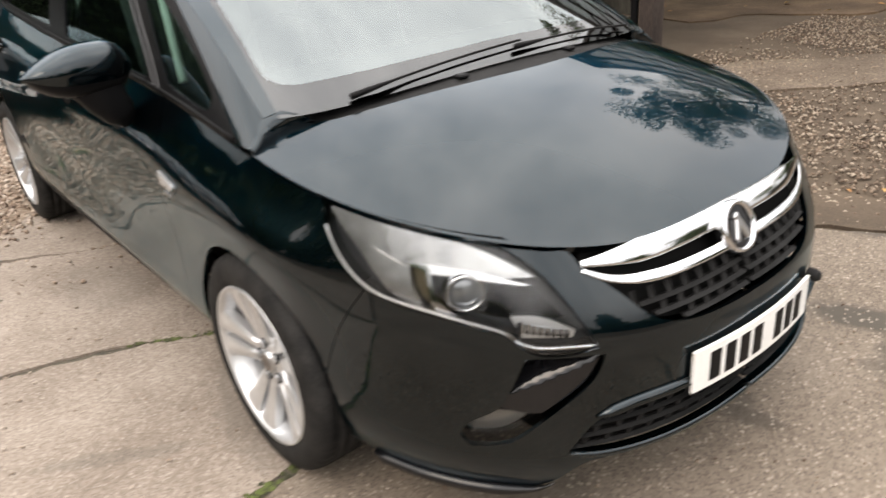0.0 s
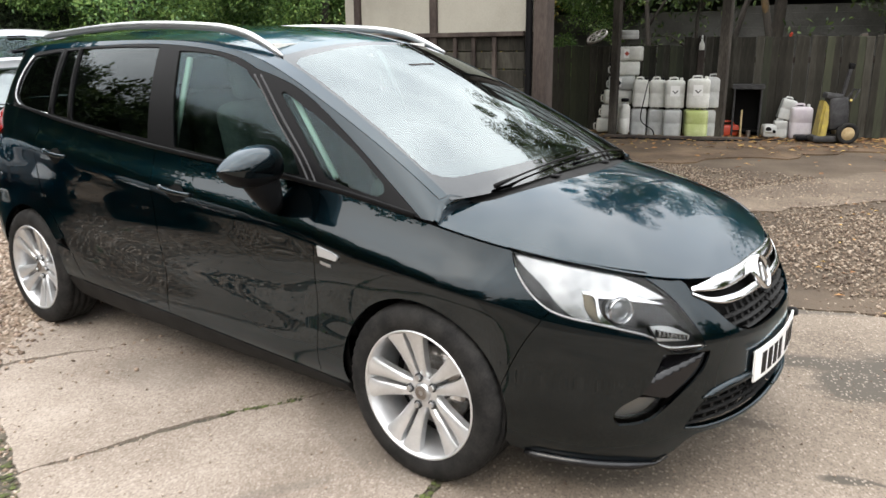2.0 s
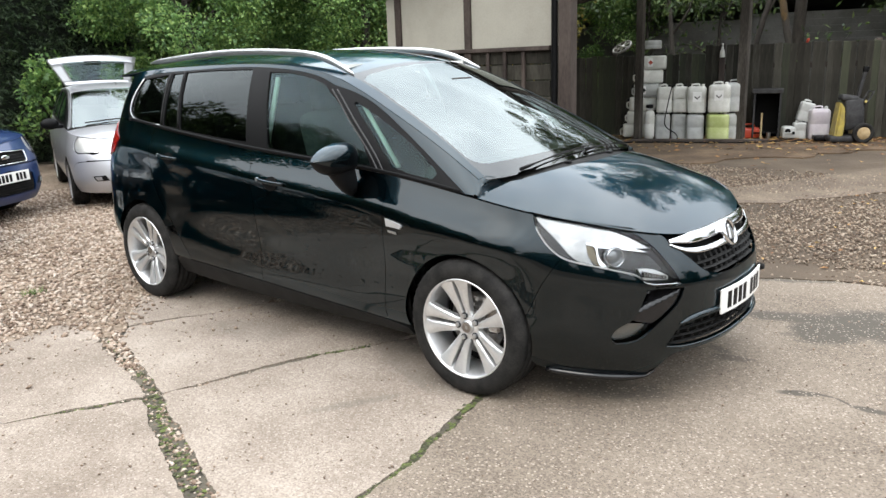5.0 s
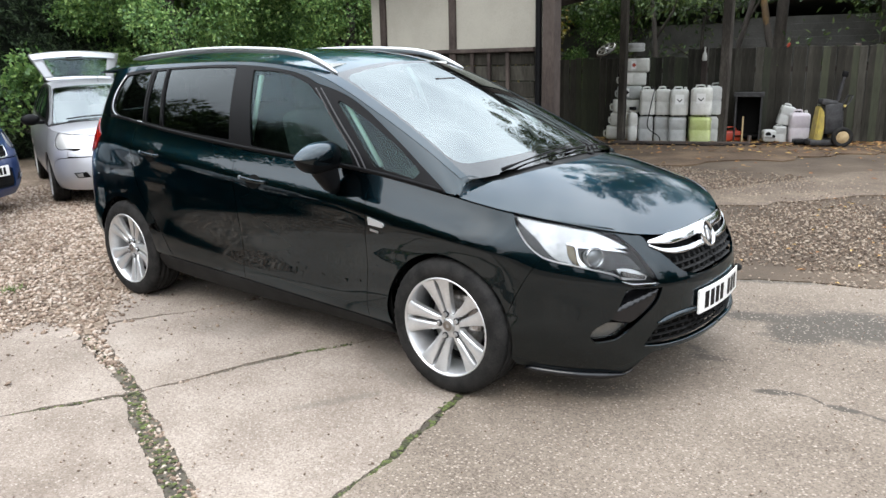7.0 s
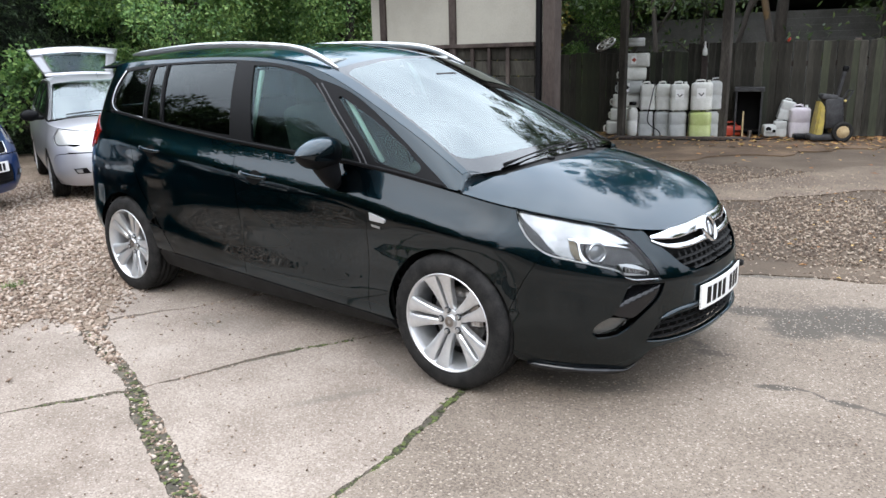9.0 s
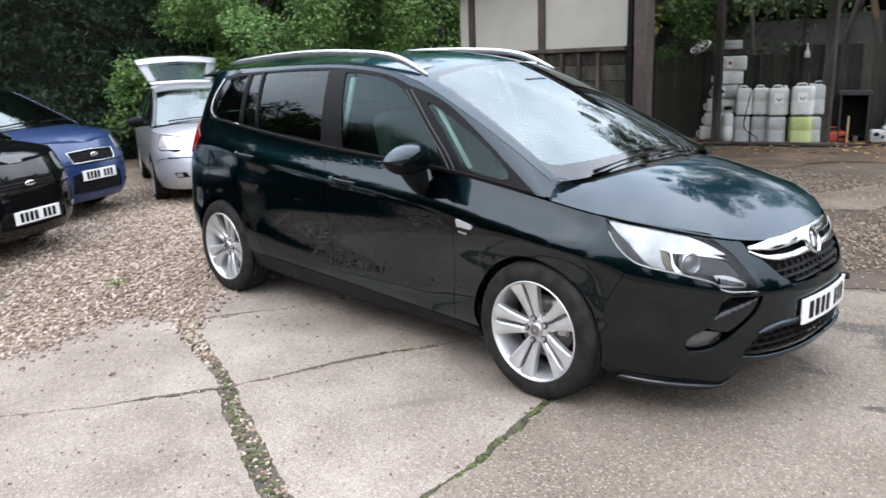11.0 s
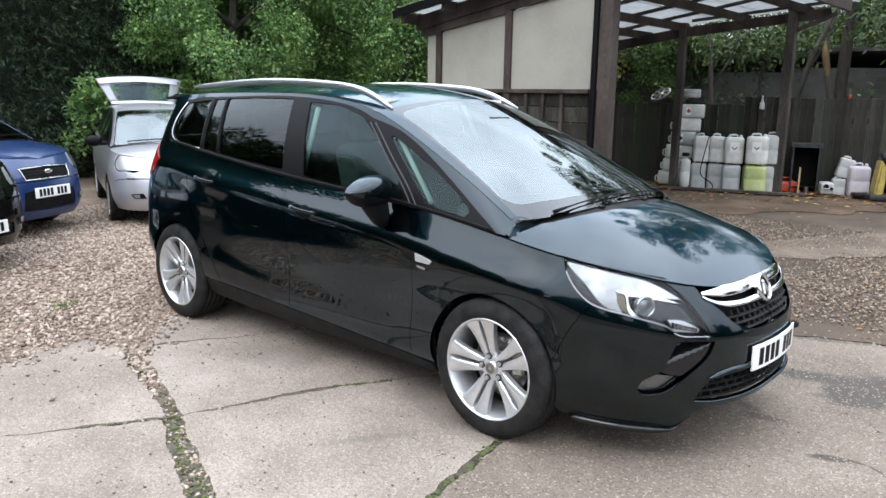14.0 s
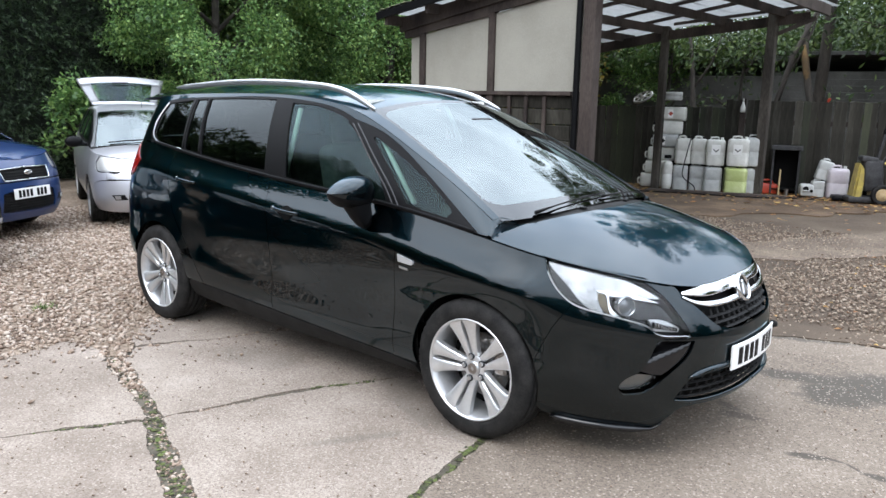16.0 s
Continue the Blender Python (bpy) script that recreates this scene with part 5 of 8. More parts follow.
strip = flat_piece("concrete_strip", rough_outline([(-2.2, 3.9), (-0.85, 5.4), (0.2, 7.4), (3.5, 12.0), (6.0, 13.0), (5.0, 8.0), (1.4, 6.6), (-0.3, 4.6), (-1.6, 3.3)], 0.1, 31, 0.2), DUSTY, -0.004, 0.05, 0.004, 0.4,
                   None, "worn strip of pale concrete across the yard", "paving", "structure")
dirt = flat_piece("earth_patch", rough_outline([(-9, 5.2), (-4.5, 5.4), (-2.6, 6.6), (-1.2, 8.2), (1.5, 11.5), (6, 13.6), (6, 14.8), (-9, 11.5)], 0.25, 33, 0.25), EARTH, -0.001, 0.05, 0.012, 0.4,
                  None, "brown bare earth strewn with dead leaves below the fence", "ground", "structure")


flat_piece("gravel_bed", rough_outline([(-14, -7), (-3.8, -6.5), (-2.95, -3.6), (-2.47, -2.75), (-2.48, -2.14), (-2.45, -1.75), (-2.25, -1.48), (-2.3, -1.36), (-2.85, -0.8), (-2.8, 1.7), (-2.6, 3.3), (-14, 3.6)], 0.03, 35, 0.2), BED_TAN, -0.007, 0.05, 0.006, 0.3, None, "packed tan grit under the loose shingle", "ground", "structure")

flat_piece("damp_earth", rough_outline([(-0.4, 1.66), (0.26, 1.66), (0.54, 1.80), (0.95, 2.0), (1.28, 2.06), (2.6, 2.54), (6.9, 3.64), (6.9, 4.0), (2.5, 2.86), (1.25, 2.42), (0.5, 2.2), (-0.4, 2.05)], 0.06, 36, 0.12), GRAVEL_BED, -0.006, 0.05, 0.006, 0.2, None, "damp brown earth along the edge of the concrete", "ground", "structure")


def grit(m, scale, shares, light, dark):
    """Small round stones showing in a worn surface, some pale, some dark."""
    p = m.node_tree.nodes["Principled BSDF"]
    base = p.inputs["Base Color"].links[0].from_socket
    co = add(m, "ShaderNodeTexCoord")
    for k, (sc, share, color) in enumerate(((scale, shares[0], light), (scale * 1.7, shares[1], dark))):
        vo = add(m, "ShaderNodeTexVoronoi", Scale=sc)
        mp = add(m, "ShaderNodeMapping")
        mp.inputs["Location"].default_value = (3.7 * k, 1.3 * k, 0)
        link(m, co.outputs["Object"], mp.inputs["Vector"])
        link(m, mp.outputs["Vector"], vo.inputs["Vector"])
        sep = add(m, "ShaderNodeSeparateColor")
        link(m, vo.outputs["Color"], sep.inputs[0])
        few = add(m, "ShaderNodeMath")
        few.operation, few.inputs[1].default_value = "GREATER_THAN", 1 - share
        link(m, sep.outputs[1], few.inputs[0])
        disc = add(m, "ShaderNodeMapRange", From_Min=0.28, From_Max=0.48, To_Min=0.8, To_Max=0.0)
        link(m, vo.outputs["Distance"], disc.inputs["Value"])
        both = add(m, "ShaderNodeMath")
        both.operation = "MULTIPLY"
        link(m, few.outputs[0], both.inputs[0])
        link(m, disc.outputs["Result"], both.inputs[1])
        mx = add(m, "ShaderNodeMix")
        mx.data_type = "RGBA"
        link(m, both.outputs[0], mx.inputs["Factor"])
        link(m, base, mx.inputs["A"])
        mx.inputs["B"].default_value = (*color, 1)
        base = mx.outputs["Result"]
    link(m, base, p.inputs["Base Color"])


grit(CONCRETE, 80, (0.22, 0.24), (0.37, 0.32, 0.275), (0.095, 0.076, 0.061))


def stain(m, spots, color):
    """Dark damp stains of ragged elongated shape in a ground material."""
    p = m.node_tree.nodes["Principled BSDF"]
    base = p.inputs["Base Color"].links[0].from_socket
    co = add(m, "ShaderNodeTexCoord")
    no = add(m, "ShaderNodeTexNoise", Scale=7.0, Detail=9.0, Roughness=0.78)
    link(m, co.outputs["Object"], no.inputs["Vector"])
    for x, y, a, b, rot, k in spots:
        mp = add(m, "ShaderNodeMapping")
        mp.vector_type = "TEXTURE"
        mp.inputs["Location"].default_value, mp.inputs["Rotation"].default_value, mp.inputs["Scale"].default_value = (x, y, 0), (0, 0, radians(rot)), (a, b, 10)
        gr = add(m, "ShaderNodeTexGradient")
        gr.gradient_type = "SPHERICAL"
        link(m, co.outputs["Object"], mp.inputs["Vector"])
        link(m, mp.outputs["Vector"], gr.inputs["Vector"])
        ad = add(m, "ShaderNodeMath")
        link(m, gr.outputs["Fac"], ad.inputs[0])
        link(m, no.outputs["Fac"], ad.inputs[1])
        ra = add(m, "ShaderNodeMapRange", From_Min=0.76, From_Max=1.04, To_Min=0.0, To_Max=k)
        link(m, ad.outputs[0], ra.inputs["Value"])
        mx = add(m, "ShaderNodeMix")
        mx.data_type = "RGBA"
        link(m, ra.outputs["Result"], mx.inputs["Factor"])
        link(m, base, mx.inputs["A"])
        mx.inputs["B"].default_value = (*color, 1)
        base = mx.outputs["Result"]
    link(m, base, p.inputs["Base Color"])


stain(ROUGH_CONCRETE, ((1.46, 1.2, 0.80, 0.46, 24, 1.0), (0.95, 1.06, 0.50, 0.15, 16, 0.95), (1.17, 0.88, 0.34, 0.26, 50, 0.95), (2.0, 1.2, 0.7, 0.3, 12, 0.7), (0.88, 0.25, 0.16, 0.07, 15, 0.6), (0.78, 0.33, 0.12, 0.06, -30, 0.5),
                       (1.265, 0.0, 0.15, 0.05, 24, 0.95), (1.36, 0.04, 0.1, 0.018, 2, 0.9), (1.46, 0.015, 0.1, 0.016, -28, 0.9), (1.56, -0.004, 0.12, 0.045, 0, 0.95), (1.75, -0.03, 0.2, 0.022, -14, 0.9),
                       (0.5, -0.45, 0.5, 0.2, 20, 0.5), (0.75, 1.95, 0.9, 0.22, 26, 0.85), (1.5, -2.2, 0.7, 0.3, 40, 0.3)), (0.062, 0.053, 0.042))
grit(ROUGH_CONCRETE, 72, (0.24, 0.30), (0.34, 0.288, 0.236), (0.066, 0.052, 0.041))
stain(CONCRETE, ((-0.35, -1.25, 0.4, 0.06, 60, 0.35), (-1.6, -0.9, 0.5, 0.3, 10, 0.3), (-0.4, -0.75, 0.7, 0.25, -20, 0.45)), (0.115, 0.10, 0.083))


def in_any(pts, polys):
    r = np.zeros(len(pts), bool)
    for p in polys:
        r |= inside(np.array(p, float), pts)
    return r


def stones(name, n, area, sizes, mat, label, avoid=(), keep=None, z=-0.012, seed=1):
    """A spread of low-poly pebbles."""
    rg = np.random.default_rng(seed)
    p = np.stack([rg.uniform(area[0], area[1], n), rg.uniform(area[2], area[3], n)], -1)
    if avoid:
        p = p[~in_any(p, avoid)]
    if keep is not None:
        p = p[keep(p, rg)]
    n = len(p)
    base = np.array([(1, 0, 0), (0.3, 0.95, 0.1), (-0.8, 0.6, 0), (-0.8, -0.6, 0.1), (0.3, -0.95, 0), (0.1, 0, 0.62), (0, 0, -0.5)])
    s = rg.uniform(*sizes, n) * rg.choice([0.75, 1.0, 1.35], n)
    a = rg.uniform(0, 2 * np.pi, n)
    v = base[None] * s[:, None, None] * (1 + rg.uniform(-0.3, 0.3, (n, 7, 3)))
    tilt = rg.uniform(-0.5, 0.5, n)
    x, y, zz = v[..., 0].copy(), v[..., 1] * 0.78, v[..., 2] + v[..., 0] * tilt[:, None]
    v[..., 0] = x * np.cos(a)[:, None] - y * np.sin(a)[:, None] + p[:, 0:1]
    v[..., 1] = x * np.sin(a)[:, None] + y * np.cos(a)[:, None] + p[:, 1:2]
    v[..., 2] = zz + z + s[:, None] * 0.25
    f = np.array([(0, 1, 5), (1, 2, 5), (2, 3, 5), (3, 4, 5), (4, 0, 5), (1, 0, 6), (2, 1, 6), (3, 2, 6), (4, 3, 6), (0, 4, 6)])
    F = (f[None] + 7 * np.arange(n)[:, None, None]).reshape(-1, 3)
    return fast_mesh(name, v.reshape(-1, 3), F, mat, None, label, "gravel", "stuff")


stones("loose_gravel", 52000, (-8.6, -1.6, -3.6, 2.6), (0.011, 0.021), STONE, "tan brown and white loose shingle stones", [np.array(s) for s in SLABS], z=-0.009, seed=3)
def patchy(p, rg):
    """Stones lie thick in places and thin where wheels have worn the earth bare."""
    k = np.array([noise.noise(Vector((x * 0.7, y * 1.1, 4))) + 0.6 * noise.noise(Vector((x * 2.3, y * 2.9, 9))) for x, y in p])
    return rg.uniform(0, 1, len(p)) < np.clip(0.62 + 1.1 * k, 0.12, 1.0)


stones("yard_gravel", 62000, (-2.2, 4.8, 1.75, 7.0), (0.007, 0.014), STONE_BROWN, "brown shingle trodden into the yard", [np.array(SLABS[-1])], keep=patchy, z=-0.012, seed=4)
stones("stray_stones", 5200, (-3.0, 3.2, -3.2, 2.0), (0.002, 0.0065), STONE, "stray grit on the concrete", keep=lambda p, rg: in_any(p, [np.array(s) for s in SLABS]), z=0.002, seed=5)


EDGE = [(-3.0, -3.6), (-2.55, -2.75), (-2.62, -2.14), (-2.75, -1.72), (-2.78, -1.58), (-2.6, -1.49), (-2.40, -1.44), (-2.33, -1.40), (-2.5, -1.24), (-2.80, -0.93), (-2.92, -0.75), (-2.9, 0.5)]


def edge_distance(p):
    best = np.full(len(p), 9.0)
    for a, b in zip(EDGE, EDGE[1:]):
        a, b = np.array(a), np.array(b)
        t = np.clip(((p - a) @ (b - a)) / ((b - a) @ (b - a)), 0, 1)
        best = np.minimum(best, np.linalg.norm(p - a - t[:, None] * (b - a), axis=1))
    return best


stones("spilled_gravel", 18000, (-3.2, -1.7, -3.6, 0.4), (0.008, 0.016), STONE, "shingle spilled over the edge of the concrete", keep=lambda p, rg: in_any(p, [np.array(s) for s in SLABS]) & (rg.uniform(0, 1, len(p)) < 0.7 * np.exp(-edge_distance(p) / 0.055) + 0.010), z=0.002, seed=6)


def along(line, n, rg, spread):
    l = np.array(line, float)
    d = np.concatenate([[0], np.cumsum(np.hypot(*np.diff(l, axis=0).T))])
    t = rg.uniform(0, d[-1], n)
    p = np.stack([np.interp(t, d, l[:, 0]), np.interp(t, d, l[:, 1])], -1)
    return p + np.array([warp(q) for q in p]) + rg.normal(0, spread, (n, 2))


def clumps(name, pts, size, mat, label, seed=1, z=-0.012, category="moss"):
    """Low ragged cushions."""
    rg = np.random.default_rng(seed)
    n = len(pts)
    k = 7
    a = np.linspace(0, 2 * np.pi, k, endpoint=False)
    s = rg.uniform(*size, n)
    ring = np.stack([np.cos(a), np.sin(a), np.zeros(k)], -1)[None] * s[:, None, None] * rg.uniform(0.55, 1.3, (n, k, 1))
    top = np.concatenate([rg.uniform(-0.3, 0.3, (n, 1, 2)) * s[:, None, None], rg.uniform(0.25, 0.6, (n, 1, 1)) * s[:, None, None]], -1)
    v = np.concatenate([ring, top], 1)
    v[..., :2] += pts[:, None]
    v[..., 2] += z
    f = np.array([(i, (i + 1) % k, k) for i in range(k)])
    F = (f[None] + (k + 1) * np.arange(n)[:, None, None]).reshape(-1, 3)
    return fast_mesh(name, v.reshape(-1, 3), F, mat, None, label, category, "stuff")


rg = np.random.default_rng(8)
mid = [((a[0] + b[0]) / 2, (a[1] + b[1]) / 2) for a, b in zip(J1, K1)]
stones("joint_grit", 9000, (-2.3, 0.4, -2.5, -1.4), (0.006, 0.013), STONE, "grit in the joints", [np.array(s) for s in SLABS], z=-0.014, seed=9)
J2 = [(0.07, -0.87), (0.155, -1.15), (0.21, -1.45), (0.252, -1.75), (0.31, -2.25)]
clumps("moss_cushions", np.concatenate([along(mid, 150, rg, 0.024), along(mid[1:], 90, rg, 0.02), along([(x - 0.012, y) for x, y in J2], 230, rg, 0.011), along([(x - 0.012, y) for x, y in J2[2:]], 120, rg, 0.012), along([(-1.22, -1.78), (-1.58, -2.44)], 40, rg, 0.006), along([(-1.0, -1.02), (-0.83, -0.66)], 60, rg, 0.006)]),
       (0.005, 0.015), MOSS, "green moss in the joints", 10, z=-0.005)
SOIL = varied(material("joint_soil", (0.07, 0.06, 0.045), 0.95), [(0.035, 0.03, 0.022), (0.11, 0.095, 0.07)], 9, 6, 80, 0.6, 0.006)
jo = flat_piece("joint_soil", np.array([(-2.35, -1.2), (-2.05, -1.3), (0.0, -0.5), (0.45, -0.6), (0.5, -2.6), (-1.8, -3.6), (-2.4, -3.5), (-1.4, -1.95), (-2.35, -1.65)]), SOIL, -0.0115, 0.05, 0.004, 0.3, None, "dark soil in the joints of the concrete", "soil", "structure")


def blades(name, centres, n, size, mat, label, seed):
    rg = np.random.default_rng(seed)
    V, F = [], []
    for c in centres:
        for _ in range(n):
            a, l = rg.uniform(0, 6.28), rg.uniform(*size)
            b = np.array([c[0] + rg.normal(0, 0.03), c[1] + rg.normal(0, 0.03), -0.012])
            d = np.array([math.cos(a), math.sin(a), 0])
            s = np.array([-d[1], d[0], 0]) * 0.003
            t = b + d * l * 0.7 + np.array([0, 0, l * 0.7])
            o = len(V)
            V += [b - s, b + s, t]
            F.append((o, o + 1, o + 2))
    return fast_mesh(name, np.array(V), np.array(F), mat, None, label, "grass", "stuff")


GRASS = varied(material("grass", (0.08, 0.13, 0.03), 0.8), [(0.05, 0.09, 0.02), (0.13, 0.18, 0.05)], 20, 2, 60, 0.0, islands=0.6)
blades("grass_tuft", [(-3.6, -1.38), (-3.62, -1.33), (-3.9, -2.1)], 60, (0.03, 0.08), GRASS, "small green grass tuft in the gravel", 3)

# ---- foliage ----
def leaf_material(name, colors, amount=0.3):
    m = varied(material(name, colors[1], 0.55), colors, 1.2, 4, 30, 0.0, islands=0.7, spread=(0.15, 0.85))
    p = m.node_tree.nodes["Principled BSDF"]
    tr = add(m, "ShaderNodeBsdfTranslucent")
    mix = add(m, "ShaderNodeMixShader")
    mix.inputs[0].default_value = amount
    out = m.node_tree.nodes["Material Output"]
    link(m, p.inputs["Base Color"].links[0].from_socket, tr.inputs["Color"])
    link(m, p.outputs[0], mix.inputs[1])
    link(m, tr.outputs[0], mix.inputs[2])
    link(m, mix.outputs[0], out.inputs["Surface"])
    return m


LEAF = leaf_material("fresh_leaves", [(0.040, 0.095, 0.030), (0.128, 0.255, 0.075), (0.28, 0.41, 0.125)], 0.42)
LEAF_DARK = leaf_material("dark_leaves", [(0.015, 0.034, 0.010), (0.042, 0.082, 0.02), (0.11, 0.155, 0.04)], 0.25)
LEAF_YELLOW = leaf_material("yellowing_leaves", [(0.07, 0.08, 0.02), (0.18, 0.16, 0.03), (0.34, 0.26, 0.05)], 0.35)
CONIFER = leaf_material("conifer_sprays", [(0.011, 0.025, 0.012), (0.027, 0.055, 0.024), (0.072, 0.115, 0.048)], 0.2)
BARK = varied(material("bark", (0.05, 0.042, 0.034), 0.9), [(0.014, 0.0115, 0.009), (0.044, 0.037, 0.03)], 5, 7, 40, 0.8, 0.02, stretch=(1, 1, 0.25))


def leaves(name, centres, rg, length, width, mat, parent=None, label="", category="", kind="", droop=0.0, out=None):
    """Small pointed leaves, each a bent pair of faces, at the centres."""
    n = len(centres)
    d = rg.normal(0, 1, (n, 3))
    if out is not None:
        d += out
    d[:, 2] -= droop
    d /= np.linalg.norm(d, axis=1)[:, None]
    up = rg.normal(0, 0.6, (n, 3)) + np.array([0, 0, 1.0])
    s = np.cross(d, up)
    s /= np.maximum(np.linalg.norm(s, axis=1), 1e-6)[:, None]
    nn = np.cross(s, d)
    L, W = rg.uniform(*length, n)[:, None], rg.uniform(*width, n)[:, None]
    c = np.asarray(centres)
    v = np.stack([c, c + d * L * 0.5 + s * W * 0.5 + nn * W * 0.15, c + d * L, c + d * L * 0.5 - s * W * 0.5 + nn * W * 0.15], 1)
    F = np.arange(4 * n).reshape(-1, 4)
    return fast_mesh(name, v.reshape(-1, 3), F, mat, parent, label, category, kind)


def tree(m, label, height, radius, base, n, mat, seed, leaf=((0.07, 0.12), (0.045, 0.075)), clump=0.55, clumps_n=110, trunk_r=0.13, lean=(0, 0), fill=0.55, category="tree", droop=0.35):
    """A tapered trunk with limbs and a crown of leaf clumps with gaps."""
    rg = np.random.default_rng(seed)
    t = thing("tree", m, label, category, "trees round the yard")
    V, F = [], []

    def limb(points, r0, r1):
        pr = oval(1, 1, 8)
        v, f = sweep(points, pr, (0.3, 1, 0.1), scale=list(np.linspace(r0, r1, len(points))))
        F.extend(tuple(i + len(V) for i in g) for g in f)
        V.extend(v)
    top = np.array([lean[0], lean[1], height * 0.78])
    stem = [top * s + np.array([0.12 * math.sin(3 * s + seed), 0.12 * math.cos(4 * s + seed), 0]) * s for s in np.linspace(0, 1, 8)]
    limb(stem, trunk_r, trunk_r * 0.3)
    ends = []
    for k in range(9):
        s = rg.uniform(0.3, 0.95)
        a = rg.uniform(0, 6.28)
        p = top * s
        e = p + np.array([math.cos(a), math.sin(a), rg.uniform(0.15, 0.7)]) * radius * rg.uniform(0.5, 0.85)
        mid_ = (p + e) / 2 + np.array([0, 0, 0.12 * radius])
        limb([p, mid_, e], trunk_r * 0.36, trunk_r * 0.08)
        ends.append(e)
    mesh_object("trunk", V, F, BARK, t, "grey-brown trunk and limbs")
    zc = (height + base) / 2
    hz = (height - base) / 2
    cs = []
    while len(cs) < clumps_n:
        q = rg.normal(0, 1, 3)
        q /= np.linalg.norm(q)
        q *= rg.uniform(fill, 1.0) * (0.85 + 0.3 * noise.noise(Vector(q * 1.7) + Vector((seed, 0, 0))))
        cs.append(np.array([q[0] * radius + lean[0] * 0.7, q[1] * radius + lean[1] * 0.7, zc + q[2] * hz]))
    cs = np.array(cs + ends)
    pick = rg.integers(0, len(cs), n)
    r = rg.normal(0, 1, (n, 3))
    r /= np.linalg.norm(r, axis=1)[:, None]
    c = cs[pick] + r * (rg.uniform(0.15, 1.0, n) ** 0.5)[:, None] * clump * np.array([1, 1, 0.75]) * (0.6 + 0.8 * rg.random(len(cs)))[pick][:, None]
    c[:, 2] = np.maximum(c[:, 2], 0.05)
    leaves("crown", c, rg, *leaf, mat, t, "crown of small leaves", droop=droop, out=(r * 0.8))
    return t


t1 = tree(pose(-10.6, 4.75, 0), "broad leafy green tree with dense small leaves beside the hedge", 6.0, 2.5, 0.1, 76000, LEAF, 21, clumps_n=125, leaf=((0.045, 0.085), (0.03, 0.05)), clump=0.50, fill=0.72)
t2 = tree(pose(-8.9, 7.6, 0), "bushy green tree with dense foliage behind the parked cars", 6.0, 2.4, 0.1, 76000, LEAF, 22, clumps_n=125, leaf=((0.045, 0.085), (0.03, 0.05)), clump=0.50, fill=0.72)
t3 = tree(pose(-7.4, 9.8, 0), "tree with yellowing autumn leaves behind the shelter", 5.2, 2.2, 0.4, 15000, LEAF_YELLOW, 23)
t4 = tree(pose(-12.0, 8.0, 0), "tall dark green tree behind the others", 9.0, 3.4, 0.3, 30000, LEAF_DARK, 24, leaf=((0.10, 0.17), (0.06, 0.10)), clumps_n=160, clump=0.8)
t5 = tree(pose(-9.6, 11.6, 0), "green tree above the shelter", 7.4, 3.0, 0.5, 30000, LEAF_DARK, 25, leaf=((0.10, 0.17), (0.06, 0.10)), clumps_n=160, clump=0.8)
t6 = tree(pose(-10.85, 2.12, 0), "low bright green bush growing out of the hedge", 1.85, 0.42, 1.1, 1300, LEAF, 26, clumps_n=10, clump=0.25, trunk_r=0.05, category="bush")
t7 = tree(pose(-2.6, 13.8, 0), "tall sparse tree with drooping twigs behind the fence", 12.5, 3.4, 3.4, 26000, LEAF_DARK, 27, leaf=((0.12, 0.24), (0.03, 0.05)), clumps_n=105, clump=0.6, fill=0.3, lean=(0.3, 0.1), trunk_r=0.14, droop=1.2)
t8 = tree(pose(0.5, 14.6, 0), "tall thin-leaved tree behind the fence", 5.6, 2.6, 1.8, 14000, LEAF_DARK, 28, clumps_n=90, fill=0.3, trunk_r=0.16)
t9 = tree(pose(-5.6, 13.2, 0), "small laurel with glossy leaves behind the fence", 3.6, 1.7, 2.0, 2600, LEAF_DARK, 29, leaf=((0.1, 0.16), (0.04, 0.06)), clumps_n=50, fill=0.35, trunk_r=0.07)
t10 = tree(pose(-3.9, 18.5, 0), "green tree far behind the fence", 5.0, 2.8, 0.8, 15000, LEAF_DARK, 30, leaf=((0.1, 0.17), (0.06, 0.1)), clump=0.8)
t11 = tree(pose(4.2, 15.6, 0), "leafy tree with a straight pale trunk behind the fence", 6.0, 2.8, 1.8, 12000, LEAF_DARK, 32, clumps_n=80, fill=0.35, trunk_r=0.13)
# t12 and its copies stand out of view, for the car to mirror
t12 = tree(pose(-15.5, -8.5, 0, 0, 0, 40), "dense dark broadleaf tree across the yard, seen only in reflections", 7.2, 3.4, 0.2, 34000, LEAF_DARK, 34, leaf=((0.18, 0.30), (0.11, 0.18)), clumps_n=170, clump=0.62, fill=0.35)
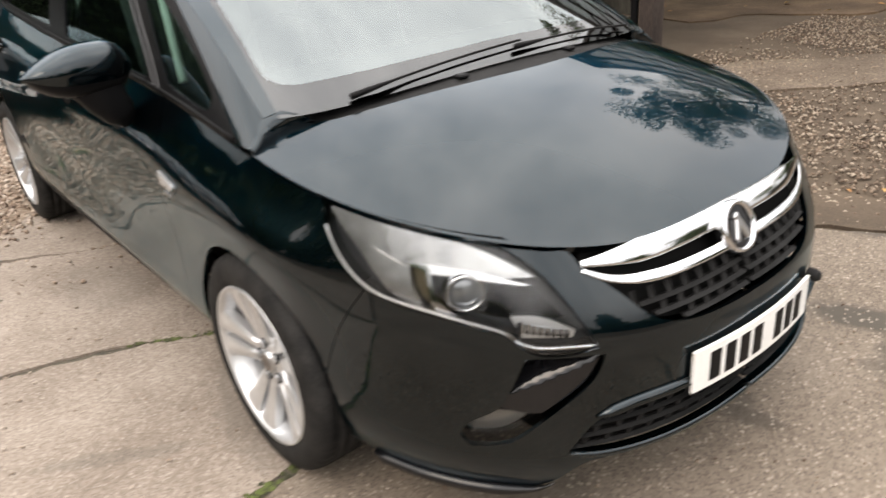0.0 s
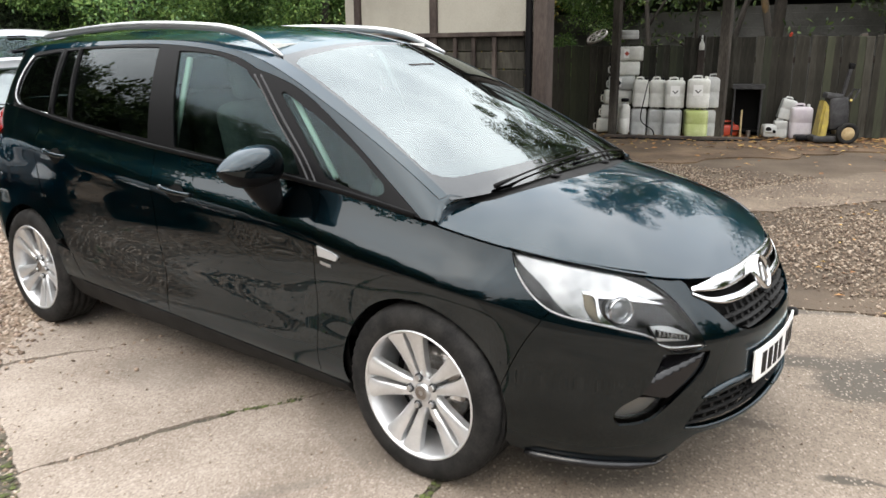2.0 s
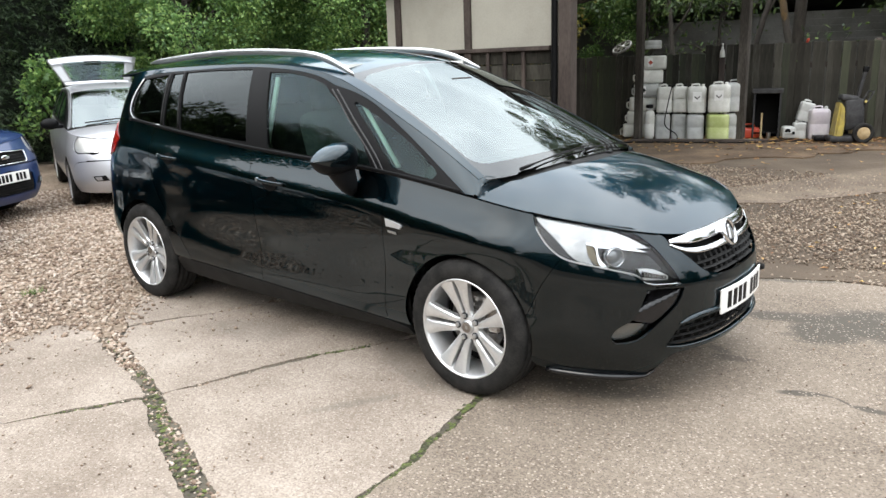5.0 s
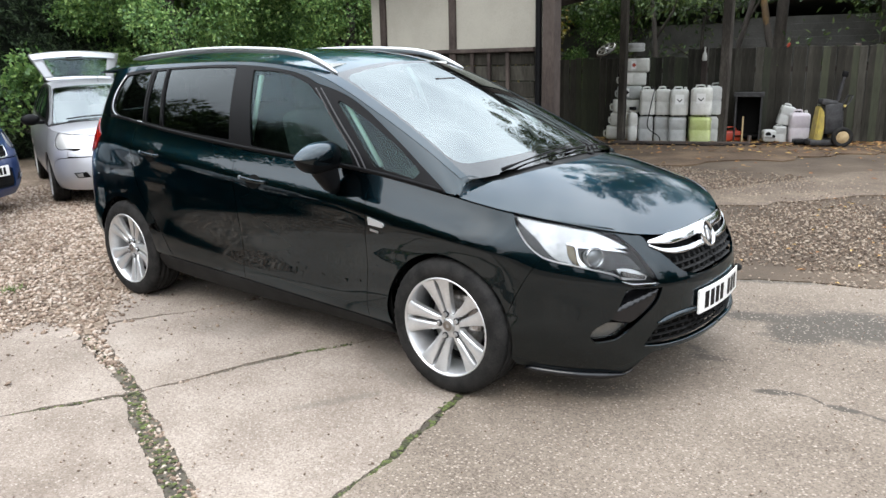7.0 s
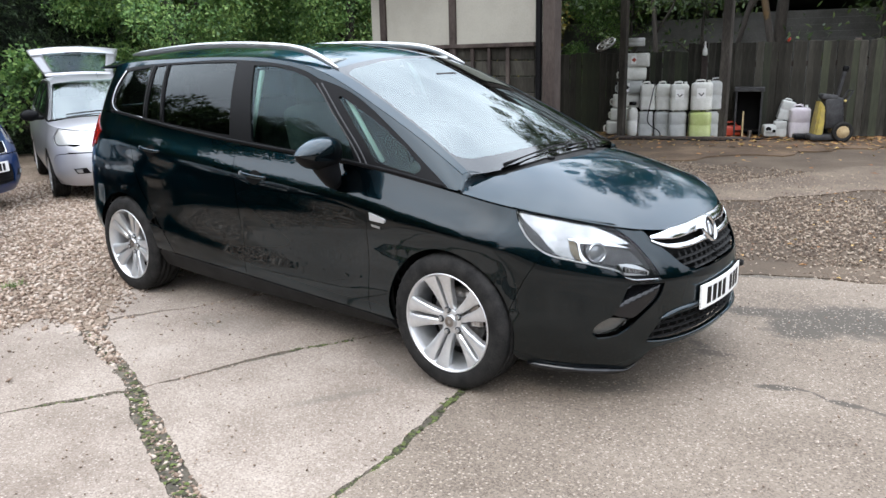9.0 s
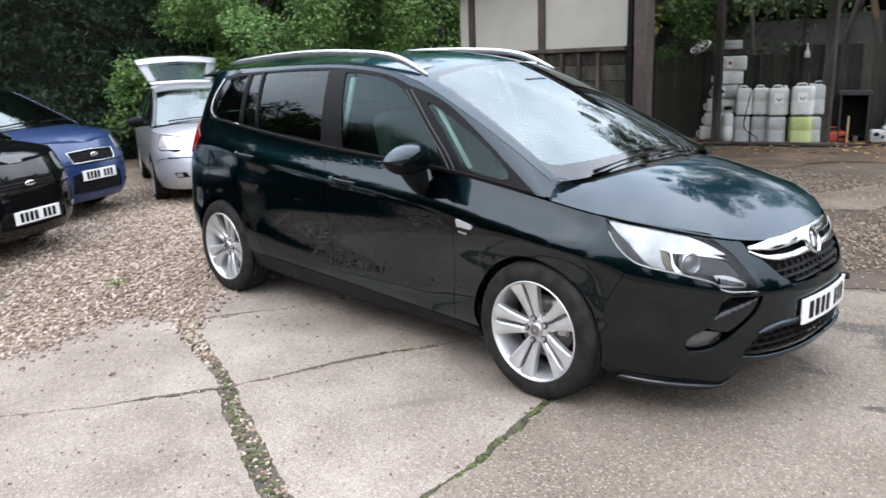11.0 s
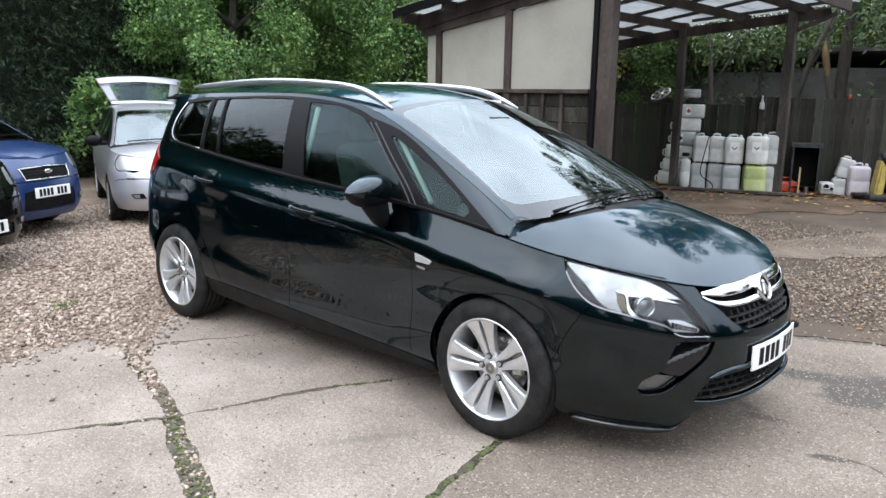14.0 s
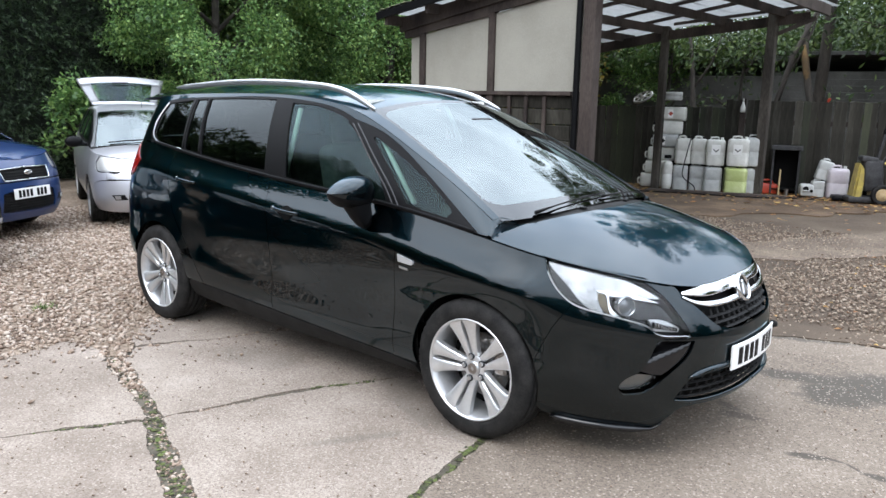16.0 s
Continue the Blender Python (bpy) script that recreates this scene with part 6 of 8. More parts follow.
for src, x, y, rz, s in ((t12, -17.8, -4.6, 10, 1.2), (t12, -12.8, -11.2, 100, 1.08), (t12, -8.8, -10.4, 300, 0.8), (t12, -17, -12.0, 210, 1.25), (t12, -9.0, -13.6, 170, 0.9), (t12, -12.0, -16.5, 20, 1.15), (t12, -5.0, -16.0, 260, 0.85), (t12, -18.5, -8.5, 77, 1.3), (t12, -1.0, -19.0, 20, 0.95),
                         # this right-hand ring is added unseen, to darken what the bodywork mirrors
                         (t12, 7, -26, 300, 0.9), (t12, 14, -24, 20, 0.9), (t12, 20, -18, 80, 0.85), (t12, 24, -9, 130, 0.85), (t12, 25, 0, 130, 0.85), (t12, 20, 8, 200, 0.85), (t12, 14, 14, 250, 0.9), (t8, 8.6, 16.5, 60, 0.9),
                         (t10, 2.0, 20, 90, 1.0), (t4, -16.5, 3.5, 10, 1.1), (t2, -11.8, 11.5, 80, 1.0), (t2, -7.2, 14.2, 200, 0.9), (t1, -14.2, 6.0, 120, 1.1), (t9, -3.9, 13.3, 100, 1.0), (t9, -0.6, 13.2, 210, 1.1), (t9, 2.2, 14.0, 300, 1.0), (t9, 0.9, 12.6, 30, 0.95)):
    c = copy_thing(src, pose(x, y, 0, 0, 0, rz))
    c.scale = (s, s, s)

# added low hedge all round, far off, so the reflections show no gaps
bound = thing("boundary_hedge", pose(0, 0, 0), "low mixed green hedge added all round to close the reflections", "hedge")
rg = np.random.default_rng(39)
a = rg.uniform(radians(98), radians(395), 36000)
h = 2.2 + 2.6 * (a < radians(172)) + 0.9 * np.sin(a * 9) * np.sin(a * 4 + 1) + 0.5 * np.sin(a * 31)
r = 27 + rg.uniform(-0.8, 0.0, len(a))
bc = np.stack([r * np.cos(a) * 1.0 - 1, r * np.sin(a), rg.uniform(0, 1, len(a)) ** 0.8 * h], -1)
leaves("foliage", bc, rg, (0.2, 0.36), (0.11, 0.2), LEAF_DARK, bound, "small mixed leaves", droop=0.2)
# dark wall behind the leaves, its colour stands for shade inside the hedge
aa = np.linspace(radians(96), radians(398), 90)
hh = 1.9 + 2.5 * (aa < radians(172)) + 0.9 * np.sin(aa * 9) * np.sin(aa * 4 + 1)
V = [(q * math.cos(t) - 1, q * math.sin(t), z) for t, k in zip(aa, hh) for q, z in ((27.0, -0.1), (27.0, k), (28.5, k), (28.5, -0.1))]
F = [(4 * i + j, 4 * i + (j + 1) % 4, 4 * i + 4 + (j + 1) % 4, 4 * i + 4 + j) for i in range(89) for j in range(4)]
mesh_object("core", V, F, material("far_hedge_shade", (0.012, 0.018, 0.008), 0.95), bound, smooth=False)

# conifer hedge
hedge = thing("conifer_hedge", pose(0, 0, 0), "tall dense dark green conifer hedge along the yard", "hedge")
HEDGE = [(-12.6, -4.2), (-12.2, -1.0), (-11.9, 2.4), (-11.3, 4.2)]
rg = np.random.default_rng(40)
hp = along(HEDGE, 14000, rg, 0.0)
hz = rg.uniform(0.05, 6.2, len(hp))
wav = np.array([noise.noise(Vector((p[1] * 0.9, z * 0.7, 2))) * 0.35 + noise.noise(Vector((p[1] * 2.6, z * 2.2, 7))) * 0.22 for p, z in zip(hp, hz)])
hc = np.stack([hp[:, 0] + wav + rg.uniform(-0.32, 0.05, len(hp)), hp[:, 1], hz], -1)
fan = 8
hd = np.repeat(rg.normal(0, 0.7, (len(hc), 3)) + np.array([1.3, 0, -0.15]), fan, 0)
hd /= np.linalg.norm(hd, axis=1)[:, None]
hc = np.repeat(hc, fan, 0) + hd * rg.uniform(-0.06, 0.10, (len(hd), 1))
leaves("foliage", hc, rg, (0.06, 0.125), (0.014, 0.028), CONIFER, hedge, "dark feathery sprays", droop=0.25, out=hd * 2.6)
# plain dark box behind the sprays, coloured as the hedge's inner shade
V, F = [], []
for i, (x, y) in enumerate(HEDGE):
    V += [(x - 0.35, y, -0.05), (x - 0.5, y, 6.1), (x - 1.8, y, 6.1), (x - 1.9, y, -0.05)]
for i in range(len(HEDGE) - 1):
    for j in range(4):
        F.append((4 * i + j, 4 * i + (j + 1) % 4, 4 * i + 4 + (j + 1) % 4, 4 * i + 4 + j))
mesh_object("core", V, F, material("hedge_shade", (0.010, 0.015, 0.009), 0.95), hedge, "dark inner sheet standing for the shade between sprays", smooth=False)

# ---- fence, shelter, sheds ----
WOOD = varied(material("weathered_boards", (0.05, 0.042, 0.034), 0.85, Specular_IOR_Level=0.2), [(0.013, 0.012, 0.0095), (0.030, 0.028, 0.0225), (0.060, 0.057, 0.047)], 3, 6, 40, 0.5, 0.006, pieces=0.2, stretch=(1, 1, 0.2))
GREENWOOD = varied(material("algae_boards", (0.05, 0.055, 0.03), 0.85), [(0.013, 0.015, 0.009), (0.026, 0.03, 0.016), (0.045, 0.049, 0.027)], 3, 6, 40, 0.5, 0.006, pieces=0.2, stretch=(1, 1, 0.2))
TIMBER = varied(material("dark_stained_timber", (0.04, 0.03, 0.026), 0.75, Specular_IOR_Level=0.25), [(0.022, 0.017, 0.015), (0.05, 0.038, 0.033), (0.075, 0.06, 0.052)], 2.5, 6, 60, 0.35, 0.005, pieces=0.2, stretch=(1, 1, 0.3))
GREYPOST = varied(material("weathered_grey_post", (0.08, 0.072, 0.062), 0.85, Specular_IOR_Level=0.2), [(0.030, 0.026, 0.022), (0.065, 0.057, 0.049), (0.115, 0.104, 0.09)], 3, 6, 60, 0.4, 0.005, stretch=(1, 1, 0.2))
RENDER = varied(material("cream_board", (0.6, 0.57, 0.48), 0.85), [(0.24, 0.228, 0.195), (0.31, 0.298, 0.255), (0.36, 0.345, 0.298)], 1.1, 8, 60, 0.12, 0.003, spread=(0.2, 0.8))
SHEET = varied(material("translucent_roof_sheet", (0.5, 0.5, 0.48), 0.45), [(0.28, 0.28, 0.25), (0.52, 0.53, 0.52)], 3, 6, 40, 0.0)
_p = SHEET.node_tree.nodes["Principled BSDF"]
_t, _m = add(SHEET, "ShaderNodeBsdfTranslucent"), add(SHEET, "ShaderNodeMixShader")
_t.inputs["Color"].default_value = (0.24, 0.25, 0.25, 1)
_m.inputs[0].default_value = 0.65
link(SHEET, _p.outputs[0], _m.inputs[1])
link(SHEET, _t.outputs[0], _m.inputs[2])
link(SHEET, _m.outputs[0], SHEET.node_tree.nodes["Material Output"].inputs["Surface"])
GREYWALL = varied(material("grey_shed_wall", (0.3, 0.3, 0.29), 0.85), [(0.07, 0.07, 0.065), (0.13, 0.13, 0.125)], 1.5, 7, 40, 0.3, 0.005)
SLATE = varied(material("dark_shed_roof", (0.06, 0.06, 0.06), 0.8), [(0.035, 0.035, 0.035), (0.09, 0.09, 0.085)], 3, 6, 40, 0.4, 0.01)


def fence_y(x):
    return 10.05 + 0.262 * (x + 5.43)


fence = thing("board_fence", pose(0, 0, 0), "tall weathered dark wooden fence of upright boards", "fence", kind="structure")
rg = np.random.default_rng(50)
ang = math.degrees(math.atan(0.262))
board_meshes = []
for k in range(6):
    bm = box((0.118, 0.018, 1.0), pose(0, 0, 0.5), 0.003)
    for v in bm.verts:
        v.co.x += 0.004 * math.sin(7 * v.co.z + k)
        if v.co.z > 0.9:
            v.co.z += rg.uniform(-0.01, 0.01)
    me = bpy.data.meshes.new("board")
    bm.to_mesh(me)
    bm.free()
    me.materials.append(GREENWOOD if k < 2 else WOOD)
    board_meshes.append(me)
x = -7.6
while x < 7.5:
    left = x < -3.2
    h = (1.50 if left else 1.62) + rg.uniform(-0.02, 0.02)
    b = new("board", board_meshes[int(rg.integers(0, 3)) if left else int(rg.integers(2, 6)) if rg.random() < 0.9 else 1])
    b.parent = fence
    b.matrix_basis = Matrix.Translation((x, fence_y(x) + 0.014 * (int(x * 50) % 2), 0.0)) @ Matrix.Rotation(radians(ang + rg.uniform(-2, 2)), 4, "Z") @ Matrix.Rotation(radians(rg.uniform(-0.7, 0.7)), 4, "Y") @ Matrix.Diagonal((1, 1, h, 1))
    x += 0.113
for x in (-7.3, -4.9, -2.95, -0.6, 1.8, 4.2, 6.6):
    part("fence_post", box((0.10, 0.10, 1.66), pose(x, fence_y(x) - 0.07 if x == -2.95 else fence_y(x) + 0.08, 0.83, 0, 0, ang), 0.008), TIMBER, fence)
for z in (0.35, 1.25):
    part("fence_rail", box((15.0, 0.06, 0.09), pose(0, fence_y(0) + 0.06, z, 0, 0, ang), 0.006), TIMBER, fence)

ROOF = lambda x: 2.62 + 0.155 * (x + 5.6)
shelter = thing("open_shelter", pose(0, 0, 0), "dark timber lean-to shelter with cream boarded side and clear roof sheets", "shelter")
AX, AY = -2.385, 4.165
WALLY = lambda x: AY + 0.073 * (AX - x)
for x, y, w, zt in ((AX, AY, 0.155, ROOF(AX)), (-3.84, 4.27, 0.10, ROOF(-3.84)), (-5.08, 4.36, 0.10, ROOF(-5.08)), (-3.98, 9.43, 0.12, ROOF(-3.98)), (-2.45, 10.28, 0.15, ROOF(-2.45)), (-5.5, 9.2, 0.12, ROOF(-5.5))):
    part("post", box((w, w, zt), pose(x, y, zt / 2), 0.008), TIMBER if y < 9 else GREYPOST, shelter)
part("downpipe", tube((AX - 0.135, AY - 0.06, 0.0), (AX - 0.135, AY - 0.06, 3.0), 0.036, n=14), BLACK, shelter, "black plastic downpipe")
for x0, x1, lb in ((-3.79, -2.47, 1), (-5.03, -3.89, 1), (-5.32, -5.13, 1)):
    V = []
    for yy in (-0.012, 0.012):
        V += [(x0, WALLY(x0) + yy, 1.66), (x1, WALLY(x1) + yy, 1.66), (x1, WALLY(x1) + yy, ROOF(x1) - 0.30), (x0, WALLY(x0) + yy, ROOF(x0) - 0.30)]
    mesh_object("wall_board", V, [(0, 1, 2, 3), (7, 6, 5, 4), (0, 4, 5, 1), (1, 5, 6, 2), (2, 6, 7, 3), (3, 7, 4, 0)], RENDER, shelter, "cream painted board", smooth=False)
    V = []
    for yy in (-0.03, 0.03):
        V += [(x0 - 0.1, WALLY(x0) + yy - 0.02, ROOF(x0) - 0.30), (x1 + 0.1, WALLY(x1) + yy - 0.02, ROOF(x1) - 0.30), (x1 + 0.1, WALLY(x1) + yy - 0.02, ROOF(x1) - 0.02), (x0 - 0.1, WALLY(x0) + yy - 0.02, ROOF(x0) - 0.02)]
    mesh_object("wall_plate", V, [(0, 1, 2, 3), (7, 6, 5, 4), (0, 4, 5, 1), (1, 5, 6, 2), (2, 6, 7, 3), (3, 7, 4, 0)], TIMBER, shelter, smooth=False)
part("sill_rail", box((2.72, 0.07, 0.05), pose(-3.95, WALLY(-3.95) - 0.03, 1.64, 0, 0, -4.2), 0.006), TIMBER, shelter)
for k in range(9):
    z = 0.09 + 0.183 * k
    part("lower_board", box((2.68, 0.025, 0.17), pose(-3.95, WALLY(-3.95) + 0.012 * (k % 2), z, 6, 0, -4.2), 0.003), WOOD, shelter)
for x in (-2.98, -3.26, -3.52, -4.15, -4.45, -4.75):
    part("batten", box((0.045, 0.03, 1.6), pose(x, WALLY(x) - 0.035, 0.81), 0.003), TIMBER, shelter)


def sloped_beam(name, a, b, w, h, mat, parent):
    v, f = sweep([a, b], [(-w / 2, -h / 2), (w / 2, -h / 2), (w / 2, h / 2), (-w / 2, h / 2)])
    return mesh_object(name, v, f, mat, parent, smooth=False)


XR = -1.78
sloped_beam("beam", (-5.55, 9.25, ROOF(-5.55) - 0.16), (-3.98, 9.42, ROOF(-3.98) - 0.16), 0.07, 0.16, TIMBER, shelter)
sloped_beam("beam", (-3.98, 9.42, ROOF(-3.98) - 0.16), (-1.95, 10.56, ROOF(-1.95) - 0.16), 0.07, 0.16, TIMBER, shelter)
sloped_beam("beam", (-5.5, WALLY(-5.5) - 0.05, ROOF(-5.5) - 0.10), (XR, WALLY(XR) - 0.05, ROOF(XR) - 0.10), 0.07, 0.18, TIMBER, shelter)
for x in (-5.48, -4.75, -4.05, -3.15, -2.3, XR):
    yb = 9.4 if x < -3.98 else 9.42 + (x + 3.98) * 0.56
    sloped_beam("rafter", (x, 4.03, ROOF(x) - 0.05), (x, yb + 0.35, ROOF(x) - 0.05), 0.055, 0.13 if x != XR else 0.17, TIMBER, shelter)
for y in (4.6, 5.7, 6.8, 7.9, 8.9):
    sloped_beam("purlin", (-5.5, y, ROOF(-5.5) + 0.03), (XR, y, ROOF(XR) + 0.03), 0.05, 0.05, TIMBER, shelter)
sloped_beam("brace", (-2.37, 10.30, 2.75), (-1.85, 10.55, ROOF(-1.85) - 0.2), 0.06, 0.07, TIMBER, shelter)
sloped_beam("purlin", (-3.9, 9.55, ROOF(-3.9) + 0.03), (XR, 10.75, ROOF(XR) + 0.03), 0.05, 0.05, TIMBER, shelter)
for k in range(6):
    x0, x1 = -5.6 + 0.637 * k, -5.6 + 0.637 * k + 0.655
    n = 20
    V, F = [], []
    for i in range(n + 1):
        x = x0 + (x1 - x0) * i / n
        for y in (4.0 + 0.02 * (k % 2), 10.3 + (0.56 * max(0, x + 3.98))):
            V.append((x, y, ROOF(x) + 0.075 + 0.010 * math.sin(2 * math.pi * i / 4) + 0.004 * (k % 2)))
    F = [(2 * i, 2 * i + 2, 2 * i + 3, 2 * i + 1) for i in range(n)]
    mesh_object("roof_sheet", V, F, SHEET, shelter, "clear corrugated sheet, dirty with moss")
rg = np.random.default_rng(60)
mp = np.stack([rg.uniform(-5.55, -2.4, 500), 4.01 + np.abs(rg.normal(0, 0.06, 500))], -1)
cl = clumps("roof_moss", mp, (0.02, 0.06), MOSS, "moss on the roof edge", 12, z=0.0)
for v in cl.data.vertices:
    v.co.z += ROOF(v.co.x) + 0.085

sloped_beam("gutter", (-5.6, 3.985, ROOF(-5.6) + 0.015), (XR, 3.985, ROOF(XR) + 0.015), 0.05, 0.09, BLACK, shelter)

shed = thing("grey_shed", pose(-6.4, 15.4, 0, 0, 0, 12), "long grey rendered shed with a dark roof behind the fence", "shed")
part("wall", box((5.2, 3.0, 2.2), pose(0, 0, 1.1), 0.02), GREYWALL, shed)
part("roof", box((5.6, 3.5, 0.10), pose(0, 0, 2.32, -8, 0, 0), 0.01), SLATE, shed)
siding = thing("boarded_outbuilding", pose(-2.6, 16.0, 0, 0, 0, 14), "pale grey outbuilding of horizontal boards behind the fence", "shed")
for k in range(16):
    part("board", box((3.4, 0.03, 0.15), pose(0, -1.2 + 0.008 * (k % 2), 0.1 + 0.14 * k, 7, 0, 0), 0.003), GREYWALL, siding)
part("wall", box((3.36, 2.3, 2.3), pose(0, 0, 1.15)), GREYWALL, siding)
part("roof", box((3.8, 2.9, 0.09), pose(0, 0, 2.42, -10, 0, 0), 0.01), SLATE, siding)


# ---- the other parked cars: upright hatchbacks ----
HSTA = (-3.6, -3.0, -2.55, -1.8, -1.0, -0.4, 0.0, 0.4, 0.8, 1.25)
HATCH = Shell(HSTA, [
    (0.26, 0.25, 0.23, 0.20, 0.19, 0.19, 0.19, 0.19, 0.19, 0.19),
    (0.38, 0.36, 0.33, 0.31, 0.30, 0.30, 0.30, 0.30, 0.29, 0.29),
    (0.58, 0.57, 0.56, 0.54, 0.52, 0.51, 0.50, 0.49, 0.48, 0.47),
    (0.84, 0.84, 0.83, 0.81, 0.79, 0.77, 0.74, 0.71, 0.68, 0.66),
    (1.07, 1.07, 1.06, 1.03, 1.0, 0.975, 0.95, 0.905, 0.86, 0.83)],
    [(0.75, 0.76, 0.76, 0.76, 0.76), (0.82, 0.82, 0.82, 0.82, 0.82), (0.845, 0.85, 0.85, 0.845, 0.84), (0.83, 0.845, 0.845, 0.84, 0.83), (0.76, 0.785, 0.79, 0.785, 0.78)],
    front=[(0.74, 2.9), (0.79, 2.9), (0.80, 2.9), (0.76, 2.9), (0.66, 2.9)], rear=[(0.58, 3.2), (0.62, 3.2), (0.62, 3.2), (0.58, 3.2), (0.50, 3.2)], tail_x=-2.55, u_front=1.25, u_tail=1.05)
HCABIN = Cabin(HATCH, (-3.1, -2.5, -1.8, -1.2, -0.85, -0.5, -0.15, 0.05), (0.555, 0.575, 0.59, 0.60, 0.61, 0.655, 0.71, 0.74), (1.40, 1.44, 1.455, 1.44, 1.395, 1.245, 1.06, 0.955), tail=(0.42, 3.0))
_hu = np.linspace(0, 1.25, 400)
HX, HY, HZ = HATCH.curve(4, _hu)
HRIDGE = spline((0.0, 0.2, 0.4, 0.55, 0.66), (1.03, 1.0, 0.955, 0.90, 0.83))


def h_bonnet(x, y):
    xs = np.clip(x, 0, HX[-1])
    ye, ze = np.maximum(np.interp(xs, HX, HY), 0.01), np.interp(xs, HX, HZ)
    t = np.clip(np.abs(y) / ye, 0, 1)
    return np.stack([x + 0 * y, y + 0 * x, ze + (HRIDGE(xs) - ze) * (1 - t ** 2.6)], -1)


def h_roof(x, y):
    xs = np.clip(x, -3.0, -0.7)
    t = np.clip(np.abs(y) / HCABIN.y(xs), 0, 1)
    return np.stack([x + 0 * y, y + 0 * x, HCABIN.z(xs) + 0.05 * (1 - t ** 2.4)], -1)


def h_screen(a, b):
    s, t = a / 0.9, b / 0.68
    u = 0.0 - 0.86 * s
    x, y, z = u, HCABIN.y(u), HCABIN.z(u)
    xc, zc = 0.12 - 0.9 * s, 1.015 + 0.425 * s + 0.02 * np.sin(np.pi * np.clip(s, 0, 1))
    f = 1 - np.abs(t) ** 2.4
    return np.stack([x + (xc - x) * f, y * t, z + (zc - z) * f], -1)


def mid_h(p):
    return p[:, 0] > 1.2499


def hatchback(m, paint, label, first_wheel, upper_bumper=None, tailgate=False, lip_grille=True, plate_z=0.50, badge_z=0.745, air_top=0.46):
    car = thing("hatchback", m, label, "car", "parked cars along the hedge")
    sh, cb = HATCH.at, HCABIN.at
    one = (-1, 1)
    fa, ra = (0.0, 0.30, 0.335), (-2.49, 0.30, 0.335)

    def tl(u0, u1, dz=-0.004, n=8):
        u = np.linspace(u0, u1, n)
        return list(zip(u, HATCH.z[4](u) + dz))
    g1 = [(-0.45, 0.972), (-0.43, 0.7), (-0.44, 0.27)]
    g2 = [(-1.36, 1.01), (-1.34, 0.7), (-1.36, 0.27)]
    g3 = [(-2.12, 1.036), (-2.14, 0.85), (-2.10, 0.6), (-2.145, 0.30)]
    lamp_rear = [(0.60, 0.70), (0.42, 0.72), (0.38, 0.80), (0.42, 0.895)]
    gtop, gbot = badge_z + 0.05, badge_z - 0.07
    for s in one:
        panel("front_wing", sh, loop([g1, [g1[-1], (-0.334, 0.27)], arch(*fa, 185, 12), [(0.3277, 0.37), (0.42, 0.56), (0.60, 0.60)], [(0.60, 0.60), (0.60, 0.70)], lamp_rear, tl(0.42, -0.45)]), paint, car, sides=(s,))
        panel("front_door", sh, loop([g1[::-1], tl(-0.45, -1.36), g2, [g2[-1], g1[-1]]]), paint, car, sides=(s,))
        panel("rear_door", sh, loop([g2[::-1], tl(-1.36, -2.12), g3, [g3[-1], g2[-1]]]), paint, car, sides=(s,))
        panel("rear_quarter", sh, loop([g3, [g3[-1], (-2.155, 0.30)], arch(*ra, 0, 178), [(-2.825, 0.31), (-2.9, 0.27)], [(-2.9, 0.27), (-3.6, 0.28)], [(-3.6, 0.28), (-3.6, 1.06)], tl(-3.6, -2.12)]), paint, car, sides=(s,))
        panel("sill", sh, loop([[(-0.34, 0.265), (-2.15, 0.265)], [(-2.15, 0.265), (-2.14, 0.205)], [(-2.14, 0.205), (-0.34, 0.195)], [(-0.34, 0.195), (-0.34, 0.265)]]), BLACK, car, sides=(s,))
        o = loop([lamp_rear, tl(0.42, 0.70, n=5), [tl(0.70, 0.70)[0], (0.76, 0.73), (0.74, 0.70)], [(0.74, 0.70), (0.60, 0.70)]])
        lamp = panel("headlamp", sh, o, LENSGLASS, car, sides=(s,), lift=0.003, fold=0, label="clear upright headlamp")
        panel("lamp_bowl", lambda u, z: sh(u, z) - np.stack([0.014 + 0 * u, 0.014 + 0 * u, 0 * u], -1), o, LAMP_SILVER, lamp, sides=(s,), gap=0.008, fold=0.0)
        fo = loop([[(0.66, 0.42), (0.80, 0.43)], [(0.80, 0.43), (0.84, 0.36)], [(0.84, 0.36), (0.70, 0.355)], [(0.70, 0.355), (0.66, 0.42)]])
        panel("fog_recess", sh, fo, BLACK, car, sides=(s,), lift=0.003, fold=0.01)
        fi = loop([[(0.685, 0.41), (0.755, 0.415)], [(0.755, 0.415), (0.765, 0.37)], [(0.765, 0.37), (0.71, 0.366)], [(0.71, 0.366), (0.685, 0.41)]])
        panel("fog_lamp", sh, fi, SATIN, car, sides=(s,), lift=0.008, fold=0.006)
        ft = [(-2.72, 1.40), (-2.2, 1.425), (-1.7, 1.43), (-1.2, 1.413), (-0.9, 1.35)]
        ff = [(-0.9, 1.35), (-0.6, 1.235), (-0.3, 1.09), (-0.12, 0.985)]

        def rl(a, b, n=12):
            u = np.linspace(a, b, n)
            return list(zip(u, HCABIN.z(u)))
        panel("roof_pillar", cb, loop([ft, ff, [(-0.12, 0.985), (-0.02, 0.962)], rl(-0.02, -0.9), rl(-0.9, -2.9), [(-2.9, float(HCABIN.z(-2.9))), (-2.72, 1.40)]]), paint, car, sides=(s,), gap=0.001)
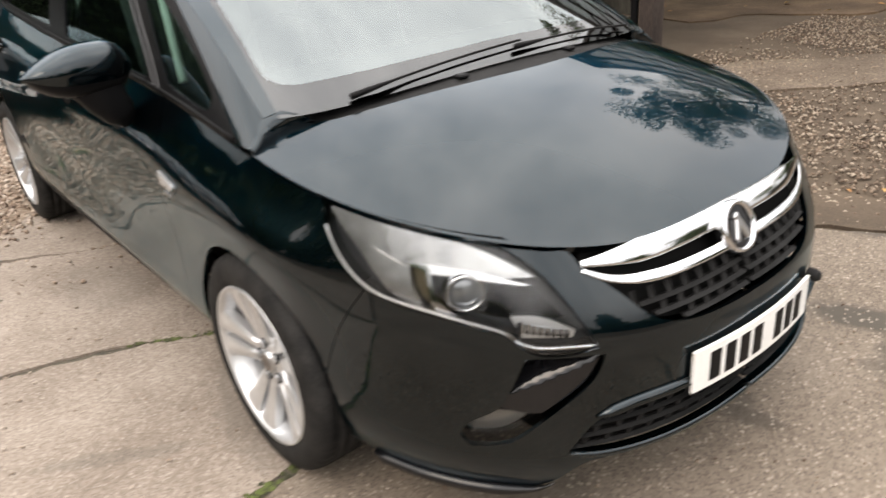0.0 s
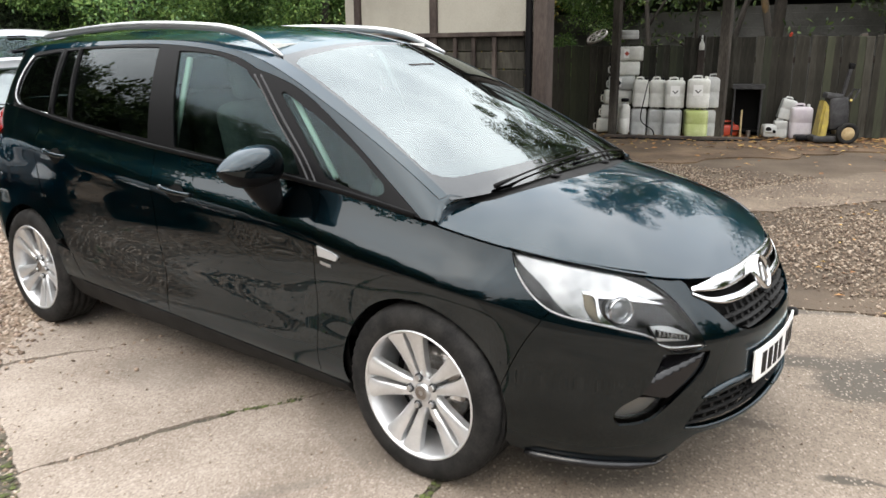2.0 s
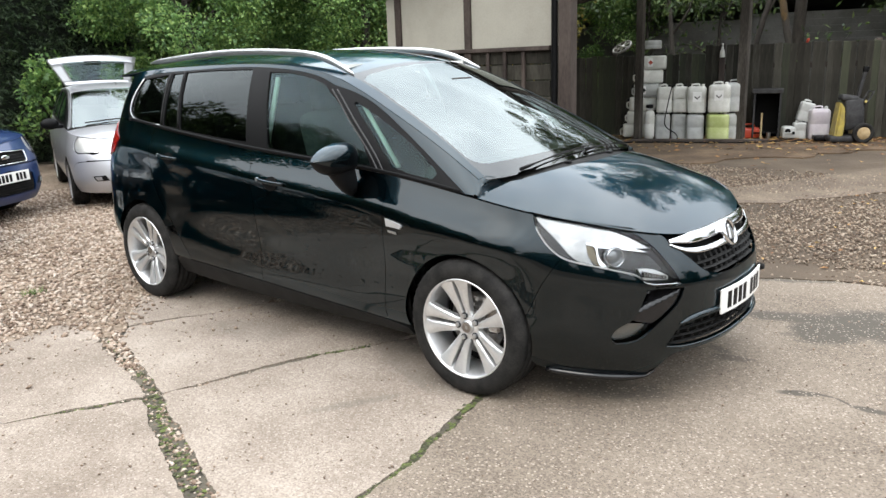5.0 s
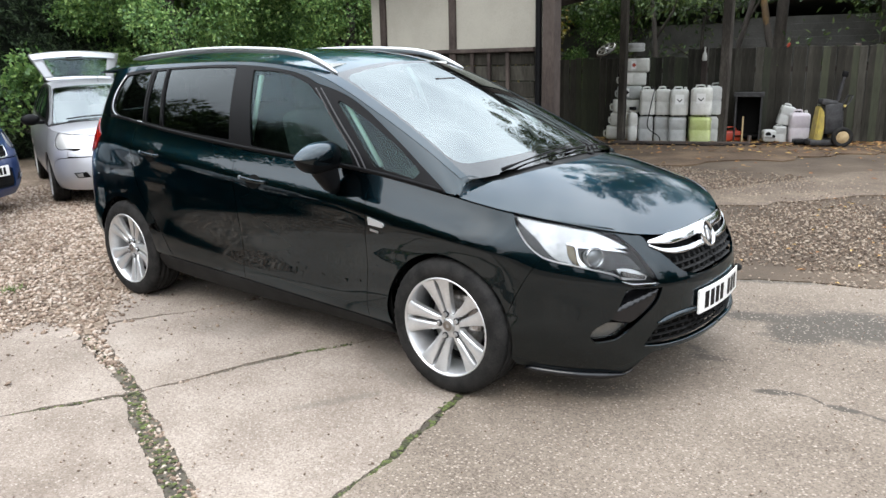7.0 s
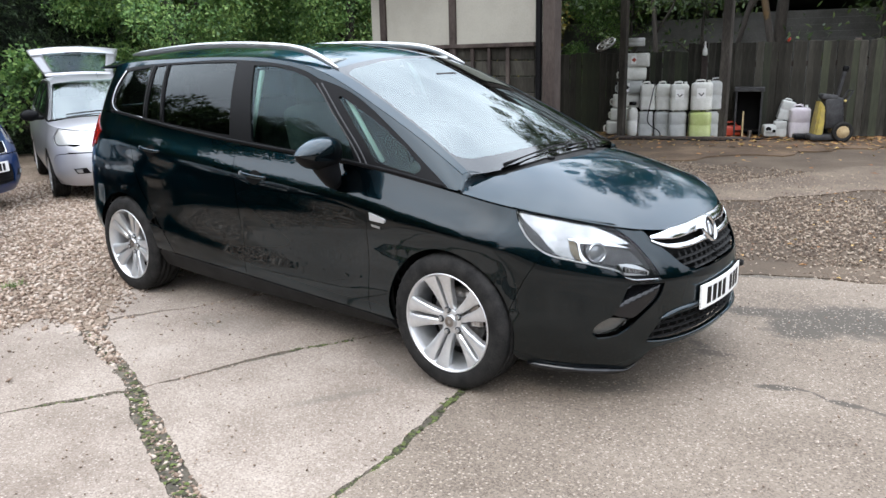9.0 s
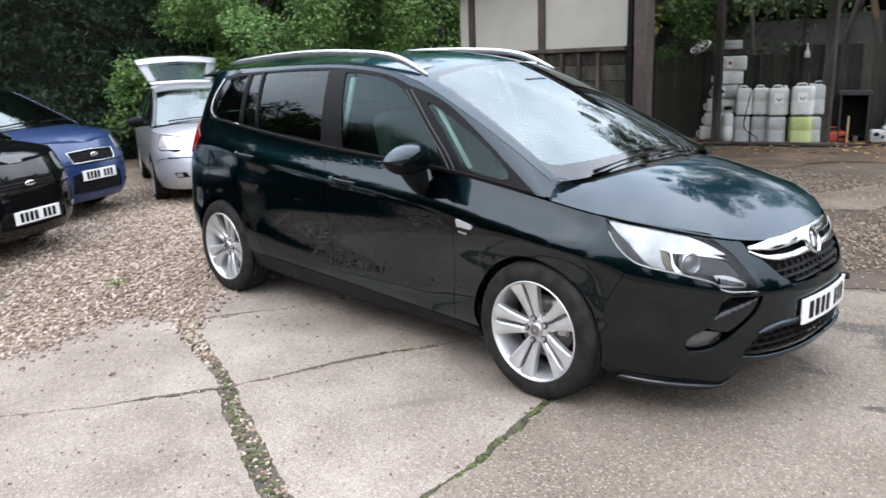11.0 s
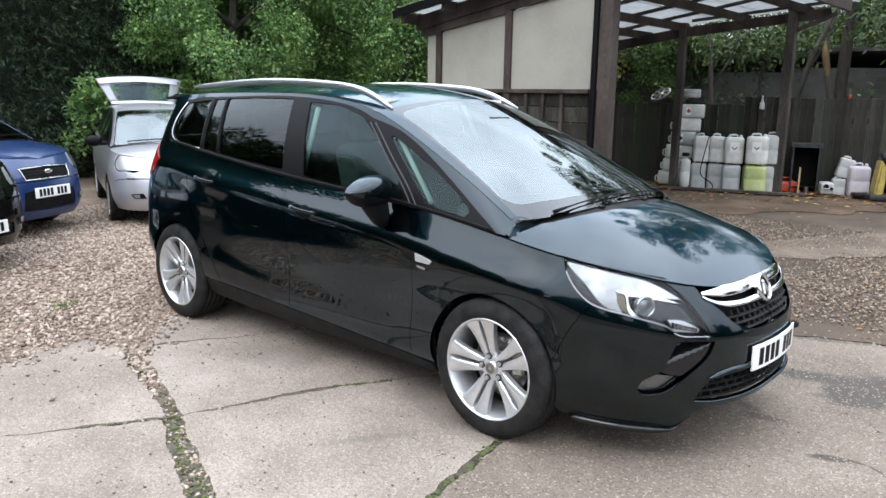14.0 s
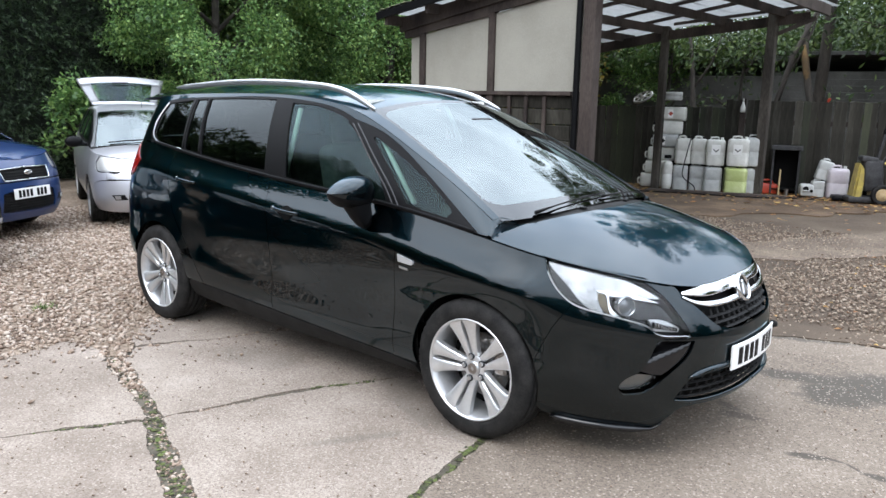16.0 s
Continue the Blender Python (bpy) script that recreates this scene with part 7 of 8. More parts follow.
        panel("rear_pillar", cb, loop([[(-2.72, 1.40), (-2.9, float(HCABIN.z(-2.9)))], rl(-2.9, -3.1, 3), [(-3.1, float(HCABIN.z(-3.1))), (-3.1, 1.075)], [(-3.1, 1.075), (-2.62, 1.07)], [(-2.62, 1.07), (-2.72, 1.40)]]), paint, car, sides=(s,), gap=0.001)
        w1 = loop([[(-1.30, 1.395), (-0.92, 1.325)], [(-0.92, 1.325), (-0.62, 1.18), (-0.42, 1.03)], [(-0.42, 1.03), (-1.27, 1.045)], [(-1.27, 1.045), (-1.30, 1.395)]])
        w2 = loop([[(-2.05, 1.40), (-1.42, 1.40)], [(-1.42, 1.40), (-1.38, 1.05)], [(-1.38, 1.05), (-2.05, 1.07)], [(-2.05, 1.07), (-2.05, 1.40)]])
        w3 = loop([[(-2.62, 1.37), (-2.14, 1.395)], [(-2.14, 1.395), (-2.13, 1.08)], [(-2.13, 1.08), (-2.56, 1.10)], [(-2.56, 1.10), (-2.62, 1.37)]])
        panel("window_frame", cb, loop([ft, ff, tl(-0.12, -2.62, 0.004, 14), [(-2.62, 1.07), (-2.72, 1.40)]]), BLACK, car, [w1, w2, w3], (s,), gap=0.001)
        for w in (w1, w2, w3):
            panel("side_window", cb, w, GLASS, car, sides=(s,), gap=-0.003, fold=0, lift=-0.006)
        bm = bmesh.new()
        bmesh.ops.create_uvsphere(bm, u_segments=16, v_segments=10, radius=1.0, matrix=pose(-0.45, s * 0.94, 1.02) @ Matrix.Diagonal((0.07, 0.115, 0.075, 1)))
        part("mirror", bm, BLACK, car, "black door mirror", True)
        part("mirror_arm", box((0.05, 0.12, 0.05), pose(-0.44, s * 0.83, 0.985), 0.01), BLACK, car)
        for cx, cz, r in (fa, ra):
            V, F = [], []
            for i in range(17):
                a = radians(-12 + 204 * i / 16)
                for y in (0.80, 0.45):
                    V.append((cx + (r + 0.01) * math.cos(a), s * y, cz + (r + 0.01) * math.sin(a)))
                V.append((cx, s * 0.45, cz))
            for i in range(16):
                F += [(3 * i, 3 * i + 1, 3 * i + 4, 3 * i + 3), (3 * i + 1, 3 * i + 2, 3 * i + 5, 3 * i + 4)]
            mesh_object("wheel_house", V, F, DARK, car)
    low = [(0.70, 0.62), (0.95, 0.635), (1.25, 0.64)]
    grille = loop([[(0.93, gbot), (0.885, gtop - 0.01)], [(0.885, gtop - 0.01), (1.25, gtop)], [(1.25, gtop), (1.25, gbot)], [(1.25, gbot), (0.93, gbot)]])
    air = loop([[(0.90, air_top - 0.06), (0.88, 0.30)], [(0.88, 0.30), (1.25, 0.29)], [(1.25, 0.29), (1.25, air_top)], [(1.25, air_top), (0.90, air_top - 0.06)]])
    panel("nose_panel", sh, loop([[(0.60, 0.612), (0.60, 0.70)], [(0.60, 0.70), (0.74, 0.70), (0.76, 0.73), tl(0.70, 0.70)[0]], tl(0.70, 1.25), [tl(1.25, 1.25)[0], (1.25, gtop)], [(1.25, gtop), (0.885, gtop - 0.01)],
                                  [(0.885, gtop - 0.01), (0.93, gbot)], [(0.93, gbot), (1.25, gbot)], [(1.25, gbot), (1.25, 0.612)], [(1.25, 0.612), (0.60, 0.612)]]), paint, car, sides=one, keep=mid_h)
    panel("front_bumper", sh, loop([arch(*fa, 12, -16), [(0.322, 0.2077), (0.6, 0.20), (1.25, 0.20)], [(1.25, 0.20), (1.25, 0.29)], [(1.25, 0.29), (0.88, 0.30)], [(0.88, 0.30), (0.90, air_top - 0.06)], [(0.90, air_top - 0.06), (1.25, air_top)], [(1.25, air_top), (1.25, 0.606)],
                                    [(1.25, 0.606), (0.60, 0.596), (0.42, 0.555), (0.3277, 0.37)]]), upper_bumper or paint, car, sides=one, keep=mid_h)
    for nm, p in (("grille", grille), ("lower_grille", air)):
        panel(nm, lambda u, z: sh(u, z) - np.stack([0.02 + 0 * u, 0 * u, 0 * u], -1), p, PLASTIC, car, sides=one, gap=-0.004, fold=0, keep=mid_h, label="black mesh grille")
        lo, hi = p.min(0), p.max(0)
        for z in np.arange(lo[1] + 0.02, hi[1] - 0.01, 0.028):
            us = [u for u in np.arange(lo[0], 1.25, 0.03) if inside(p, np.array([[u, z]]))[0]]
            q = sh(np.array(us + [1.25]), np.full(len(us) + 1, z))
            full = [(a - 0.008, -b, c) for a, b, c in q] + [(a - 0.008, b, c) for a, b, c in q[::-1]][1:]
            v, f = sweep(full, oval(0.006, 0.004, 6))
            mesh_object("grille_bar", v, f, PLASTIC, car)
    if lip_grille:
        q = smooth_line([(1.25, gtop + 0.004), (0.885, gtop - 0.006)], 0.04).tolist() + smooth_line([(0.885, gtop - 0.006), (0.93, gbot - 0.004)], 0.04).tolist()[1:] + smooth_line([(0.93, gbot - 0.004), (1.25, gbot - 0.004)], 0.04).tolist()[1:]
        P = [sh(np.array([a]), np.array([b]))[0] for a, b in q]
        for s in one:
            v, f = sweep([(a + 0.004, s * b, c) for a, b, c in P], oval(0.007, 0.007, 8))
            mesh_object("grille_surround", v, f, CHROME, car, "chrome grille surround")
    em = bmesh.new()
    bmesh.ops.create_uvsphere(em, u_segments=20, v_segments=8, radius=1.0, matrix=pose(0.775 if lip_grille else 0.785, 0, badge_z) @ Matrix.Diagonal((0.012, 0.06, 0.026, 1)))
    part("badge", em, CHROME, car, "small oval badge", True)
    part("number_plate", box((0.012, 0.52, 0.111), pose(0.812, 0, plate_z, 0, -3, 0), 0.002), PLATE_WHITE, car, "white number plate")
    for y in (-0.19, -0.135, -0.08, -0.025, 0.075, 0.13, 0.185):
        part("plate_bar", box((0.004, 0.036, 0.078), pose(0.8185, y, plate_z, 0, -3, 0)), BLACK, car)
    su = np.linspace(0.04, 1.25, 40)
    ex, ey, _z = HATCH.curve(4, su)
    bon = np.array([(0.17 - 0.14 * (abs(y) / 0.78) ** 2, y) for y in np.linspace(float(ey[0]), -float(ey[0]), 31)][:-1] + [(a, -b) for a, b in zip(ex, ey)][:-1] + [(a, b) for a, b in zip(ex, ey)][::-1][:-1])
    panel("bonnet", h_bonnet, bon, paint, car, top=True, gap=0.003, fold=0.015, cell=0.05)
    cow = np.array([(0.18 - 0.14 * (abs(y) / 0.78) ** 2, y) for y in np.linspace(0.76, -0.76, 21)] + [(-0.02, y) for y in np.linspace(-0.76, 0.76, 9)])
    panel("cowl", lambda x, y: h_bonnet(x, y) - np.stack([0 * x, 0 * x, 0.015 + 0 * x], -1), cow, PLASTIC, car, top=True, gap=0, fold=0, cell=0.06)
    panel("windscreen", h_screen, loop([[(0.0, -0.665), (0.9, -0.65)], [(0.9, -0.65), (0.9, 0.65)], [(0.9, 0.65), (0.0, 0.665)], [(0.0, 0.665), (0.0, -0.665)]], 0.05), SCREEN, car, top=True, flip=True, gap=0, fold=0, cell=0.06)
    rl_ = [(x, float(HCABIN.y(x))) for x in np.linspace(-0.86, -2.98, 24)]
    panel("roof", h_roof, np.array([(-0.85 + 0.09 * (1 - (abs(y) / 0.61) ** 2.4), y) for y in np.linspace(-0.61, 0.61, 21)] + rl_ + [(a, -b) for a, b in rl_[::-1]]), paint, car, top=True, gap=0.001, cell=0.08)
    for y0, y1 in ((-0.55, -0.02), (0.05, 0.5)):
        pts = [h_screen(np.array([0.05 + 0.03 * t]), np.array([(y0 + (y1 - y0) * t) / 1.05]))[0] + np.array([0.02, 0, 0.012]) for t in np.linspace(0, 1, 6)]
        v, f = sweep(pts, oval(0.006, 0.009, 6))
        mesh_object("wiper", v, f, BLACK, car)
    part("inner_floor", box((3.3, 1.36, 0.3), pose(-1.2, 0, 0.36)), DARK, car)
    part("engine_bay", box((0.55, 1.1, 0.42), pose(0.3, 0, 0.56)), DARK, car)
    part("dashboard", box((0.4, 1.3, 0.14), pose(-0.22, 0, 0.92), 0.03, 2), TRIM, car)
    for y in (-0.36, 0.36):
        st = part("seat", box((0.16, 0.46, 0.62), pose(-1.2, y, 0.9, 0, -12, 0), 0.05, 2), SEAT, car, "", True)
        part("headrest", box((0.09, 0.26, 0.17), pose(-1.28, y, 1.27), 0.04, 2), SEAT, st, "", True)
    if not tailgate:
        part("tailgate", box((0.05, 1.1, 0.34), pose(-3.02, 0, 1.24, 0, -14, 0), 0.02), paint, car)
    else:
        hinge = Matrix.Translation((-2.95, 0, 1.47)) @ Matrix.Rotation(radians(42), 4, "Y")
        def gate(d, y, h):
            """A place on the raised door: d down from its hinge, y across as a share of the half width there."""
            w = 0.50 + 0.19 * d / 0.6
            return hinge @ Vector((-d - 0.05 * (d / 0.6) ** 2 * (1 - y * y), y * w, h + 0.03 * (1 - y * y)))

        def gate_band(d0, d1, y0, y1, h, rows=5, cols=16):
            V = [gate(d0 + (d1 - d0) * i / rows, y0 + (y1 - y0) * j / cols, h) for i in range(rows + 1) for j in range(cols + 1)]
            F = [(i * (cols + 1) + j, i * (cols + 1) + j + 1, (i + 1) * (cols + 1) + j + 1, (i + 1) * (cols + 1) + j) for i in range(rows) for j in range(cols)]
            return V, F
        tg = mesh_object("tailgate", *gate_band(0.47, 0.60, -1, 1, 0.02), paint, car, "raised silver tailgate")
        tg.modifiers.new("thick", "SOLIDIFY").thickness = 0.05
        mesh_object("tailgate_head", *gate_band(0.0, 0.05, -1, 1, 0.012), paint, tg).modifiers.new("thick", "SOLIDIFY").thickness = 0.03
        for y0, y1 in ((-1, -0.74), (0.74, 1)):
            mesh_object("tailgate_pillar", *gate_band(0.05, 0.47, y0, y1, 0.012, 6, 4), GATE_SHADE, tg).modifiers.new("thick", "SOLIDIFY").thickness = 0.04
        mesh_object("tailgate_glass", *gate_band(0.05, 0.47, -0.74, 0.74, 0.016, 6, 12), GLASS, tg)
        mesh_object("tailgate_wiper", *sweep([hinge @ Vector((-0.46, -0.15, 0.07)), hinge @ Vector((-0.465, 0.1, 0.075))], oval(0.012, 0.012, 6)), BLACK, tg)
        for y in (-0.52, 0.52):
            mesh_object("gas_strut", *sweep([(-3.0, y, 1.2), hinge @ Vector((-0.35, y, 0))], oval(0.01, 0.01, 6)), BLACK, car)
    part("aerial", tube((-0.95, 0, 1.47), (-1.15, 0.0, 1.72), 0.003, 0.002, 6), BLACK, car)
    for x, y, rz in ((0, -0.735, 0), (-2.49, -0.735, 0), (0, 0.735, 180), (-2.49, 0.735, 180)):
        w = wheel(car, pose(x, y, 0.296, 0, 15, rz), first_wheel)
        w.scale = (0.893, 0.9, 0.893)
    return car


LAMP_SILVER = varied(material("silvered_lamp", (0.5, 0.5, 0.5), 0.35, 0.7), [(0.60, 0.60, 0.60), (0.74, 0.74, 0.73)], 9, 3, 40, 0.1, 0.004)
# darkened copy of the silver paint, with the tailgate pillars' shade in its colour
GATE_SHADE = material("shaded_grey_paint", (0.22, 0.225, 0.235), 0.35, 0.5)
BLUE = material("blue_metallic_paint", (0.003, 0.028, 0.115), 0.36, 0.3, Coat_Weight=1.0, Coat_Roughness=0.02)
SILVER = material("silver_metallic_paint", (0.50, 0.505, 0.535), 0.36, 0.7, Coat_Weight=0.7, Coat_Roughness=0.03)
INK = material("black_car_paint", (0.003, 0.003, 0.0035), 0.4, 0.0, Specular_IOR_Level=0.0, Coat_Weight=1.0, Coat_Roughness=0.02)
first = next(o for o in carrier.children if o.name.startswith("wheel") and o.type == "EMPTY")
blue = hatchback(pose(-7.3, -0.62, 0, 0, 0, 29), BLUE, "metallic blue hatchback with a chrome-edged grille on gravel", first, plate_z=0.485, badge_z=0.70, air_top=0.555)
black = hatchback(pose(-5.76, -1.80, 0, 0, 0, 31), INK, "glossy black hatchback parked nose out on gravel", first, lip_grille=False, plate_z=0.385, badge_z=0.66)
silver = hatchback(pose(-6.88, 1.35, 0, 0, 0, -20.5) @ Matrix.Scale(0.93, 4), SILVER, "silver hatchback with its tailgate raised, parked by the hedge", first, tailgate=True, lip_grille=False)
fourth = hatchback(pose(-4.35, -3.3, 0, 0, 0, 31), INK, "dark hatchback parked at the end of the row", first)


# ---- clutter below the fence ----
WHITE_PE = varied(material("white_plastic_can", (0.62, 0.62, 0.58), 0.5), [(0.50, 0.50, 0.46), (0.66, 0.66, 0.62)], 5, 5, 60, 0.05, 0.002)
GREY_PE = varied(material("greyish_plastic_can", (0.42, 0.43, 0.42), 0.5), [(0.34, 0.35, 0.34), (0.47, 0.48, 0.47)], 5, 5, 60, 0.05, 0.002)
GREEN_PE = varied(material("green_fluid_can", (0.42, 0.48, 0.2), 0.5), [(0.36, 0.42, 0.15), (0.50, 0.55, 0.28)], 3, 5, 60, 0.05, 0.002)
LILAC_PE = varied(material("lilac_stained_can", (0.48, 0.45, 0.47), 0.5), [(0.42, 0.38, 0.42), (0.56, 0.54, 0.54)], 3, 5, 60, 0.05, 0.002)
LABEL = material("white_label", (0.75, 0.75, 0.73), 0.5)
RED = varied(material("red_plastic", (0.5, 0.05, 0.02), 0.4), [(0.30, 0.03, 0.015), (0.42, 0.055, 0.02)], 8, 3, 60, 0.0)
YELLOW = varied(material("dirty_yellow_paint", (0.55, 0.38, 0.03), 0.5), [(0.22, 0.17, 0.05), (0.40, 0.31, 0.06)], 7, 6, 60, 0.1, 0.002)
GREYMETAL = varied(material("grey_painted_metal", (0.04, 0.04, 0.042), 0.55, Specular_IOR_Level=0.25), [(0.018, 0.018, 0.019), (0.05, 0.05, 0.052)], 7, 5, 60, 0.1, 0.002)
TAN = varied(material("bare_stick", (0.35, 0.25, 0.13), 0.8), [(0.28, 0.2, 0.1), (0.42, 0.32, 0.18)], 12, 4, 60, 0.2, 0.002)


def jerrycan(m, mat, label, size=(0.29, 0.25, 0.47), hazard=False, cap=BLACK):
    """A moulded can: rounded body with waist, shoulder, moulded handle and cap."""
    can = thing("plastic_can", m, label, "can", "plastic cans by the fence")
    w, d, h = size
    V, F = [], []
    n = 24
    prof = [(0.0, 0.86), (0.02, 0.97), (0.05, 1.0), (0.46, 1.0), (0.48, 0.975), (0.52, 0.975), (0.54, 1.0), (0.86, 1.0), (0.92, 0.96), (0.96, 0.82), (0.97, 0.5), (0.97, 0.0)]
    for z, s in prof:
        for q in oval(w / 2 * s, d / 2 * s, n, 5.0):
            V.append((q[0], q[1], z * h))
    for i in range(len(prof) - 1):
        for j in range(n):
            F.append((i * n + j, i * n + (j + 1) % n, (i + 1) * n + (j + 1) % n, (i + 1) * n + j))
    F.append(tuple(range(n))[::-1])
    mesh_object("body", V, F, mat, can)
    v, f = sweep([(-w * 0.3, 0, h * 0.94), (-w * 0.27, 0, h * 1.04), (0, 0, h * 1.055), (w * 0.10, 0, h * 1.04), (w * 0.13, 0, h * 0.95)], oval(0.016, 0.012, 8), (0, 1, 0))
    mesh_object("handle", v, f, mat, can)
    part("cap", tube((w * 0.3, 0, h * 0.95), (w * 0.3, 0, h * 1.05), 0.027, 0.026, 14), cap, can)
    if hazard:
        lb = part("label", box((0.15, 0.004, 0.17), pose(0, -d / 2 - 0.001, h * 0.6)), LABEL, can, "white hazard label")
        part("diamond", box((0.07, 0.003, 0.07), pose(0, -d / 2 - 0.003, h * 0.60, 0, 45, 0)), BLACK, lb)
        part("diamond_top", box((0.055, 0.003, 0.055), pose(0, -d / 2 - 0.0045, h * 0.625, 0, 45, 0)), LABEL, lb)
    return can


YAW = 24
P = lambda x, y, z=0.0, rx=0, ry=0, dz=0.0: pose(x, y, z, rx, ry, YAW + dz)
jerrycan(P(-3.69, 9.83), GREY_PE, "cloudy white plastic can standing on earth", (0.265, 0.25, 0.47))
jerrycan(P(-3.425, 9.94), GREY_PE, "cloudy white plastic can standing on earth", (0.27, 0.25, 0.47))
jerrycan(P(-3.115, 9.90), GREY_PE, "greyish plastic can with blue-green stains on earth", (0.30, 0.27, 0.47), cap=GREY_PE)
jerrycan(P(-3.675, 9.84, 0.485, 0, 0, 3), WHITE_PE, "cloudy white plastic can stacked on another", (0.27, 0.25, 0.47))
jerrycan(P(-3.42, 9.94, 0.485, 0, 0, -3), WHITE_PE, "cloudy white plastic can stacked on another", (0.265, 0.25, 0.47))
jerrycan(P(-3.11, 9.92, 0.485), WHITE_PE, "white plastic can with a hazard label, stacked", (0.32, 0.26, 0.47), True, WHITE_PE)
jerrycan(P(-2.89, 10.22), GREEN_PE, "can of pale green fluid behind others", (0.28, 0.24, 0.46))
jerrycan(P(-2.71, 9.93, 0, 0, 0, -8), GREEN_PE, "can of bright yellow-green fluid on earth", (0.36, 0.29, 0.48), cap=WHITE_PE)
jerrycan(P(-2.72, 9.95, 0.495, 0, 0, -8), WHITE_PE, "white plastic can with a hazard label, stacked", (0.36, 0.29, 0.49), True, WHITE_PE)
jerrycan(P(-2.58, 10.30), GREY_PE, "greyish plastic can behind others", (0.30, 0.25, 0.47))
jerrycan(P(-2.57, 10.29, 0.485), GREY_PE, "greyish plastic can stacked behind others", (0.31, 0.25, 0.52))
for k in range(6):
    jerrycan(P(-4.30 + 0.05 * k, 9.94 + 0.02 * k, 0.135 + 0.246 * k, 0, -90, 6 * (-1) ** k) @ pose(0, 0, -0.27), WHITE_PE if k != 3 else GREY_PE, "white plastic can lying in a tall stack", (0.25, 0.30, 0.49 - 0.03 * (k % 2)))
for k in (3, 5):
    t = part("stack_label", box((0.19, 0.004, 0.15), P(-4.20 + 0.05 * k, 9.82 + 0.02 * k, 0.14 + 0.246 * k)), LABEL)
    tagged(t, "white hazard label with dark diamond marks on a can", "label")
    part("label_mark", box((0.06, 0.003, 0.06), P(-4.24 + 0.05 * k, 9.80 + 0.02 * k, 0.14 + 0.246 * k, 0, 45)), RED if k == 5 else BLACK, t)
    part("label_mark", box((0.06, 0.003, 0.06), P(-4.16 + 0.05 * k, 9.835 + 0.02 * k, 0.14 + 0.246 * k, 0, 45)), BLACK, t)
drum = thing("grey_drum", P(-4.02, 10.02, 1.61), "small grey drum on top of the can stack", "drum")
v, f = revolve([(0.0, 0.0), (0.15, 0.0), (0.165, 0.015), (0.165, 0.06), (0.158, 0.07), (0.165, 0.08), (0.165, 0.135), (0.15, 0.15), (0.0, 0.15)], 28)
mesh_object("body", v, f, GREY_PE, drum).matrix_basis = pose(0, 0, 0, 90, 0, 0)
gas = thing("gas_bottle", P(-3.86, 9.63) @ Matrix.Diagonal((0.82, 0.82, 0.96, 1)), "white steel gas bottle with a shroud, on earth", "gas bottle")
v, f = revolve([(0.0, 0.0), (0.09, 0.0), (0.095, 0.05), (0.115, 0.07), (0.118, 0.30), (0.114, 0.305), (0.114, 0.315), (0.118, 0.32), (0.118, 0.46), (0.105, 0.52), (0.06, 0.555), (0.03, 0.56)], 28)
mesh_object("body", v, f, WHITE_PE, gas).matrix_basis = pose(0, 0, 0, 90, 0, 0)
v, f = revolve([(0.062, 0.60), (0.075, 0.60), (0.08, 0.63), (0.075, 0.66), (0.062, 0.66)], 24, True)
mesh_object("collar", v, f, BLACK, gas).matrix_basis = pose(0, 0, 0, 90, 0, 0)
for a in (0, 120, 240):
    part("collar_stay", tube((0.068 * math.cos(radians(a)), 0.068 * math.sin(radians(a)), 0.54), (0.068 * math.cos(radians(a)), 0.068 * math.sin(radians(a)), 0.61), 0.008, n=8), WHITE_PE, gas)
part("valve", tube((0, 0, 0.55), (0, 0, 0.63), 0.02, 0.015, 10), SATIN, gas)
hose = thing("black_hose", pose(0, 0, 0), "black rubber hose hanging over the cans and along the earth", "hose")
q = [(-3.47, 9.70, 1.0), (-3.50, 9.66, 0.8), (-3.55, 9.64, 0.5), (-3.56, 9.62, 0.3), (-3.46, 9.6, 0.2), (-3.35, 9.64, 0.12), (-3.33, 9.6, 0.03), (-3.5, 9.5, 0.015)]
d = np.array(q)
tt = np.linspace(0, len(q) - 1, 40)
v, f = sweep(np.stack([spline(range(len(q)), d[:, i])(tt) for i in range(3)], -1).tolist(), oval(0.009, 0.009, 8), (0.2, 1, 0.3))
mesh_object("hanging_length", v, f, BLACK, hose)
q = [(-4.3, 8.9, 0.014), (-3.6, 9.2, 0.014), (-2.9, 9.45, 0.014), (-2.2, 9.7, 0.014), (-1.7, 10.15, 0.014), (-1.3, 10.25, 0.014)]
d = np.array(q)
tt = np.linspace(0, len(q) - 1, 50)
v, f = sweep(np.stack([spline(range(len(q)), d[:, i])(tt) for i in range(3)], -1).tolist(), oval(0.013, 0.013, 8))
mesh_object("lying_length", v, f, BLACK, hose)
kerb = part("kerb_plank", box((2.3, 0.12, 0.06), pose(-2.95, 9.62, 0.02, 0, 0, 20), 0.008), TIMBER)
tagged(kerb, "dark wooden plank lying on the earth", "plank")
fuel = thing("red_fuel_can", P(-2.36, 10.50, 0, 0, 0, 15), "bright red plastic fuel can on its side", "fuel can")
part("body", box((0.34, 0.18, 0.19), pose(0, 0, 0.095), 0.035, 3), RED, fuel, "", True)
v, f = sweep([(-0.10, 0, 0.18), (-0.07, 0, 0.25), (0.07, 0, 0.25), (0.11, 0, 0.18)], oval(0.016, 0.014, 8), (0, 1, 0))
mesh_object("handle", v, f, RED, fuel)
part("spout", tube((0.16, 0, 0.14), (0.25, 0, 0.22), 0.02, 0.014, 10), BLACK, fuel)
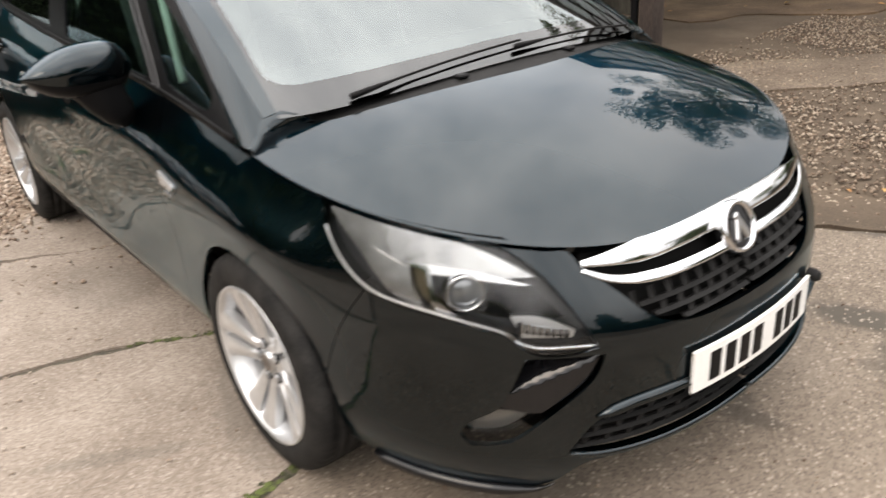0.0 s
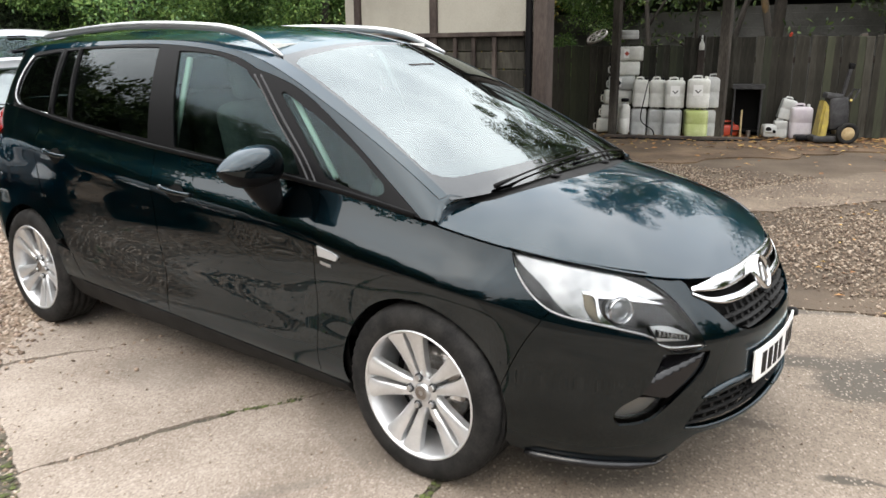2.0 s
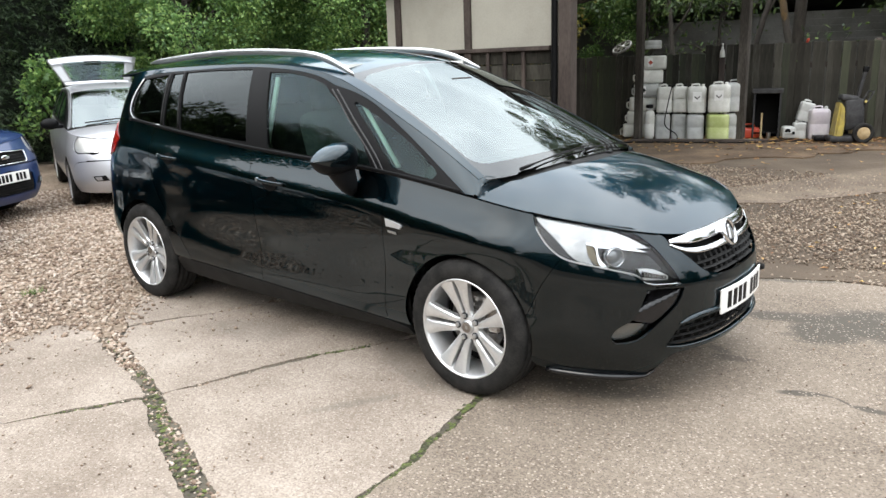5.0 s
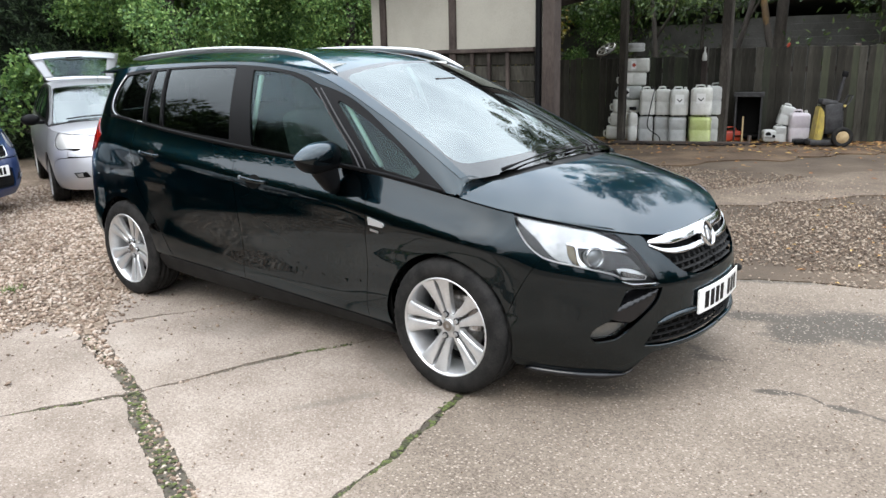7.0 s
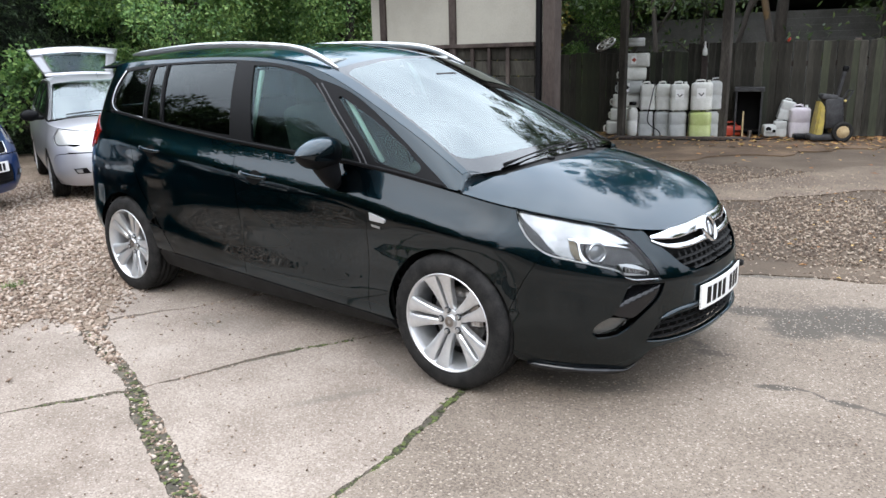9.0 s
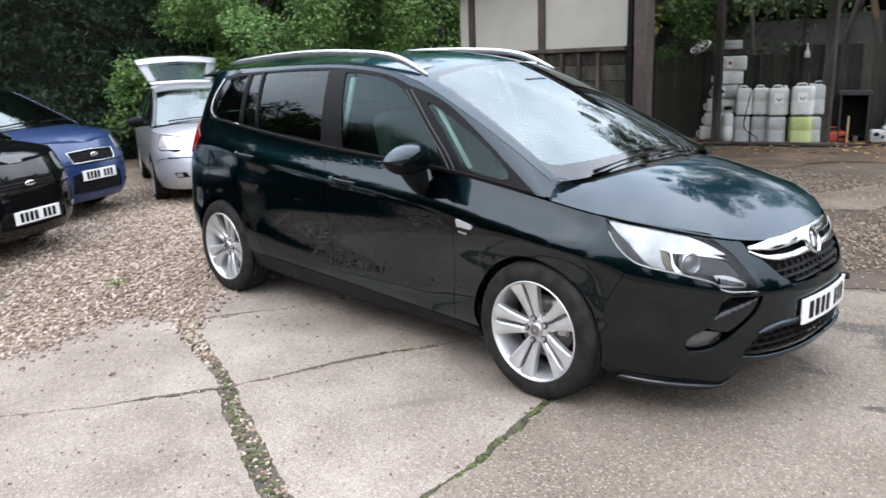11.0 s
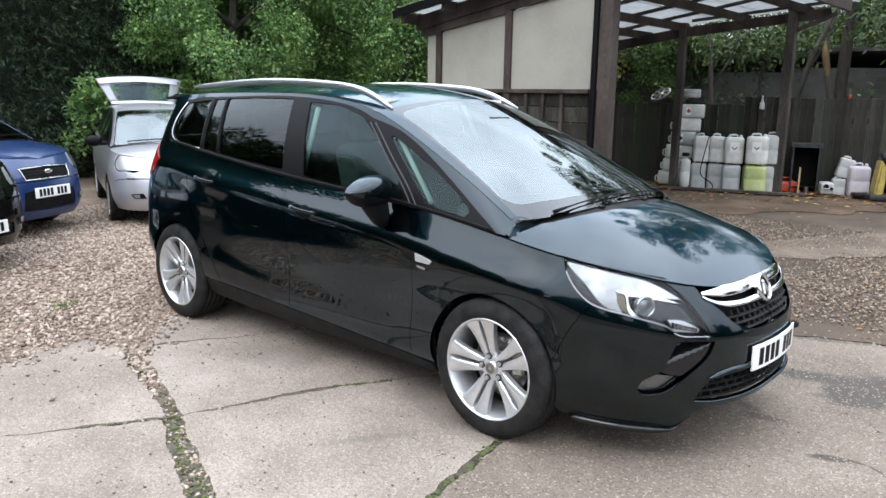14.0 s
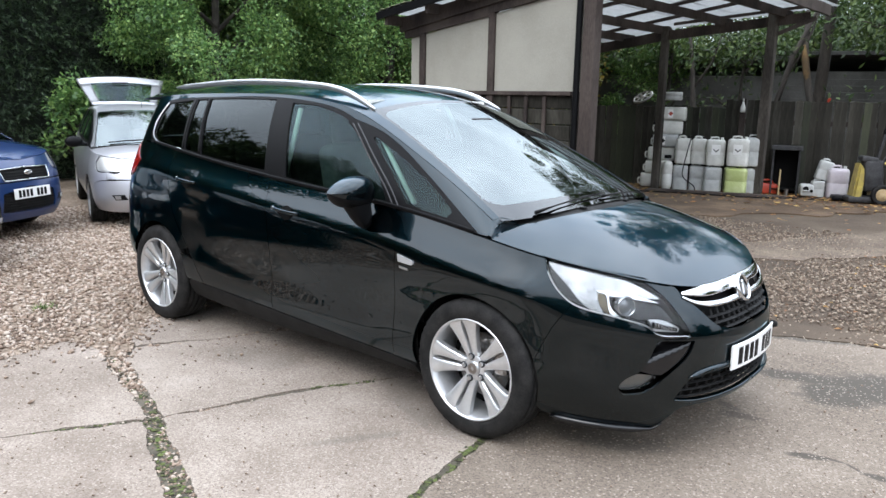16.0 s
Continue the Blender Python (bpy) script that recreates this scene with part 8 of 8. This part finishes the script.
hearth = thing("metal_hearth", P(-2.12, 10.66, 0, 0, 0, -8), "open black metal cabinet frame standing against the fence", "cabinet")
for sx in (-0.21, 0.21):
    part("side_panel", box((0.03, 0.36, 0.80), pose(sx, 0, 0.40), 0.004), GREYMETAL, hearth)
part("top_panel", box((0.50, 0.40, 0.07), pose(0, 0, 0.825), 0.006), GREYMETAL, hearth)
part("back_panel", box((0.42, 0.02, 0.80), pose(0, 0.17, 0.40)), DARK, hearth)
part("shelf", box((0.40, 0.34, 0.02), pose(0, 0, 0.10)), DARK, hearth)
st = part("stick", tube((-2.10, 10.33, 0.0), (-2.14, 10.46, 0.45), 0.016, 0.014, 8), TAN)
tagged(st, "pale bare stick leaning on the cabinet", "stick")
mug = thing("tin_can", P(-2.0, 10.43), "small dull tin can on the earth", "tin")
part("body", tube((0, 0, 0), (0, 0, 0.12), 0.035, 0.035, 16), STEEL, mug)
jerrycan(P(-1.70, 10.50, 0.13, 90, 0, 0) @ pose(0, 0, -0.12), GREY_PE, "grey plastic can lying on its side, mouth out", (0.21, 0.20, 0.28))
part_mouth = part("can_mouth", tube((-1.665, 10.36, 0.16), (-1.66, 10.345, 0.16), 0.045, n=18), BLACK)
tagged(part_mouth, "dark open mouth of a lying can", "can mouth")
jerrycan(P(-1.58, 10.74), GREY_PE, "small grey plastic can upright by the fence", (0.22, 0.18, 0.29))
jerrycan(P(-1.56, 10.82, 0.30, 0, 14, 0), GREY_PE, "grey plastic can tilted on top of another", (0.24, 0.2, 0.34))
jerrycan(P(-1.29, 10.80), LILAC_PE, "large white can stained lilac by its fluid", (0.33, 0.30, 0.53), cap=GREY_PE)
tray = part("rubber_tray", box((0.34, 0.26, 0.09), P(-1.12, 10.50, 0.05), 0.03, 3), BLACK, None, "", True)
tagged(tray, "black rubber tray on the leaves", "tray")
mach = thing("yellow_washer", pose(-0.80, 10.42, 0, 0, 0, 30), "dirty yellow and grey wheeled pressure washer by the fence", "pressure washer")
V = [(-0.20, -0.15, 0.04), (-0.06, -0.15, 0.04), (-0.02, -0.13, 0.52), (-0.13, -0.13, 0.68), (-0.20, 0.15, 0.04), (-0.06, 0.15, 0.04), (-0.02, 0.13, 0.52), (-0.13, 0.13, 0.68)]
bm = bmesh.new()
vs = [bm.verts.new(v) for v in V]
for fc in ((0, 1, 2, 3), (7, 6, 5, 4), (0, 4, 5, 1), (1, 5, 6, 2), (2, 6, 7, 3), (3, 7, 4, 0)):
    bm.faces.new([vs[i] for i in fc])
bmesh.ops.bevel(bm, geom=bm.edges[:], offset=0.03, segments=2, affect="EDGES")
part("front_cover", bm, YELLOW, mach, "dirty yellow cover", True)
part("body", box((0.30, 0.28, 0.50), pose(0.10, 0, 0.46, 0, -4, 0), 0.05, 2), GREYMETAL, mach, "dark grey casing", True)
part("hood", box((0.26, 0.24, 0.10), pose(0.02, 0, 0.72, 0, 8, 0), 0.035, 2), GREYMETAL, mach, "", True)
part("lever", box((0.05, 0.06, 0.44), pose(0.20, 0, 0.95, 0, 10, 0), 0.015, 2), GREYMETAL, mach, "upright grey lever", True)
part("grip", box((0.09, 0.07, 0.10), pose(0.245, 0, 1.17, 0, 10, 0), 0.02, 2), BLACK, mach, "", True)
part("deck", box((0.56, 0.34, 0.10), pose(0.02, 0, 0.07), 0.03, 2), GREYMETAL, mach, "", True)
for y in (-0.21, 0.21):
    v, f = revolve([(0.0, -0.03), (0.10, -0.03), (0.105, -0.02), (0.105, 0.02), (0.0, 0.02)], 28)
    hub = mesh_object("wheel_hub", v, f, TAN, mach, "dull cream wheel hub")
    hub.matrix_basis = pose(0.22, y, 0.165)
    v, f = revolve([(0.10, -0.032), (0.15, -0.036), (0.165, -0.02), (0.165, 0.02), (0.15, 0.036), (0.10, 0.032)], 32, True)
    mesh_object("tyre", v, f, RUBBER, mach).matrix_basis = pose(0.22, y, 0.165)
v, f = sweep([(0.22, -0.12, 0.60), (0.30, -0.12, 0.70), (0.36, -0.10, 0.82), (0.36, 0.10, 0.82), (0.30, 0.12, 0.70), (0.22, 0.12, 0.60)], oval(0.016, 0.016, 8), (0.3, 1, 0.2))
mesh_object("handle", v, f, GREYMETAL, mach, "bent steel handle")
part("gauge", tube((0.24, -0.13, 0.66), (0.24, -0.15, 0.67), 0.022, 0.02, 14), YELLOW, mach)
trim_ = thing("wheel_trim", Matrix.Translation((-4.62, 10.02, 1.66)) @ Matrix.Rotation(radians(20), 4, "Z") @ Matrix.Rotation(radians(-26), 4, "Y") @ Matrix.Rotation(radians(-64), 4, "X"), "silver plastic wheel trim wedged on top of the fence", "wheel trim")
v, f = revolve([(0.0, -0.02), (0.05, -0.02), (0.06, -0.01), (0.06, 0.01)], 30)
mesh_object("centre", v, f, STEEL, trim_)
v, f = revolve([(0.165, -0.02), (0.19, -0.02), (0.20, -0.005), (0.20, 0.015), (0.165, 0.01)], 40, True)
mesh_object("outer_ring", v, f, STEEL, trim_)
for k in range(7):
    a = 2 * math.pi * k / 7
    part("spoke", box((0.13, 0.012, 0.045), Matrix.Rotation(-a, 4, "Y") @ pose(0.11, -0.012, 0), 0.004), STEEL, trim_)
spray = thing("spray_bottle", pose(-2.93, 10.57, 1.42, 0, 0, 15), "white spray bottle hanging on the fence post", "bottle")
v, f = revolve([(0.0, 0.0), (0.04, 0.0), (0.045, 0.02), (0.042, 0.10), (0.018, 0.15), (0.016, 0.19), (0.0, 0.19)], 20)
mesh_object("body", v, f, WHITE_PE, spray).matrix_basis = pose(0, 0, 0, 90, 0, 0)
part("trigger", box((0.03, 0.07, 0.05), pose(0, -0.01, 0.22), 0.008), WHITE_PE, spray)
plank = part("pale_plank", box((0.75, 0.14, 0.05), pose(0.35, fence_y(0.35) + 0.02, 1.665, 0, 0, 16), 0.015, 2), WHITE_PE)
tagged(plank, "pale plank lying along the top of the fence", "plank")
rag = part("red_rag", box((0.045, 0.03, 0.08), pose(-1.62, fence_y(-1.62) - 0.04, 1.66, 0, 25, 0), 0.018, 2), RED, None, "", True)
tagged(rag, "small red rag on the fence top", "rag")
log = thing("peeled_limb", pose(-2.55, 12.6, 0), "leaning tree limb with orange peeling bark behind the fence", "tree limb")
PEEL = varied(material("orange_bark", (0.3, 0.18, 0.05), 0.85), [(0.03, 0.021, 0.013), (0.15, 0.088, 0.028)], 6, 5, 40, 0.5, 0.01, stretch=(1, 1, 0.3))
v, f = sweep([(0.55, 0, 0.0), (0.35, 0, 1.0), (0.12, 0, 1.9), (0.0, 0, 2.5), (-0.05, 0.05, 3.4)], oval(0.07, 0.07, 10), (0, 1, 0), scale=[1.2, 1.1, 1.0, 0.9, 0.5])
mesh_object("limb", v, f, BARK, log)
v, f = sweep([(0.13, -0.012, 1.86), (0.06, -0.012, 2.2), (0.0, -0.012, 2.5), (-0.02, -0.012, 2.72)], oval(0.062, 0.06, 10), (0, 1, 0), scale=[0.7, 1.08, 1.0, 0.6])
mesh_object("bare_patch", v, f, PEEL, log, "orange patch without bark")
for x0, y0, lx, ly, h in ((-3.4, 12.4, 1.1, 0.2, 3.6), (-4.4, 12.2, -0.5, 0.3, 3.2), (-0.4, 12.9, 0.4, 0.2, 4.4), (0.35, 13.1, -0.05, 0.1, 5.5)):
    lm = thing("bare_trunk", pose(x0, y0, 0), "thin bare dark trunk behind the fence", "trunk", "bare trunks")
    v, f = sweep([(0, 0, 0), (lx * 0.3, ly * 0.3, h * 0.33), (lx * 0.6, ly * 0.6, h * 0.7), (lx, ly, h)], oval(0.055, 0.055, 8), (0, 1, 0), scale=[1.3, 1.1, 0.9, 0.4])
    mesh_object("stem", v, f, BARK, lm)
    v, f = sweep([(lx * 0.5, ly * 0.5, h * 0.58), (lx * 0.5 + 0.3, ly, h * 0.75), (lx * 0.5 + 0.5, ly, h * 0.95)], oval(0.03, 0.03, 6), (0, 1, 0), scale=[1, 0.8, 0.4])
    mesh_object("branch", v, f, BARK, lm)

# dead leaves
rg = np.random.default_rng(70)
n = 2600
x = rg.uniform(-6.5, 5.0, n)
y = fence_y(x) - 0.15 - np.abs(rg.normal(0, 1.0, n)) * rg.choice([0.35, 1.0, 1.6], n)
sel = y > 5.0
c = np.stack([x, y, np.full(n, 0.012)], -1)[sel]
d = rg.uniform(0, 6.28, len(c))
L = rg.uniform(0.025, 0.06, len(c))
dx, dy = np.stack([np.cos(d), np.sin(d)], 0) * L
V = np.stack([c, c + np.stack([dx - 0.5 * dy, dy + 0.5 * dx, rg.uniform(0, 0.02, len(c))], -1), c + np.stack([2 * dx, 2 * dy, rg.uniform(0, 0.015, len(c))], -1), c + np.stack([dx + 0.5 * dy, dy - 0.5 * dx, rg.uniform(0, 0.02, len(c))], -1)], 1)
fast_mesh("dead_leaves", V.reshape(-1, 3), np.arange(4 * len(c)).reshape(-1, 4), FALLEN, None, "orange and brown dead leaves on the earth", "leaves", "stuff")
n = 160
c = np.stack([rg.uniform(0.3, 4.5, n), rg.uniform(1.9, 7.5, n), np.full(n, 0.004)], -1)
d = rg.uniform(0, 6.28, n)
L = rg.uniform(0.015, 0.035, n)
dx, dy = np.stack([np.cos(d), np.sin(d)], 0) * L
V = np.stack([c, c + np.stack([dx - 0.5 * dy, dy + 0.5 * dx, 0.01 + 0 * dx], -1), c + np.stack([2 * dx, 2 * dy, 0 * dx], -1), c + np.stack([dx + 0.5 * dy, dy - 0.5 * dx, 0.008 + 0 * dx], -1)], 1)
fast_mesh("scattered_leaves", V.reshape(-1, 3), np.arange(4 * n).reshape(-1, 4), FALLEN, None, "few dead leaves scattered over the yard", "leaves", "stuff")
